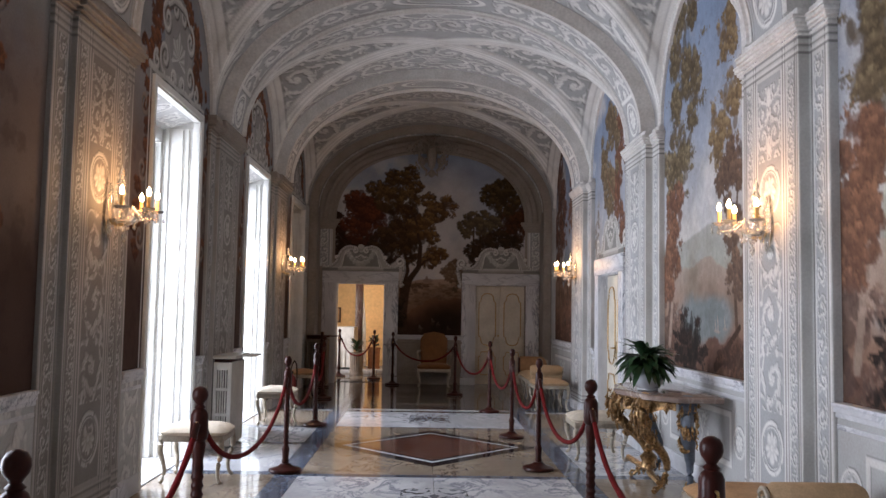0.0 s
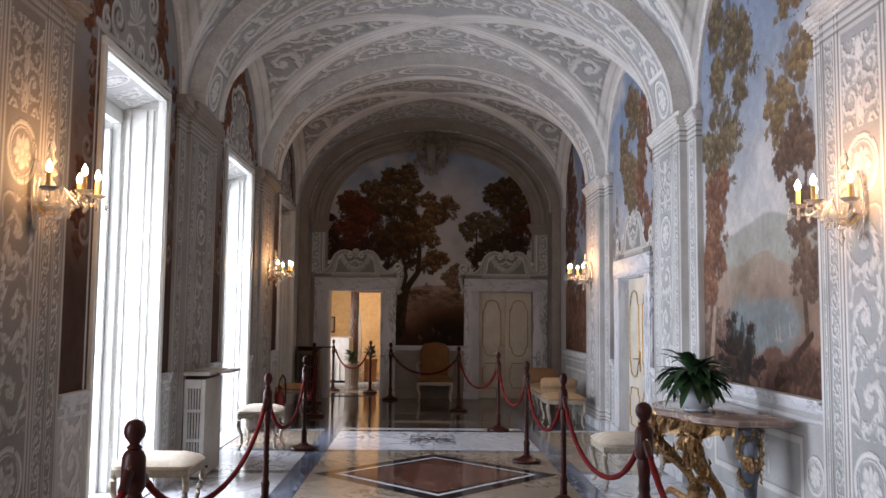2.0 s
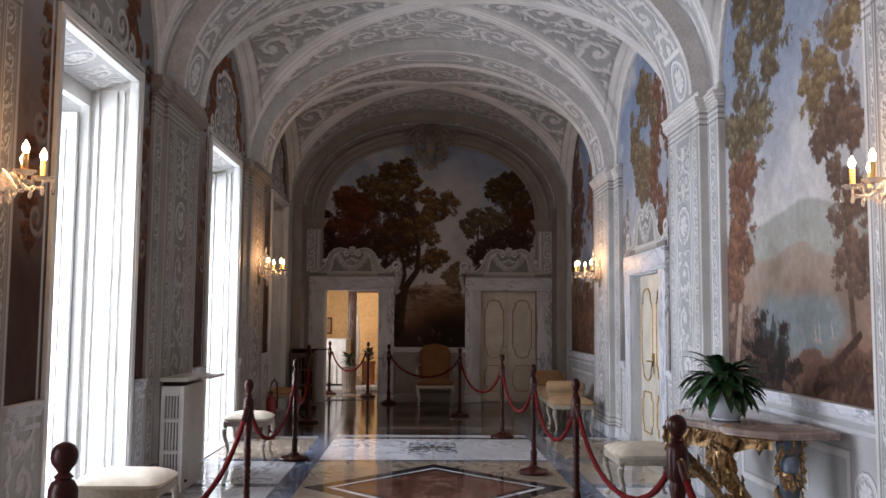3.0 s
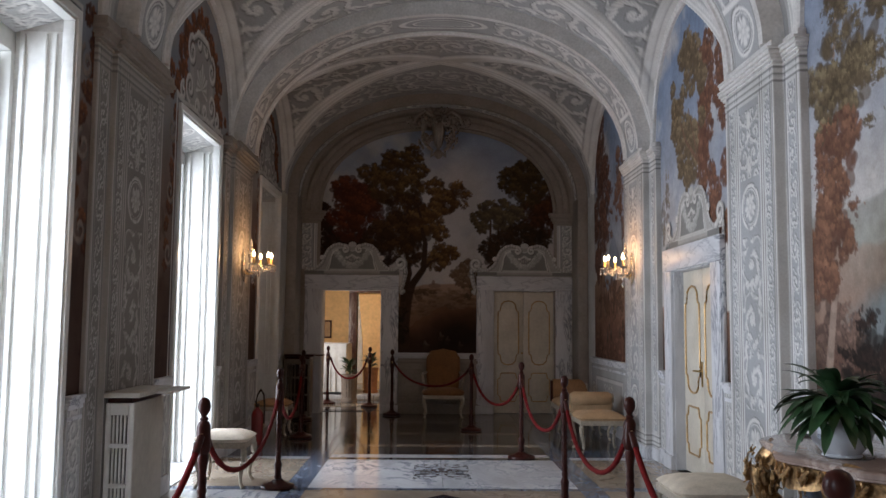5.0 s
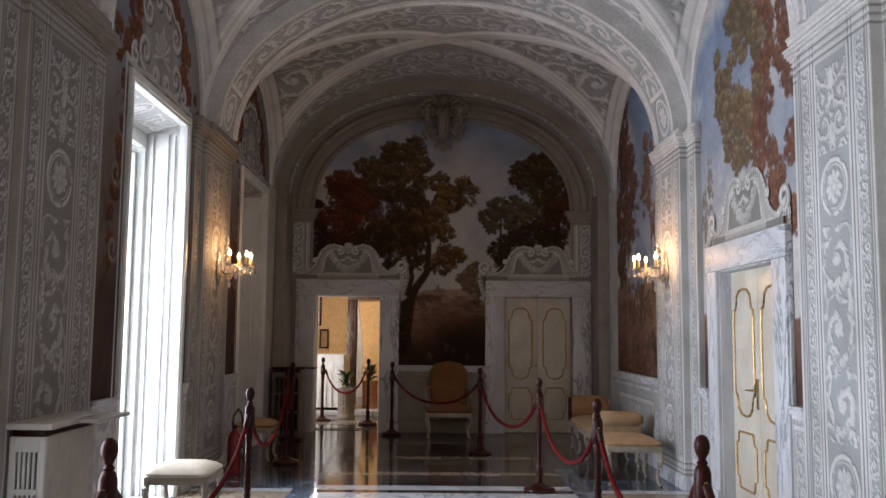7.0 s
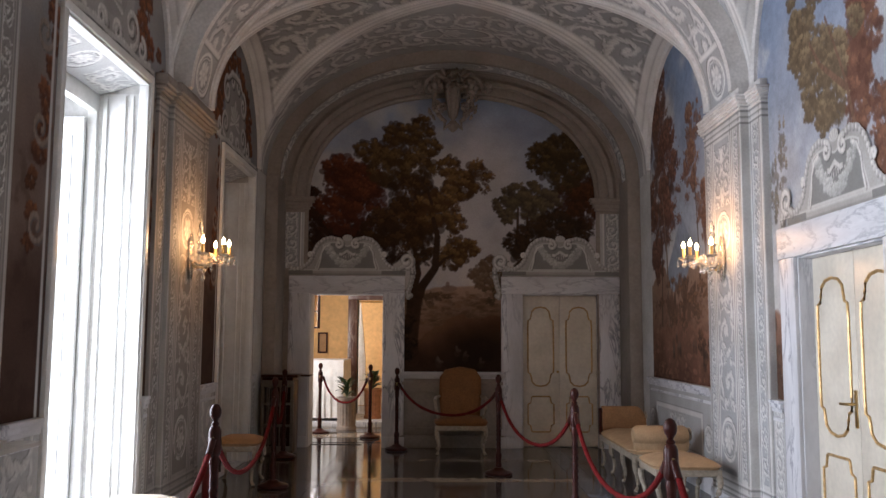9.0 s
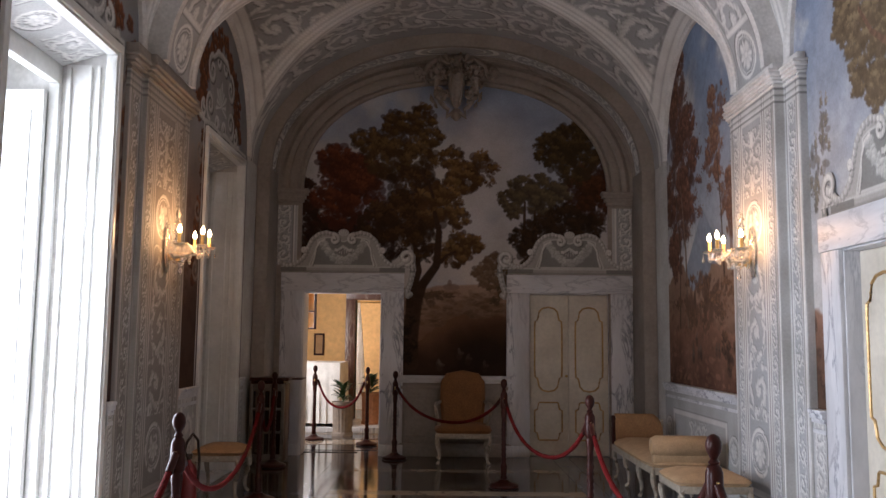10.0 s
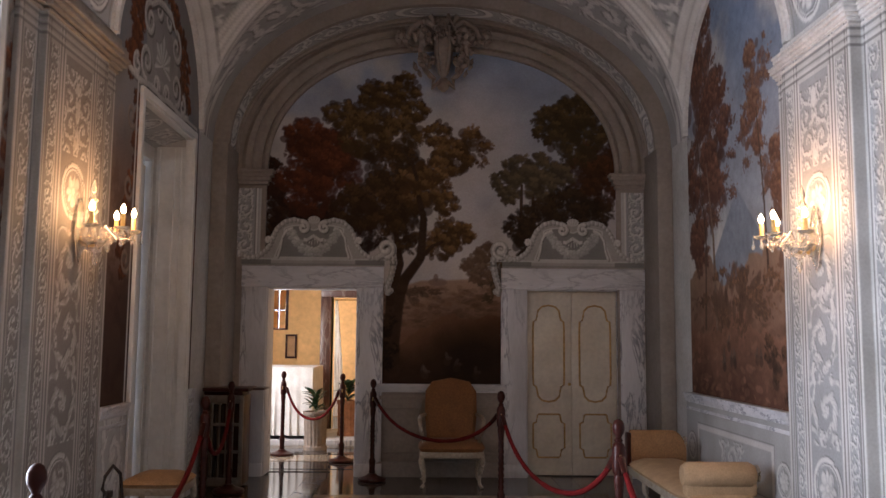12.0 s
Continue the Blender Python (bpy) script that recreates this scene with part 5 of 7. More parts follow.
def doorway(name, at, rz, w, label, leaves, sides=(-1, 1), handle=False):
    """Marble surround with an overdoor; local -y faces the hall. w: the opening's half width."""
    d = tagged(new(name), label, "door", "", "structure")
    d.matrix_world = pose(*at, 0, 0, rz)
    J, H = 0.26, 2.03
    for s in (-1, 1):
        bm = bmesh.new()
        x = sorted((s * w, s * (w + J)))
        box(bm, x[0], x[1], -0.05, 0.0, 0.14, H, 0.008)
        x2 = sorted((s * (w + J), s * (w + J + 0.02)))
        box(bm, x2[0], x2[1], -0.035, 0.0, 0.14, H, 0.006)
        box(bm, min(s * (w + 0.004), s * (w + J + 0.03)), max(s * (w + 0.004), s * (w + J + 0.03)), -0.07, 0, 0, 0.14, 0.006)
        box(bm, *sorted((s * (w - 0.012), s * (w + 0.03))), -0.02, 0.36, 0.0, H, 0.004)
        part("jamb", bm, CARRARA, d)
    bm = box(bmesh.new(), -w - J - 0.02, w + J + 0.02, -0.055, 0, H, H + 0.23, 0.008)
    box(bm, -w, w, -0.02, 0.36, H - 0.012, H + 0.02, 0.004)
    part("lintel", bm, CARRARA_LEVEL, d)
    pic, cover = overdoor_picture(sides)
    pic.mesh("overdoor", lambda u, v: (u, u * 0 - (0.044 if len(sides) == 1 else 0.012), v + H + 0.23), FRESCO, cover, d, "painted cartouche with scrolls and a leafy festoon")
    if leaves:
        y = leaves
        for s in (-1, 1):
            bm = box(bmesh.new(), *sorted((s * 0.002, s * (w - 0.014))), y, y + 0.045, 0.008, H - 0.014, 0.004)
            lf = part("door_leaf", bm, CREAM_PAINT, d)
            m, hw = s * (w / 2), w / 2 - 0.085
            def outline_tube(pts, r):
                return tube(bmesh.new(), [(m + x, y - 0.004, z) for x, z in pts + pts[:2]], r, 6)
            seq = []
            for sx, sz in ((-1, 1), (1, 1), (1, -1), (-1, -1)):
                top = 1.86 if sz > 0 else 0.80
                q = [(sx * a, z) for a, z in [(hw, top - 0.27 * sz), (hw * 0.97, top - 0.18 * sz), (hw * 0.80, top - 0.165 * sz), (hw * 0.74, top - 0.12 * sz), (hw * 0.68, top - 0.06 * sz), (hw * 0.42, top - 0.015 * sz), (0.0, top)]]
                seq += q if (sx, sz) in ((-1, 1), (1, -1)) else q[::-1]
            part("gilt_moulding", outline_tube(seq, 0.0115), GILT_PAINT, lf, "gilded panel moulding")
            low = []
            for sx, sz in ((-1, 1), (1, 1), (1, -1), (-1, -1)):
                top = 0.665 if sz > 0 else 0.20
                q = [(sx * a, z) for a, z in [(hw, top - 0.10 * sz), (hw * 0.80, top - 0.085 * sz), (hw * 0.72, top - 0.01 * sz), (hw * 0.66, top)]]
                low += q if (sx, sz) in ((-1, 1), (1, -1)) else q[::-1]
            part("gilt_moulding", outline_tube(low, 0.0105), GILT_PAINT, lf, "gilded panel moulding")
        if handle:
            bm = box(bmesh.new(), -0.045, -0.015, y - 0.012, y, 0.88, 1.12, 0.003)
            tube(bm, [(-0.03, y - 0.01, 1.03), (-0.03, y - 0.05, 1.03), (-0.05, y - 0.06, 1.03), (-0.13, y - 0.06, 1.028)], 0.009, 8)
            part("door_handle", bm, BRASS, d)
        else:
            part("door_knob", lathe(bmesh.new(), [(0.012, 0), (0.022, 0.01), (0.012, 0.03)], (-0.03, y - 0.02, 0.98), 8), BRASS, d)
    return d


doorway("door_left", ((DL[0] + DL[1]) / 2, YE, 0), 0, (DL[1] - DL[0]) / 2, "open doorway in a grey-veined marble surround", 0, (1,))
doorway("door_right", ((DR[0] + DR[1]) / 2, YE, 0), 0, (DR[1] - DR[0]) / 2, "closed cream double door with gilt mouldings in marble surround", 0.09, (-1,))
doorway("door_side", (XR, (SIDE_DOOR[0] + SIDE_DOOR[1]) / 2, 0), -90, (SIDE_DOOR[1] - SIDE_DOOR[0]) / 2, "closed cream double door with gilt mouldings and brass handle", 0.08, (-1, 1), True)


# unseen boxes added behind the closed doors to keep sky light from leaking in
structure("light_block_end", box(bmesh.new(), 0.85, 2.6, YE + 0.37, YE + 0.5, -0.3, 2.6), PLASTER, "unseen wall added to stop light leaking round the door", "wall")
structure("light_block_side", box(bmesh.new(), XR + 0.42, XR + 0.55, 10.4, 12.6, -0.3, 2.6), PLASTER, "unseen wall added to stop light leaking round the side door", "wall")


# ---- stucco coat of arms over the end mural ----
def crest():
    bm = bmesh.new()
    lathe(bm, [(0.02, -0.16), (0.07, -0.1), (0.105, 0.02), (0.125, 0.16), (0.13, 0.26), (0.09, 0.32), (0.02, 0.34)], (0, 0, 0), 18, 0.75)
    for s in (-1, 1):
        for line, r in ((curl(0.27 * s, 0.32, 0.12, 0.03, 1.57 - s * 0.6, -s * 1.3), 0.035), (curl(0.24 * s, 0.02, 0.10, 0.03, 1.57 + s * 1.2, s * 1.2), 0.03),
                        ([(0.12 * s, 0.42), (0.25 * s, 0.5), (0.33 * s, 0.46), (0.42 * s, 0.38), (0.46 * s, 0.28)], 0.035), ([(0.16 * s, -0.18), (0.24 * s, -0.08), (0.30 * s, 0.06), (0.29 * s, 0.2)], 0.032),
                        (curl(0.52 * s, 0.28, 0.09, 0.03, 1.57, -s * 1.2), 0.03), ([(0.05 * s, -0.24), (0.14 * s, -0.3), (0.12 * s, -0.2), (0.2 * s, -0.14)], 0.03), ([(0.0, 0.46), (0.07 * s, 0.52), (0.13 * s, 0.47), (0.18 * s, 0.55)], 0.035),
                        ([(0.08 * s, 0.36), (0.08 * s, 0.1), (0.05 * s, -0.12)], 0.018)):
            tube(bm, [(x, -0.11 - 0.03 * math.sin(5 * k), z) for k, (x, z) in enumerate(line)], r, 8)
    lathe(bm, [(0.02, 0.36), (0.10, 0.40), (0.07, 0.44), (0.12, 0.52), (0.04, 0.56)], (0, -0.03, 0), 14, 0.8)
    lathe(bm, [(0.02, -0.34), (0.07, -0.3), (0.09, -0.24), (0.05, -0.18)], (0, -0.05, 0), 12, 0.8)
    for i in range(60):
        a = random.Random(i).uniform(-2.6, 2.6) + math.pi / 2
        r = random.Random(i + 50).uniform(0.15, 0.42)
        x, z = r * math.cos(a), 0.13 + r * math.sin(a)
        tube(bm, [(x, -0.08, z), (x * 1.08, -0.14, z + 0.02), (x * 1.12, -0.1, z + 0.07)], [0.018, 0.026, 0.009], 6)
    ob = new("heraldic_shield", finish(bm, "heraldic_shield", SHADED_STUCCO))
    ob.matrix_world = pose(X0, YE - 0.15, 4.52)
    ob.scale = (0.86, 1.0, 0.95)
    return tagged(ob, "white stucco coat of arms with scrolls over the mural", "stucco relief")


crest()


# ---- the room beyond the open door ----
OCHRE = plain("yellow_ochre_wall", (0.74, 0.47, 0.20), 0.8, 0, 14, 0.1)
LINEN = plain("white_linen", (0.78, 0.77, 0.74), 0.85, 0, 60, 0.06, 0.15)
REDMARBLE = marble("brown_red_marble", (0.13, 0.06, 0.045), (0.4, 0.33, 0.28), 3.5, 0.3, 0.05)
YB = YE + 0.356
structure("floor_room", box(bmesh.new(), -3.6, 0.8, YB, 26.0, -0.3, -0.002), F_GREY, "polished marble floor of the next room", "floor")
for i in range(6):
    a = [F_BLACK, F_BEIGE, F_GREY, F_BEIGE, F_GREY, F_BEIGE][i]
    bm = box(bmesh.new(), -3.3, 0.6, 18.05 + 0.62 * i, 18.05 + 0.62 * i + (0.3 if i == 0 else 0.56), -0.02, 0.003)
    part("slab", bm, a, bpy.data.objects["floor_room"], "", False)
wall_with_holes("wall_room_far", "y", 21.9, 0.3, -3.6, 0.8, 3.6, [(-2.52, -2.2, 1.6, 2.6), (-1.51, -0.61, 0, 2.13)], OCHRE, "yellow ochre wall with a marble doorway")
wall_with_holes("wall_room_left", "x", -3.3, -0.3, YB, 26.0, 3.6, [(18.45, 19.65, 0.9, 2.6)], OCHRE, "yellow ochre wall with a window")
structure("wall_room_right", box(bmesh.new(), 0.6, 0.8, YB, 26.0, 0, 3.6), OCHRE, "yellow ochre wall", "wall")
structure("wall_room_back", box(bmesh.new(), -3.6, 0.8, 25.7, 26.0, 0, 3.6), OCHRE, "yellow ochre wall of the farther room", "wall")
structure("ceiling_room", box(bmesh.new(), -3.6, 0.8, YB, 26.0, 3.6, 3.7), PLASTER, "pale plaster ceiling", "ceiling")
dr = tagged(new("door_room"), "doorway with a brown-red marble frame", "door", "", "structure")
dr.matrix_world = pose(-1.06, 21.9, 0)
for s in (-1, 1):
    part("jamb", box(bmesh.new(), *sorted((s * 0.45, s * 0.62)), -0.06, 0.3, 0, 2.13, 0.01), REDMARBLE, dr)
part("lintel", box(bmesh.new(), -0.62, 0.62, -0.06, 0.3, 2.13, 2.30, 0.01), REDMARBLE, dr)
lamp("room_window_light", "AREA", look((-3.42, 19.05, 1.75), (0, 19.9, 0.9)), 110, (1.0, 0.95, 0.87), w=1.1, h=1.6)
lamp("far_window_light", "AREA", look((-2.9, 24.0, 1.9), (0, 24.2, 1.0)), 70, (1.0, 0.94, 0.84), w=1.0, h=1.6)
wn1 = tagged(new("window_room"), "bright window with a dark wooden frame", "window", "", "structure")
wn1.matrix_world = pose(-3.3, 19.05, 0.9)
for a in ((-0.6, -0.53, 0, 1.7), (0.53, 0.6, 0, 1.7), (-0.53, 0.53, 0, 0.07), (-0.53, 0.53, 1.63, 1.7), (-0.03, 0.03, 0.07, 1.63)):
    part("window_frame", box(bmesh.new(), -0.06, 0.03, a[0], a[1], a[2], a[3], 0.008), DARK_WOOD, wn1)


lamp("far_wall_window_light", "AREA", look((-2.36, 22.3, 2.1), (-2.2, 18, 1.2)), 40, (0.95, 0.97, 1.0), w=0.36, h=1.1)
wn2 = tagged(new("window_far"), "narrow bright window with dark glazing bars", "window", "", "structure")
wn2.matrix_world = pose(-2.36, 21.9, 1.6)
for a in ((-0.16, -0.13, 0, 1.0), (0.10, 0.16, 0, 1.0), (-0.13, 0.10, 0, 0.03), (-0.13, 0.10, 0.97, 1.0), (-0.025, -0.005, 0.03, 0.97), (-0.13, -0.025, 0.31, 0.33), (-0.005, 0.10, 0.31, 0.33), (-0.13, -0.025, 0.64, 0.66), (-0.005, 0.10, 0.64, 0.66)):
    part("glazing_bar", box(bmesh.new(), a[0], a[1], 0.08, 0.12, a[2], a[3], 0.004), DARK_WOOD, wn2)


def cloth_table(at, w, d, h, label):
    t = thing("table", at, label, "table")
    part("tabletop", box(bmesh.new(), -w / 2, w / 2, -d / 2, d / 2, h - 0.04, h - 0.006, 0.004), DARK_WOOD, t)
    for sx in (-1, 1):
        for sy in (-1, 1):
            part("leg", box(bmesh.new(), *sorted((sx * (w / 2 - 0.09), sx * (w / 2 - 0.03))), *sorted((sy * (d / 2 - 0.09), sy * (d / 2 - 0.03))), 0, h - 0.04, 0.006), DARK_WOOD, t)
    c = thing("tablecloth", at, "long white linen tablecloth hanging over the table", "tablecloth")
    bm = bmesh.new()
    n, m = 120, 8
    rings = []
    for j in range(m + 1):
        z = h - 0.93 * j / m
        ring = []
        for i in range(n):
            a = 2 * math.pi * i / n
            sx, sy = math.cos(a), math.sin(a)
            k = 1 / max(abs(sx), abs(sy))
            flare = 0.012 + (0.035 * j / m) * (0.5 + 0.5 * math.sin(i * 1.9 + 0.6 * math.sin(i * 0.7)))
            ring.append(bm.verts.new(((w / 2 + flare) * sx * k, (d / 2 + flare) * sy * k, z)))
        rings.append(ring)
    bm.faces.new(rings[0])
    for a, b in zip(rings, rings[1:]):
        for i in range(n):
            bm.faces.new((a[i], a[(i + 1) % n], b[(i + 1) % n], b[i]))
    part("cloth", bm, LINEN, c)


cloth_table((-2.08, 20.78, 0.085), 1.0, 1.15, 0.98, "wooden table under a white cloth")
structure("plinth_step", box(bmesh.new(), -2.7, -0.6, 20.1, 21.6, 0.003, 0.085, 0.01), CARRARA, "low white marble step", "step")
CLAY = plain("ribbed_terracotta_grey", (0.25, 0.2, 0.16), 0.7, 0, 20, 0.15)
LEAF = plain("dark_green_leaf", (0.022, 0.058, 0.021), 0.42, 0, 20, 0.4)
STALK = plain("pale_green_stalk", (0.10, 0.14, 0.05), 0.6)
SOIL = plain("dark_soil", (0.03, 0.02, 0.015), 0.95, 0, 60, 0.4, 0.5)


def fluted_pot(at, h, r, label, clay):
    p = thing("plant_pot", at, label, "plant pot", "fluted pots")
    bm = bmesh.new()
    n = 96
    prof = [(r * 0.98, 0.0), (r * 0.98, 0.04), (r * 0.9, 0.06), (r * 0.97, h - 0.06), (r * 1.05, h - 0.04), (r * 1.05, h), (r * 0.88, h), (r * 0.86, h - 0.04)]
    rings = []
    for q, z in prof:
        flute = 0.06 if 0.05 < z < h - 0.05 else 0.0
        rings.append([bm.verts.new((q * (1 - flute * (0.5 + 0.5 * math.cos(18 * a))) * math.cos(a), q * (1 - flute * (0.5 + 0.5 * math.cos(18 * a))) * math.sin(a), z)) for a in (2 * math.pi * i / n for i in range(n))])
    for a, b in zip(rings, rings[1:]):
        for i in range(n):
            bm.faces.new((a[i], a[(i + 1) % n], b[(i + 1) % n], b[i]))
    bm.faces.new(rings[0][::-1])
    part("body", bm, clay, p)
    part("soil", lathe(bmesh.new(), [(r * 0.87, h - 0.06), (r * 0.6, h - 0.035), (0, h - 0.03)], n=20), SOIL, p)


def blade(bm, base, direction, length, width, droop, rnd, n=7):
    """A long pointed leaf with a folded rib, bending over."""
    d = Vector(direction).normalized()
    side = d.cross(Vector((0, 0, 1))).normalized()
    p, left, mid, right = Vector(base), [], [], []
    for i in range(n + 1):
        s = i / n
        w = width * (math.sin(math.pi * min(s * 0.92 + 0.06, 1)) ** 0.8) * (1 if i < n else 0.05)
        up = side.cross(d).normalized()
        left.append(bm.verts.new(p - side * w / 2 + up * w * 0.14))
        mid.append(bm.verts.new(p.copy()))
        right.append(bm.verts.new(p + side * w / 2 + up * w * 0.14))
        d = (d + Vector((rnd.uniform(-0.04, 0.04), rnd.uniform(-0.04, 0.04), -droop / n))).normalized()
        p = p + d * length / n
    for a, b in ((left, mid), (mid, right)):
        for i in range(n):
            bm.faces.new((a[i], b[i], b[i + 1], a[i + 1]))


def leafy_plant(at, height, spread, leaves, label, seed, length=0.3, width=0.05, droop=1.2, low=0.1):
    rnd = random.Random(seed)
    p = thing("plant", at, label, "plant")
    part("stem", tube(bmesh.new(), [(0, 0, 0), (0.01, 0.0, height * 0.35), (0.0, 0.012, height * 0.6)], [0.012, 0.01, 0.006], 6), STALK, p)
    for i in range(leaves):
        bm = bmesh.new()
        a, e = rnd.uniform(0, 2 * math.pi), rnd.uniform(low, 1.15)
        z = height * rnd.uniform(0.05, 0.6)
        blade(bm, (0.01 * math.cos(a), 0.01 * math.sin(a), z), (math.cos(a) * math.cos(e), math.sin(a) * math.cos(e), math.sin(e)), length * rnd.uniform(0.7, 1.15) * spread, width * rnd.uniform(0.7, 1.2), droop * rnd.uniform(0.5, 1.3), rnd)
        ob = part("leaf", bm, LEAF, p)
    return p


fluted_pot((-1.46, 19.75, 0.003), 0.5, 0.16, "ribbed grey stone pot on the floor", CLAY)
fluted_pot((-1.12, 20.7, 0.085), 0.5, 0.15, "ribbed terracotta pot on the marble step", plain("orange_terracotta", (0.36, 0.16, 0.075), 0.75, 0, 20, 0.2))
leafy_plant((-1.46, 19.75, 0.465), 0.5, 0.8, 34, "bushy green plant with broad upright leaves", 5, 0.26, 0.07, 0.5)
leafy_plant((-1.12, 20.7, 0.55), 0.4, 0.8, 30, "bushy green plant with broad upright leaves", 6, 0.26, 0.07, 0.5)


# a draped curtain in the farther room, and pictures beside the window
bm = bmesh.new()
pts = []
for i in range(40):
    s = i / 39
    pts.append((0.5 * s, 0.03 * math.sin(s * 34)))
lo = [bm.verts.new((x * 0.36, y * 0.5, 0.0)) for x, y in pts]
mi = [bm.verts.new((x * 0.32, y * 0.5, 1.0)) for x, y in pts]
hi = [bm.verts.new((x * 0.1, y * 0.3, 2.2)) for x, y in pts]
for a, b in ((lo, mi), (mi, hi)):
    for i in range(39):
        bm.faces.new((a[i], a[i + 1], b[i + 1], b[i]))
cu = thing("curtain", (-1.74, 24.6, 0.004), "white curtain tied back beside a window", "curtain")
part("drape", bm, LINEN, cu)
part("curtain_rod", tube(bmesh.new(), [(-0.1, 0, 2.2), (0.7, 0, 2.2)], 0.014, 8), BRASS, cu)
pf = thing("picture_frame", (-2.14, 21.89, 1.15), "small dark wooden picture frame hung on the wall", "picture")
for a in ((-0.09, -0.06, 0, 0.38), (0.06, 0.09, 0, 0.38), (-0.06, 0.06, 0, 0.03), (-0.06, 0.06, 0.35, 0.38)):
    part("frame_bar", box(bmesh.new(), a[0], a[1], -0.03, 0, a[2], a[3], 0.006), DARK_WOOD, pf)
part("canvas", box(bmesh.new(), -0.06, 0.06, -0.012, -0.002, 0.03, 0.35), GOLD_SILK, pf)


# ---- rope barriers ----
def stanchion(at, k=1.0, label="turned dark red wooden stanchion with a ball finial"):
    """k: how stout its turned parts are."""
    def turned(name, prof, n=18):
        part(name, lathe(bmesh.new(), [(r * k, z * TALL) for r, z in prof], n=n), DARK_WOOD, s)
    s = thing("stanchion", at, label, "stanchion", "rope barrier posts")
    part("base", lathe(bmesh.new(), [(0.145, 0), (0.15, 0.012), (0.145, 0.026), (0.125, 0.034), (0.09, 0.042), (0.06, 0.056), (0.04, 0.075)], n=28), DARK_WOOD, s)
    prof = [(0.042, 0.07), (0.048, 0.09), (0.04, 0.11), (0.044, 0.16), (0.05, 0.19), (0.034, 0.215)]
    z = 0.23
    while z < 0.54:
        prof += [(0.03, z), (0.038, z + 0.018), (0.03, z + 0.036)]
        z += 0.045
    turned("shaft", prof + [(0.034, 0.56), (0.03, 0.60), (0.036, 0.64), (0.042, 0.68), (0.036, 0.70)])
    turned("block", [(0.038, 0.70), (0.05, 0.715), (0.053, 0.74), (0.05, 0.835), (0.04, 0.855), (0.026, 0.865)])
    turned("finial", [(0.026, 0.863), (0.034, 0.872), (0.02, 0.885), (0.028, 0.897), (0.041, 0.912), (0.047, 0.932), (0.044, 0.952), (0.032, 0.97), (0.012, 0.979), (0.0, 0.98)])
    for sy in (-1, 1):
        o = sy * 0.045 * k
        part("hook", tube(bmesh.new(), [(0, o, 0.80 * TALL), (0, o + sy * 0.023, 0.80 * TALL), (0, o + sy * 0.029, 0.785 * TALL), (0, o + sy * 0.021, 0.772 * TALL)], 0.006, 6), BRASS, s, "brass hook")
    return s


RIGHT_ROW = [(1.11, 3.16), (1.175, 5.76), (1.163, 8.24), (1.118, 10.29), (1.049, 12.83), (0.626, 15.31), (-0.55, 17.25)]
LEFT_ROW = [(-1.18, 2.66), (-1.182, 4.82), (-1.191, 7.98), (-1.308, 11.07), (-1.6, 14.45), (-1.88, 16.55)]
TALL = 1.07                     # how much taller the posts are than their turning pattern
ROOM_ROW = [(-1.8, 19.15), (-1.0, 18.6)]
stout = stanchion((*RIGHT_ROW[0], 0.005), 0.95, "stout turned dark red wooden stanchion with a ball finial")
slim = stanchion((*RIGHT_ROW[2], 0.005), 0.72, "slim turned dark wooden stanchion with a ball finial")
for x, y in RIGHT_ROW[1:2] + LEFT_ROW[:2]:
    copy_thing(stout, pose(x, y, 0.005))
for x, y in RIGHT_ROW[3:] + LEFT_ROW[2:] + ROOM_ROW:
    copy_thing(slim, pose(x, y, 0.005))


def rope(a, b, sag, seed):
    r = random.Random(seed)
    a, b = Vector((*a, 0.785 * TALL)), Vector((*b, 0.785 * TALL))
    d = (b - a).normalized()
    a, b = a + d * 0.058, b - d * 0.058
    t = thing("barrier_rope", tuple((a + b) / 2 - Vector((0, 0, sag))), "dark red velvet rope hanging between stanchions", "rope", "barrier ropes")
    o = t.matrix_world.translation
    pts = []
    for i in range(31):
        s = i / 30
        q = a.lerp(b, s)
        z = sag * (math.cosh(2.2 * (2 * s - 1)) - math.cosh(2.2)) / (math.cosh(2.2) - 1)
        pts.append(q + Vector((0.0, 0.0, z)) - o)
    part("rope", tube(bmesh.new(), pts, [0.0165 + 0.0012 * math.sin(i * 2.1) for i in range(31)], 10), ROPE, t)
    part("end_cap", tube(bmesh.new(), [pts[0] - d * 0.006 + Vector((0, 0, 0.01)), pts[1]], 0.02, 10), DARK_WOOD, t, "dark end cap")
    part("end_cap", tube(bmesh.new(), [pts[-1] + d * 0.006 + Vector((0, 0, 0.01)), pts[-2]], 0.02, 10), DARK_WOOD, t, "dark end cap")


k = 0
for row, sags in ((RIGHT_ROW, (0.36, 0.36, 0.36, 0.36, 0.36, 0.3)), (LEFT_ROW, (0.36, 0.38, 0.37, 0.38, 0.32)), (ROOM_ROW, (0.36,))):
    for (p, q), sag in zip(zip(row, row[1:]), sags):
        rope(p, q, sag, k)
        k += 1


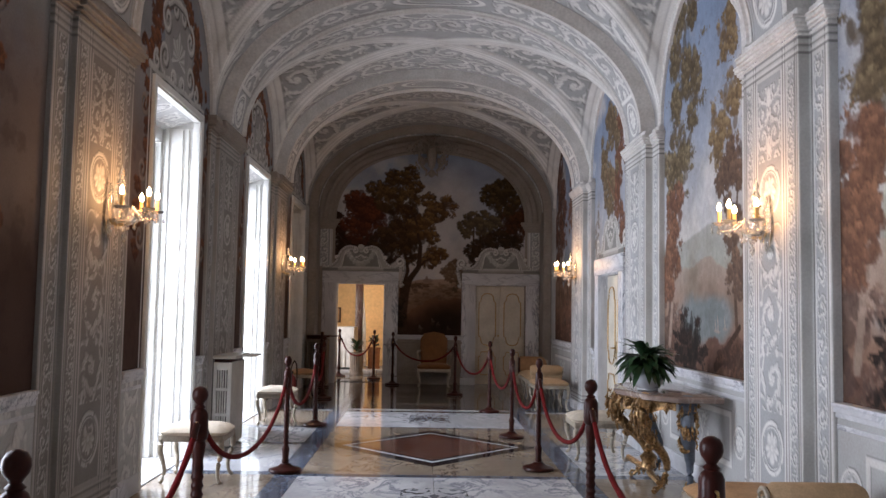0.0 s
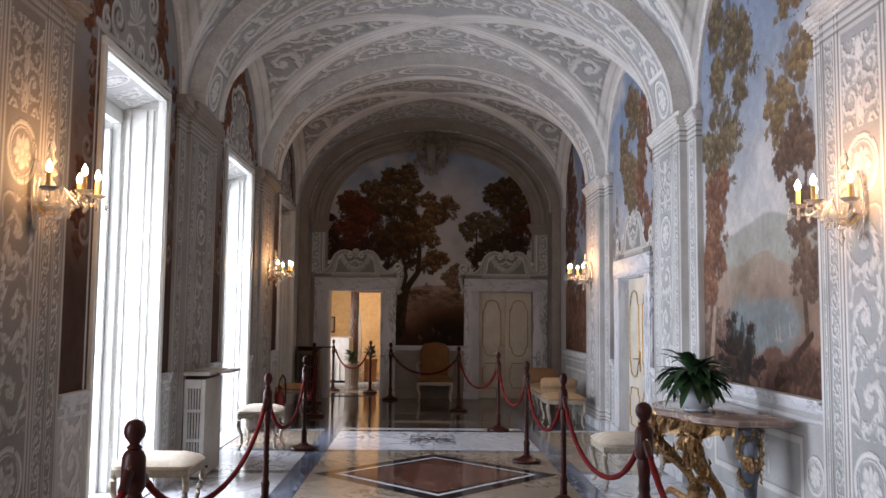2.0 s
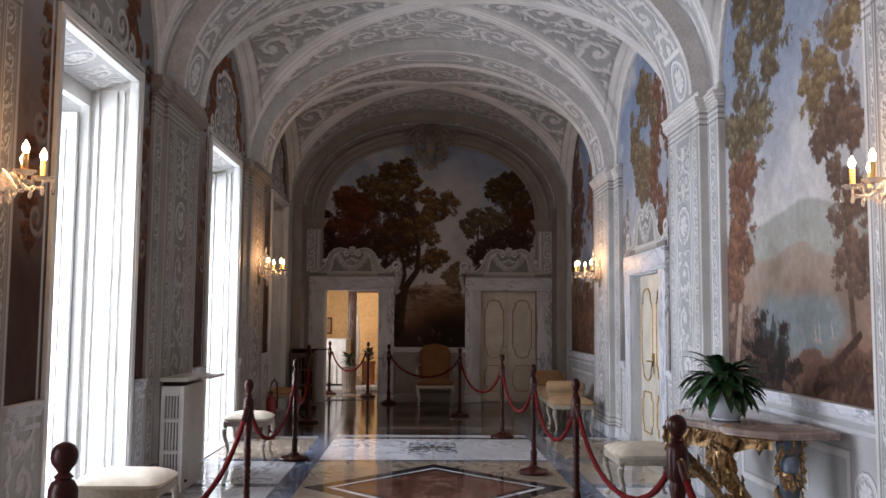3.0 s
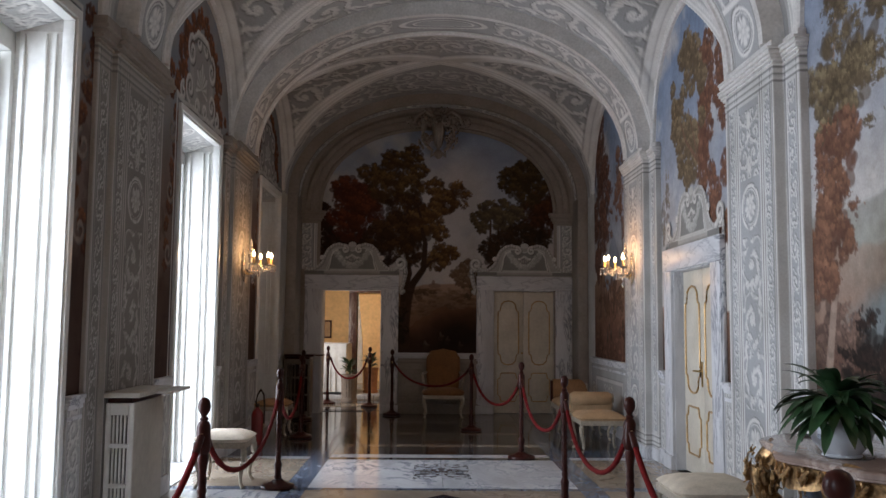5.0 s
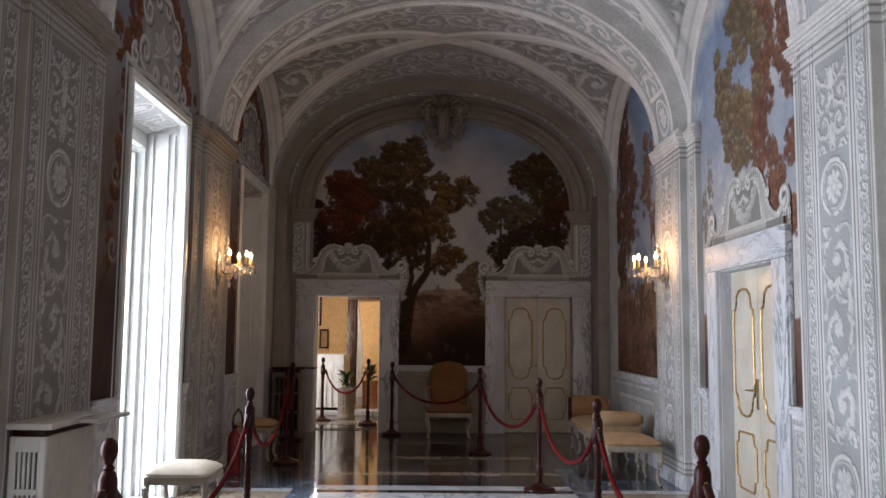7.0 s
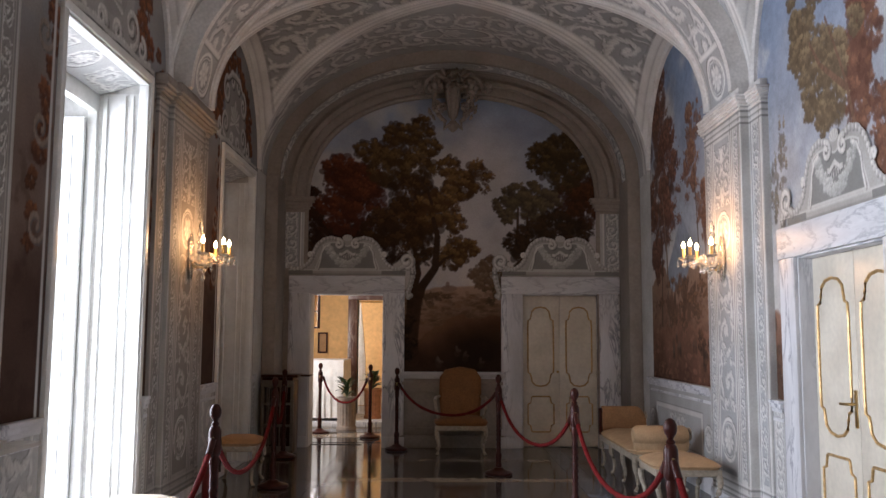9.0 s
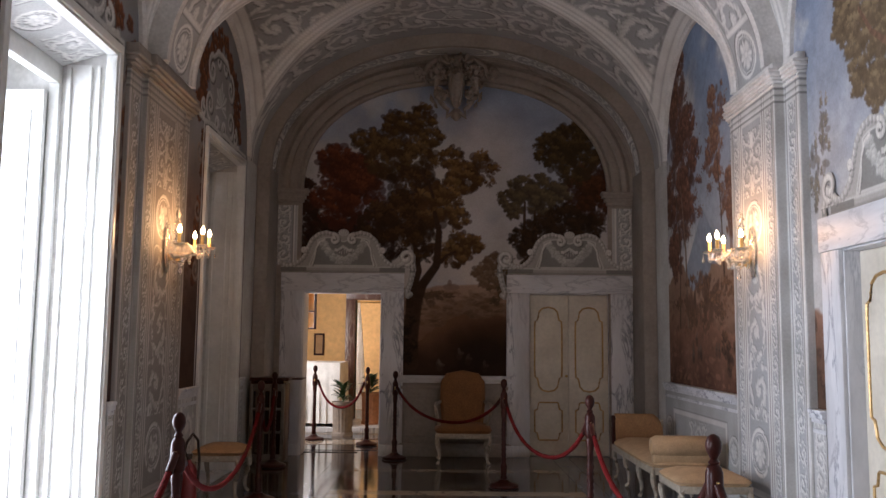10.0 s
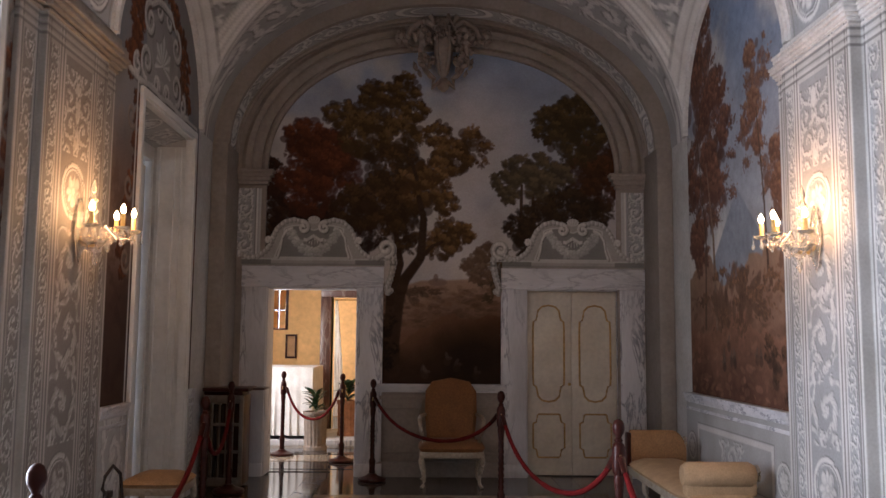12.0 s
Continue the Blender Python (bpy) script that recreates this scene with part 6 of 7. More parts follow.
# ---- seats ----
def cushion(bm, w, d, z0, z1, n=18, crown=0.035, r=0.06):
    """A stuffed seat: a rounded slab whose top swells."""
    rings = []
    for z, inset in ((z0, 0.012), (z0 + 0.02, 0.0), ((z0 + z1) / 2, -0.008), (z1 - 0.02, 0.0), (z1, 0.03), (z1 + crown * 0.7, 0.10), (z1 + crown, 0.2)):
        ring = []
        a, b = w / 2 - inset, d / 2 - inset
        for i in range(48):
            t = 2 * math.pi * i / 48
            c, s = math.cos(t), math.sin(t)
            e = 0.28
            ring.append(bm.verts.new((a * math.copysign(abs(c) ** e, c), b * math.copysign(abs(s) ** e, s), z)))
        rings.append(ring)
    for p, q in zip(rings, rings[1:]):
        for i in range(48):
            bm.faces.new((p[i], p[(i + 1) % 48], q[(i + 1) % 48], q[i]))
    bm.faces.new(rings[0][::-1])
    bm.faces.new(rings[-1])
    return bm


def cabriole(bm, x, y, h, sx, sy, thick=0.026):
    pts, rad = [], []
    for i in range(13):
        s = i / 12
        o = 0.017 * math.sin(s * math.pi * 2.0) * (1 if s < 0.5 else 0.9)
        pts.append((x + sx * (o + 0.012 * (s > 0.93)), y + sy * (o + 0.012 * (s > 0.93)), h * (1 - s)))
        rad.append(thick * (1.15 - 0.62 * s + (0.22 if s > 0.93 else 0)))
    return tube(bm, pts, rad, 8)


def apron(bm, w, d, z, h):
    for s in (-1, 1):
        box(bm, -w / 2, w / 2, *sorted((s * (d / 2 - 0.03), s * d / 2)), z - h, z, 0.006)
        box(bm, *sorted((s * (w / 2 - 0.03), s * w / 2)), -d / 2 + 0.03, d / 2 - 0.03, z - h, z, 0.006)
        lathe(bm, [(0.002, -0.005), (0.03, 0.0), (0.034, 0.012), (0.02, 0.02)], (0, s * (d / 2 + 0.002), z - h / 2), 10, 0.3)
    return bm


def stool(at, w, d, h, cloth, label, rz=0.0, group="upholstered stools"):
    s = thing("stool", at, label, "stool", group, rz)
    part("seat", cushion(bmesh.new(), w, d, h - 0.085, h - 0.03), cloth, s)
    part("apron", apron(bmesh.new(), w - 0.02, d - 0.02, h - 0.083, 0.055), GREY_WOOD, s, "carved painted wooden rail")
    for sx in (-1, 1):
        for sy in (-1, 1):
            part("leg", cabriole(bmesh.new(), sx * (w / 2 - 0.04), sy * (d / 2 - 0.04), h - 0.10, sx, sy), GREY_WOOD, s)
    return s


stool((-1.9, 7.62, 0.005), 0.56, 0.5, 0.48, SILK, "cream upholstered stool with curved grey wooden legs")
stool((-1.82, 11.25, 0.005), 0.48, 0.5, 0.48, SILK, "cream upholstered stool with curved legs below a window")
stool((-2.0, 14.75, 0.005), 0.45, 0.5, 0.46, GOLD_SILK, "gold upholstered stool by the shuttered window")
stool((1.87, 9.05, 0.005), 0.56, 0.6, 0.46, SILK, "cream upholstered stool beside the console")
stool((2.0, 5.15, 0.005), 0.62, 0.7, 0.46, GOLD_SILK, "gold upholstered stool by the pilaster")
stool((2.02, 13.42, 0.005), 0.56, 0.62, 0.46, TAN_SILK, "pale gold stool in front of the settee")


OLD_GOLD = plain("dull_old_gold_upholstery", (0.29, 0.155, 0.065), 0.75, 0, 70, 0.2, 0.2)


def settee(at, length, depth, label, rz, roll=True):
    """A long seat with a raised end and a rolled arm; local x runs along it."""
    s = thing("settee", at, label, "settee", "", rz)
    h = 0.43
    bm = cushion(bmesh.new(), length, depth, h - 0.09, h - 0.03)
    part("seat", bm, TAN_SILK, s)
    part("apron", apron(bmesh.new(), length - 0.02, depth - 0.02, h - 0.088, 0.06), GREY_WOOD, s, "carved painted wooden rail")
    for i in range(4):
        for sy in (-1, 1):
            x = (-0.5 + i / 3) * (length - 0.1)
            part("leg", cabriole(bmesh.new(), x, sy * (depth / 2 - 0.045), h - 0.10, (-1 if i < 2 else 1) * 0.7, sy), GREY_WOOD, s)
    # raised curved end
    bm = bmesh.new()
    rows = []
    for i in range(13):
        t = i / 12
        y = -depth / 2 + 0.03 + (depth - 0.06) * t
        top = h + 0.24 - 0.10 * max(0.0, 1 - t / 0.22) ** 2
        ring = []
        for j in range(12):
            a = 2 * math.pi * j / 12
            ring.append((0.055 * math.cos(a), y, h - 0.05 + (top - h + 0.05) * (0.5 + 0.5 * math.sin(a))))
        rows.append([bm.verts.new((length / 2 - 0.06 + q[0], q[1], q[2])) for q in ring])
    for p, q in zip(rows, rows[1:]):
        for j in range(12):
            bm.faces.new((p[j], p[(j + 1) % 12], q[(j + 1) % 12], q[j]))
    bm.faces.new(rows[0][::-1])
    bm.faces.new(rows[-1])
    part("backrest", bm, OLD_GOLD, s, "dull gold upholstered raised end")
    part("back_post", box(bmesh.new(), length / 2 - 0.11, length / 2 - 0.01, depth / 2 - 0.035, depth / 2 + 0.005, h - 0.08, h + 0.22, 0.012), DARK_WOOD, s, "dark wooden edge of the raised end")
    part("carved_ear", tube(bmesh.new(), [(length / 2 - 0.06 + a, -depth / 2 + 0.03, h + 0.13 + e) for a, e in curl(0, 0, 0.045, 0.012, 1.2, 1.3, 14)], 0.014, 6), GREY_WOOD, s, "carved scroll at the corner")
    if roll:
        x = -length / 2 + 0.07
        part("rolled_arm", tube(bmesh.new(), [(x, -depth / 2 + 0.02, h + 0.09), (x, -depth / 2 + 0.06, h + 0.09), (x, depth / 2 - 0.06, h + 0.09), (x, depth / 2 - 0.02, h + 0.09)], [0.07, 0.094, 0.094, 0.07], 16), TAN_SILK, s, "tan rolled arm")
        part("arm_front", box(bmesh.new(), x - 0.06, x + 0.05, -depth / 2 + 0.012, depth / 2 - 0.03, h - 0.06, h + 0.09, 0.03), TAN_SILK, s, "tan upholstered arm panel")
        part("arm_scroll", tube(bmesh.new(), [(x + 0.088 * math.cos(a) * (1 - k / 26), -depth / 2 + 0.0, h + 0.09 + 0.088 * math.sin(a) * (1 - k / 26)) for k, a in ((k, -1.57 + 0.42 * k) for k in range(22))], 0.013, 6), GREY_WOOD, s, "carved scroll end")
    return s


settee((2.1, 15.15, 0.005), 1.75, 0.56, "gold settee with a raised end and rolled arm by the wall", 90)
settee((2.14, 3.9, 0.005), 1.5, 0.56, "gold settee with a rolled arm against the wall", -90)


def armchair(at):
    s = thing("armchair", at, "tall-backed gold upholstered chair against the marble dado", "chair")
    w, d, h = 0.66, 0.58, 0.44
    part("seat", cushion(bmesh.new(), w, d, h - 0.09, h - 0.02), DARK_GOLD, s)
    part("apron", apron(bmesh.new(), w - 0.02, d - 0.02, h - 0.09, 0.06), GREY_WOOD, s)
    for sx in (-1, 1):
        for sy in (-1, 1):
            part("leg", cabriole(bmesh.new(), sx * (w / 2 - 0.04), sy * (d / 2 - 0.04), h - 0.1, sx, sy), GREY_WOOD, s)
        part("arm", tube(bmesh.new(), [(sx * (w / 2 - 0.06), d / 2 - 0.06, h + 0.24), (sx * (w / 2 - 0.01), 0.1, h + 0.23), (sx * (w / 2), -0.1, h + 0.21), (sx * (w / 2 - 0.02), -0.12, h + 0.1), (sx * (w / 2 - 0.05), -0.08, h - 0.02)], 0.02, 8), GREY_WOOD, s)
    bm = bmesh.new()
    pts = [(-0.25, h - 0.02), (-0.275, h + 0.25), (-0.27, h + 0.48), (-0.20, h + 0.58), (0, h + 0.62), (0.20, h + 0.58), (0.27, h + 0.48), (0.275, h + 0.25), (0.25, h - 0.02)]
    def plate(scale, y):
        return [bm.verts.new((x * scale, y + 0.12 * (z - h), h - 0.02 + (z - h + 0.02) * (scale * 0.5 + 0.5))) for x, z in pts]
    rings = [plate(1.0, d / 2 - 0.03), plate(1.0, d / 2 - 0.09), plate(0.86, d / 2 - 0.125)]
    for p, q in zip(rings, rings[1:]):
        for i in range(len(pts)):
            bm.faces.new((p[i], p[(i + 1) % len(pts)], q[(i + 1) % len(pts)], q[i]))
    bm.faces.new(rings[0][::-1])
    bm.faces.new(rings[-1])
    part("backrest", bm, DARK_GOLD, s)
    return s


armchair((0.27, 17.08, 0.005))


# ---- the gilt console and its plant ----
TOPSTONE = marble("brown_grey_marble_top", (0.30, 0.22, 0.18), (0.55, 0.48, 0.42), 3.2, 0.14, 0.05)
# blue-grey for the shaded side legs' colour and the pot's painted flowers
BLUE_SHADE_AND_PAINT = plain("blue_grey_shade_and_paint", (0.10, 0.12, 0.15), 0.45, 0, 30, 0.25)


def console(at):
    """A rococo table: bowed marble top, carved gilt apron and four scrolled legs. Local -x faces the hall."""
    c = thing("console_table", at, "carved gilt console table with a brown marble top", "console table")
    h, W, D = 0.83, 0.76, 0.68
    def bow(s, grow=0.0):
        y = (W + grow) * s
        x = -(D + grow) * (1 - 0.42 * abs(s) ** 2.2) - 0.03 * math.cos(s * 9)
        return x, y
    bm = bmesh.new()
    edge = [bow(-1 + 2 * i / 40) for i in range(41)] + [(0.0, W), (0.0, -W)]
    rings = []
    for z, g in ((h - 0.05, 0.975), (h - 0.044, 0.99), (h - 0.034, 0.99), (h - 0.03, 1.0), (h - 0.01, 1.01), (h - 0.003, 1.0), (h, 0.985)):
        rings.append([bm.verts.new((x * g, y * g, z)) for x, y in edge])
    for p, q in zip(rings, rings[1:]):
        for i in range(len(edge)):
            bm.faces.new((p[i], p[(i + 1) % len(edge)], q[(i + 1) % len(edge)], q[i]))
    bm.faces.new(rings[0][::-1])
    bm.faces.new(rings[-1])
    part("marble_top", bm, TOPSTONE, c, "brown polished marble top")
    bm = bmesh.new()
    path = []
    for i in range(41):
        x, y = bow(-1 + 2 * i / 40)
        path.append((x * 0.93, y * 0.95))
    for (x0, y0), (x1, y1) in zip(path, path[1:]):
        tube(bm, [(x0, y0, h - 0.045), (x1, y1, h - 0.045)], 0.016, 6)
    part("gilt_rim", bm, GILT, c)
    r = random.Random(11)
    bm = bmesh.new()                                     # the curved frieze under the top
    n = 60
    rings = []
    for i in range(n + 1):
        s = -0.96 + 1.92 * i / n
        x, y = bow(s)
        drop = 0.075 + 0.05 * abs(math.sin(s * 7.0)) ** 2 + 0.07 * math.exp(-(s / 0.14) ** 2)
        rings.append([bm.verts.new((x * g, y * g, z)) for g, z in ((0.93, h - 0.035), (0.915, h - 0.035 - drop * 0.5), (0.925, h - 0.035 - drop), (0.89, h - 0.035 - drop), (0.88, h - 0.035))])
    for p, q in zip(rings, rings[1:]):
        for k in range(5):
            bm.faces.new((p[k], p[(k + 1) % 5], q[(k + 1) % 5], q[k]))
    part("frieze", bm, GILT, c, "gilded curved frieze")
    for i in range(11):                                  # carved scrolls and leaves on it
        s = -0.9 + 1.8 * i / 10
        x, y = bow(s)
        x, y = x * 0.93, y * 0.93
        bm = bmesh.new()
        z = h - 0.085
        tube(bm, [(x - 0.012, y + b, z + e) for b, e in curl(0, 0, 0.045, 0.01, r.uniform(0, 6.3), 1.3, 16)], 0.009, 6)
        tube(bm, [(x - 0.005, y - 0.05, z + 0.02), (x - 0.022, y - 0.015, z - 0.03), (x - 0.012, y + 0.01, z - 0.065 - 0.03 * (i % 2))], [0.008, 0.017, 0.004], 6)
        tube(bm, [(x - 0.005, y + 0.05, z + 0.02), (x - 0.022, y + 0.02, z - 0.03), (x - 0.012, y + 0.004, z - 0.06)], [0.008, 0.015, 0.004], 6)
        part("carved_scroll", bm, GILT, c, "gilded scroll carving")
    for s, gx in ((-0.62, 0.8), (0.62, 0.8), (-0.88, 0.5), (0.88, 0.5)):
        x, y = bow(s)
        x, y = x * gx, y * 0.86
        sy = math.copysign(1, s)
        pts, rad = [], []
        for i in range(25):
            t = i / 24
            o = 0.13 * math.sin(math.pi * (t * 1.85 + 0.1)) - 0.02 * t
            pts.append((x - o * (1.0 if gx > 0.6 else 0.35), y + sy * o * (0.55 if gx > 0.6 else 0.9), (h - 0.05) * (1 - t) + 0.022))
            rad.append(0.058 * (1 - t) ** 0.8 + 0.017 + 0.008 * math.exp(-((t - 0.45) / 0.05) ** 2))
        # side legs: blue-grey colour stands in for shadow and reflection on gilding
        leg = part("leg", tube(bmesh.new(), pts, rad, 10, 0.8), GILT if gx > 0.6 else BLUE_SHADE_AND_PAINT, c, "gilded scrolled leg" if gx > 0.6 else "gilded scrolled leg, coloured blue-grey for its shade")
        px, py, pz = pts[-1]
        part("foot_scroll", tube(bmesh.new(), [(px - 0.01 - a, py + sy * a * 0.5, pz - 0.008 + e) for a, e in curl(0.0, 0.014, 0.03, 0.008, -1.57, 1.2, 14)], 0.012, 6), GILT, leg)
        for k, size in ((2, 0.6), (4, 1.2), (7, 1.2), (10, 0.9), (22, 0.6)):      # gilt foliage down the leg
            px, py, pz = pts[k]
            for j in range(11):
                bm = bmesh.new()
                a = r.uniform(0, 6.28)
                pz = pts[k][2] + r.uniform(-0.045, 0.045)
                q = rad[k] + 0.004
                ca, sa = math.cos(a), math.sin(a)
                tube(bm, [(px - q * ca, py + q * sa + r.uniform(-0.02, 0.02), pz + 0.04 * size), (px - (q + 0.014) * ca, py + (q + 0.014) * sa, pz), (px - (q + 0.004) * ca, py + (q + 0.004) * sa, pz - 0.03 * size * r.uniform(0.4, 1.3)), (px - (q + 0.022) * ca, py + (q + 0.022) * sa + r.uniform(-0.03, 0.03), pz - 0.04 * size)], [0.004, r.uniform(0.008, 0.016) * size, 0.009, 0.003], 6)
                part("gilt_leaf", bm, GILT, leg)
        px, py, pz = pts[12]
        bm = bmesh.new()
        tube(bm, [(px - 0.02 - a, py + sy * 0.02, pz + e) for a, e in curl(0.02, 0.0, 0.05, 0.012, 1.2, 1.4, 18)], [0.012 + 0.008 * math.sin(0.17 * i) for i in range(19)], 7)
        part("knee_scroll", bm, GILT, leg, "gilded scroll")
        k = 7
        px, py, pz = pts[k]
        for j in range(5):
            bm = bmesh.new()
            a = -1.2 + 0.6 * j
            tube(bm, [(px - 0.03, py, pz + 0.06), (px - 0.045 * math.cos(a), py + 0.045 * math.sin(a), pz), (px - 0.03 * math.cos(a), py + 0.035 * math.sin(a), pz - 0.09)], [0.01, 0.018, 0.004], 6)
            part("gilt_leaf", bm, GILT, leg)
    bm = bmesh.new()
    for s in (-0.80, 0.80):
        x, y = bow(s)
        tube(bm, [(x * 0.86 - 0.02, y * 0.9, 0.12), (x * 0.95, y * 0.6, 0.17), (-D * 0.62, y * 0.25, 0.13), (-D * 0.6, 0, 0.17)], [0.022, 0.028, 0.026, 0.03], 8)
    part("stretcher", bm, GILT, c, "gilded scrolled stretcher")
    bm = lathe(bmesh.new(), [(0.03, 0.12), (0.07, 0.15), (0.06, 0.2), (0.08, 0.24), (0.03, 0.29), (0.045, 0.31), (0.0, 0.34)], (-D * 0.6, 0, 0), 12)
    part("finial", bm, GILT, c, "gilded carved finial")
    return c


console((2.46, 7.62, 0.005))
CHINA = plain("white_blue_porcelain", (0.47, 0.5, 0.53), 0.15, 0, 8, 0.12, 0.02)
pot = thing("flower_pot", (2.0, 7.45, 0.836), "white porcelain cachepot standing on the console", "plant pot")
part("body", lathe(bmesh.new(), [(0.08, 0), (0.092, 0.008), (0.085, 0.02), (0.13, 0.07), (0.15, 0.13), (0.146, 0.175), (0.13, 0.20), (0.138, 0.215), (0.13, 0.216), (0.118, 0.195)], n=28), CHINA, pot)
part("soil", lathe(bmesh.new(), [(0.12, 0.185), (0.06, 0.195), (0.0, 0.2)], n=16), SOIL, pot)
for a in (0.6, 2.4, 3.6, 5.2):
    part("painted_flower", lathe(bmesh.new(), [(0.022, -0.002), (0.018, 0.003), (0.0, 0.005)], n=8), BLUE_SHADE_AND_PAINT, pot).matrix_basis = pose(0.142 * math.cos(a), 0.142 * math.sin(a), 0.11, 0, 80, math.degrees(a))
plant = leafy_plant((1.98, 7.45, 1.035), 0.14, 0.84, 130, "bushy dark green plant with long arching leaves", 21, 0.36, 0.06, 1.55, -0.1)


# ---- radiator covers ----
GREIGE = plain("grey_beige_painted_wood", (0.46, 0.43, 0.37), 0.5, 0, 20, 0.08)
PALE = plain("pale_painted_metal", (0.62, 0.61, 0.57), 0.45, 0, 20, 0.06)


def radiator_cover(at, label, w, d, paint, face):
    """A box with a slotted end that faces -y, a plain side and a shelf."""
    r = thing("radiator_cover", at, label, "radiator cover")
    h = 0.90
    bm = bmesh.new()
    box(bm, w - 0.025, w, 0.02, d, 0.02, h, 0.004)
    box(bm, 0.0, 0.022, 0.02, d, 0.02, h, 0.004)
    box(bm, 0.022, w - 0.025, d - 0.025, d, 0.02, h, 0.004)
    part("body", bm, paint, r)
    bm = bmesh.new()
    n = 5
    box(bm, 0.0, 0.03, 0, 0.02, 0.02, h, 0.003)
    box(bm, w - 0.035, w, 0, 0.02, 0.02, h, 0.003)
    for z0, z1 in ((0.02, 0.10), (0.335, 0.365), (0.60, 0.63), (0.82, h)):
        box(bm, 0.03, w - 0.035, 0, 0.02, z0, z1, 0.002)
    part("front_frame", bm, face, r)
    for i in range(n + 1):
        x = 0.03 + (w - 0.065) * i / n
        part("slat", box(bmesh.new(), x - 0.007, x + 0.007, 0.002, 0.018, 0.10, 0.82, 0.002), face, r)
    part("shelf", box(bmesh.new(), -0.0, w + 0.05, -0.05, d + 0.03, 0.94, 0.975, 0.006), paint, r, "flat wooden shelf")
    part("shelf_support", box(bmesh.new(), 0.0, w - 0.02, 0.03, d, h, 0.94, 0.003), DARK_WOOD, r)
    part("flap", box(bmesh.new(), w + 0.055, w + 0.17, d * 0.4, d + 0.1, 0.945, 0.965, 0.004), paint, r, "folding side flap")
    rad = thing("radiator", (at[0] + 0.05, at[1] + 0.06, at[2]), "dark cast-iron radiator inside its cover", "radiator")
    for i in range(3):
        part("column", tube(bmesh.new(), [(0.03 + i * 0.045, 0.04, 0.03), (0.03 + i * 0.045, 0.04, 0.8)], 0.016, 8), SOIL, rad)
    part("header", tube(bmesh.new(), [(0.0, 0.04, 0.1), (0.16, 0.04, 0.1)], 0.012, 8), SOIL, rad)
    return r


radiator_cover((-2.17, 9.22, 0.003), "grey-beige radiator cover with a slotted end and shelf", 0.19, 0.66, GREIGE, PALE)
radiator_cover((-2.2, 16.75, 0.003), "dark wooden radiator cover with a shelf in the corner", 0.40, 0.35, DARK_WOOD, plain("dull_brown_metal", (0.13, 0.11, 0.09), 0.5))


# ---- fire extinguisher ----
ex = thing("fire_extinguisher", (-2.02, 13.75, 0.005), "red fire extinguisher with a black hose on the floor", "extinguisher")
part("cylinder", lathe(bmesh.new(), [(0.068, 0), (0.07, 0.02), (0.07, 0.36), (0.055, 0.40), (0.025, 0.43), (0.02, 0.45)], n=20), plain("red_enamel", (0.2, 0.012, 0.012), 0.35, 0, 20, 0.1), ex)
part("valve", box(bmesh.new(), -0.02, 0.02, -0.05, 0.03, 0.45, 0.49, 0.005), SOIL, ex)
part("hose", tube(bmesh.new(), [(0, -0.04, 0.47), (0.0, -0.11, 0.52), (0.02, -0.13, 0.60), (0.05, -0.08, 0.66), (0.07, 0.0, 0.60), (0.08, 0.02, 0.45), (0.08, 0.0, 0.25)], 0.011, 8), SOIL, ex)


# ---- wall lights ----
def glass(name, tint=(0.95, 0.93, 0.88)):
    m, nt, b = nodes(name, 0.04)
    b.inputs["Base Color"].default_value = (*tint, 1)
    b.inputs["Transmission Weight"].default_value = 0.85
    b.inputs["IOR"].default_value = 1.5
    return m


CRYSTAL = glass("crystal")
IVORY = plain("ivory_candle_sleeve", (0.62, 0.40, 0.14), 0.5, 0, 20, 0.1)
BULB, bnt, bb = nodes("glowing_bulb", 0.4)
bb.inputs["Emission Color"].default_value = (1.0, 0.72, 0.36, 1)
bb.inputs["Emission Strength"].default_value = 60.0


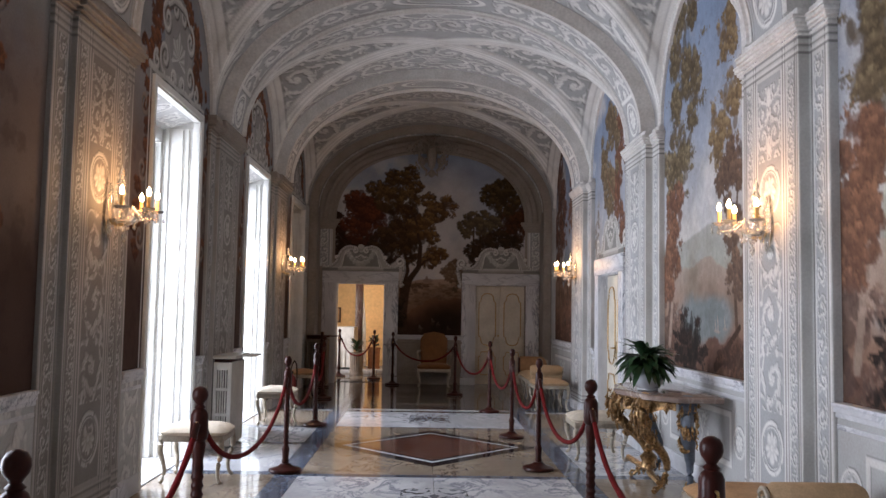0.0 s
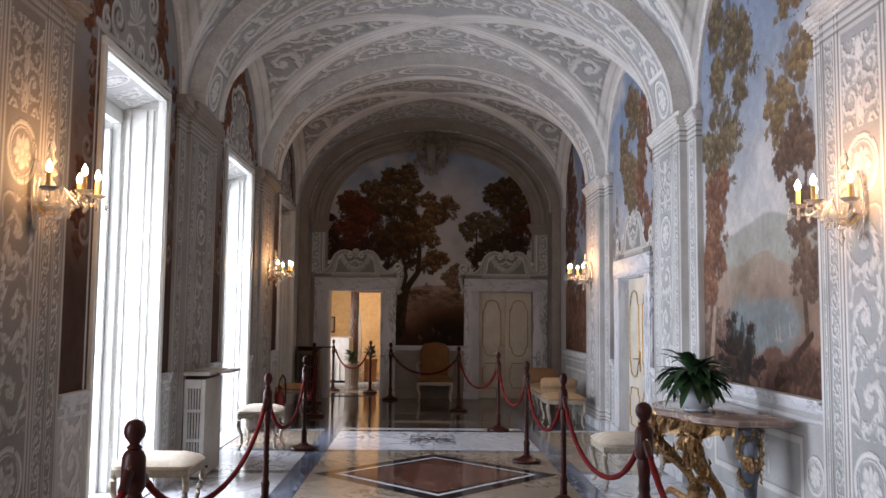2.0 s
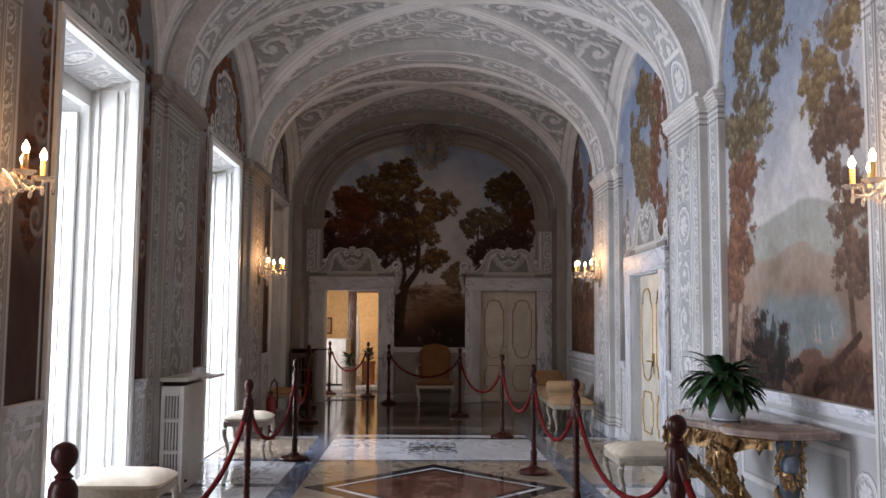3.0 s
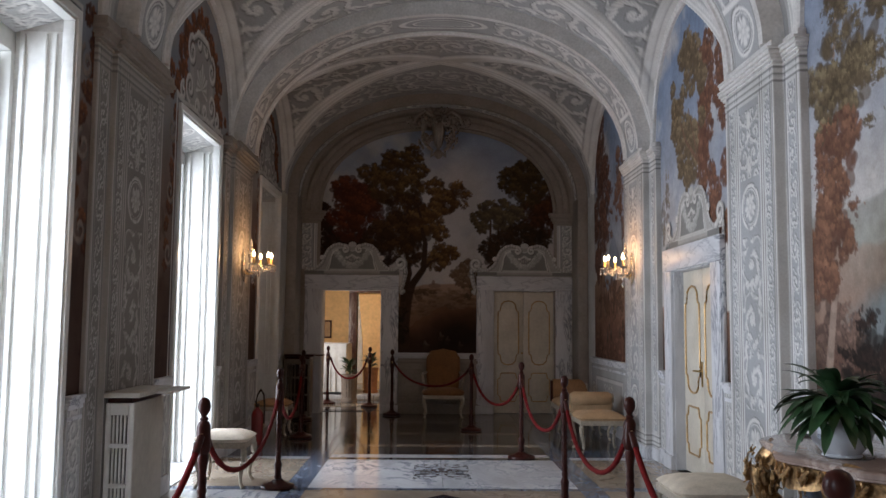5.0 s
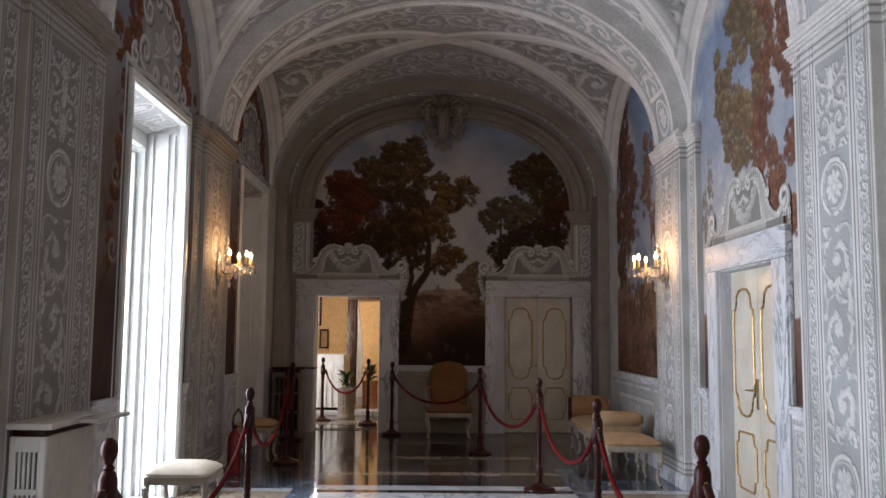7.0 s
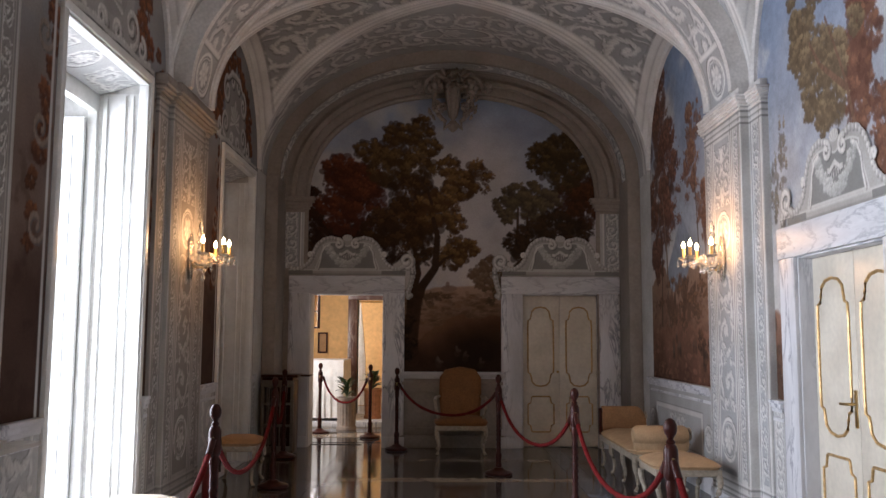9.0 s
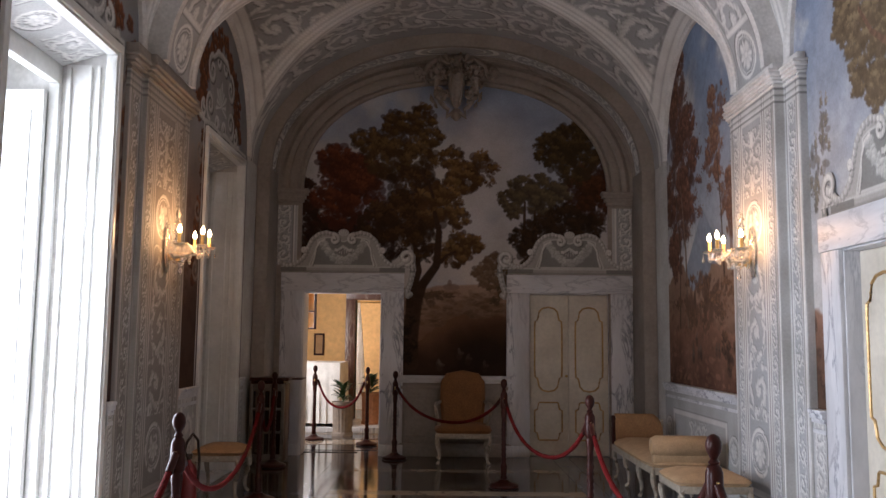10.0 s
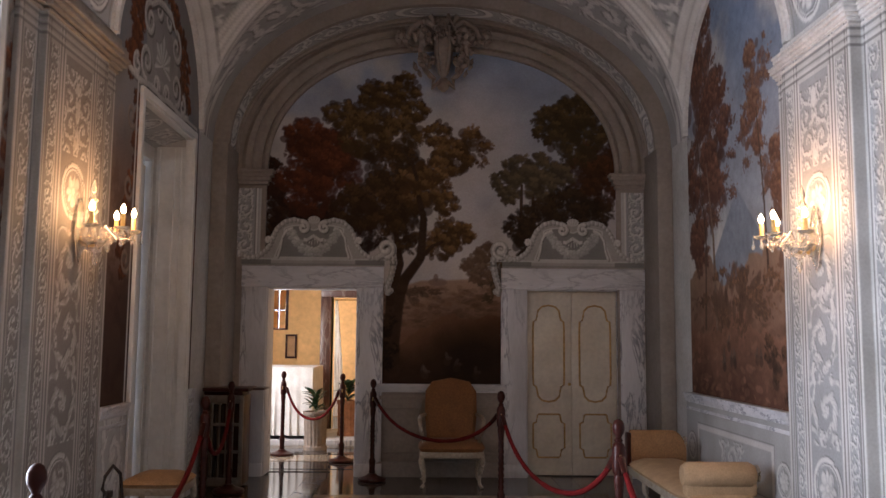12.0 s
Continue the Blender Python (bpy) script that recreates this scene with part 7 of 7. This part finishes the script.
def sconce(at, rz):
    """A crystal wall light with candle bulbs; local -y points into the room."""
    s = thing("wall_sconce", at, "lit crystal wall sconce with candle bulbs and glass drops", "wall lamp", "crystal wall sconces", rz)
    part("backplate", lathe(bmesh.new(), [(0.0, -0.2), (0.03, -0.17), (0.055, -0.09), (0.075, 0.0), (0.06, 0.09), (0.04, 0.16), (0.02, 0.2), (0.0, 0.21)], (0, -0.02, 0), 14, 0.25), CRYSTAL, s)
    part("bowl", lathe(bmesh.new(), [(0.0, -0.14), (0.02, -0.125), (0.025, -0.10), (0.06, -0.075), (0.085, -0.04), (0.075, -0.035), (0.05, -0.06)], (0, -0.12, 0), 16), CRYSTAL, s)
    part("spire", lathe(bmesh.new(), [(0.03, -0.04), (0.018, 0.02), (0.035, 0.06), (0.014, 0.1), (0.04, 0.13), (0.012, 0.17), (0.034, 0.2), (0.01, 0.24), (0.022, 0.27), (0.0, 0.34)], (0, -0.09, 0), 12), CRYSTAL, s)
    part("bracket", tube(bmesh.new(), [(0, 0.0, -0.05), (0, -0.06, -0.09), (0, -0.12, -0.07)], 0.012, 8), BRASS, s)
    for i, a in enumerate((-1.25, -0.42, 0.42, 1.25)):
        dx, dy = math.sin(a), -math.cos(a)
        ln = 0.235 if abs(a) < 1 else 0.215
        arm = part("arm", tube(bmesh.new(), [(0.03 * dx, -0.12 + 0.03 * dy, -0.05), (0.4 * ln * dx, -0.1 + 0.4 * ln * dy, 0.03), (0.7 * ln * dx, -0.1 + 0.7 * ln * dy, -0.04), (ln * dx, -0.1 + ln * dy, -0.03), (ln * dx, -0.1 + ln * dy, 0.01)], [0.012, 0.011, 0.011, 0.011, 0.012], 8), CRYSTAL, s)
        px, py = ln * dx, -0.1 + ln * dy
        part("drip_dish", lathe(bmesh.new(), [(0.012, 0.0), (0.03, 0.002), (0.05, 0.016), (0.053, 0.022), (0.03, 0.012), (0.012, 0.01)], (px, py, 0), 16), CRYSTAL, arm)
        part("candle_sleeve", lathe(bmesh.new(), [(0.013, 0.01), (0.0135, 0.10), (0.011, 0.104)], (px, py, 0), 10), IVORY, arm, "ivory candle sleeve")
        part("bulb", lathe(bmesh.new(), [(0.008, 0.104), (0.015, 0.118), (0.017, 0.131), (0.011, 0.148), (0.0, 0.168)], (px, py, 0), 12), BULB, arm, "glowing candle bulb")
        for j in range(4):
            b = 2 * math.pi * j / 4 + a
            qx, qy = px + 0.05 * math.cos(b), py + 0.05 * math.sin(b)
            part("glass_drop", lathe(bmesh.new(), [(0.0, 0.012), (0.002, 0.0), (0.006, -0.012), (0.003, -0.022), (0.011, -0.048), (0.006, -0.062), (0.0, -0.066)], (qx, qy, 0), 6), CRYSTAL, arm)
    for j in range(7):
        b = 2 * math.pi * j / 7
        part("glass_drop", lathe(bmesh.new(), [(0.0, 0.02), (0.002, 0.0), (0.012, -0.04), (0.006, -0.06), (0.0, -0.065)], (0.075 * math.cos(b), -0.12 + 0.075 * math.sin(b), -0.06), 6), CRYSTAL, s)
    part("pendant", lathe(bmesh.new(), [(0.0, -0.13), (0.012, -0.15), (0.02, -0.18), (0.0, -0.22)], (0, -0.12, 0), 8), CRYSTAL, s)
    return s


s0 = sconce((XR - 0.145, 5.85, 2.12), -90)
copy_thing(s0, pose(XR - 0.145, 13.35, 2.12, 0, 0, -90))
copy_thing(s0, pose(XL + 0.075, 6.0, 2.14, 0, 0, 90))
copy_thing(s0, pose(XL + 0.075, 13.42, 2.12, 0, 0, 90))
for side, y in ((1, 5.85), (1, 13.35), (-1, 6.0), (-1, 13.42)):
    x = XR - 0.42 if side > 0 else XL + 0.36
    lamp("sconce_light", "POINT", pose(x, y, 2.27), 15.5, (1.0, 0.50, 0.19), r=0.12)
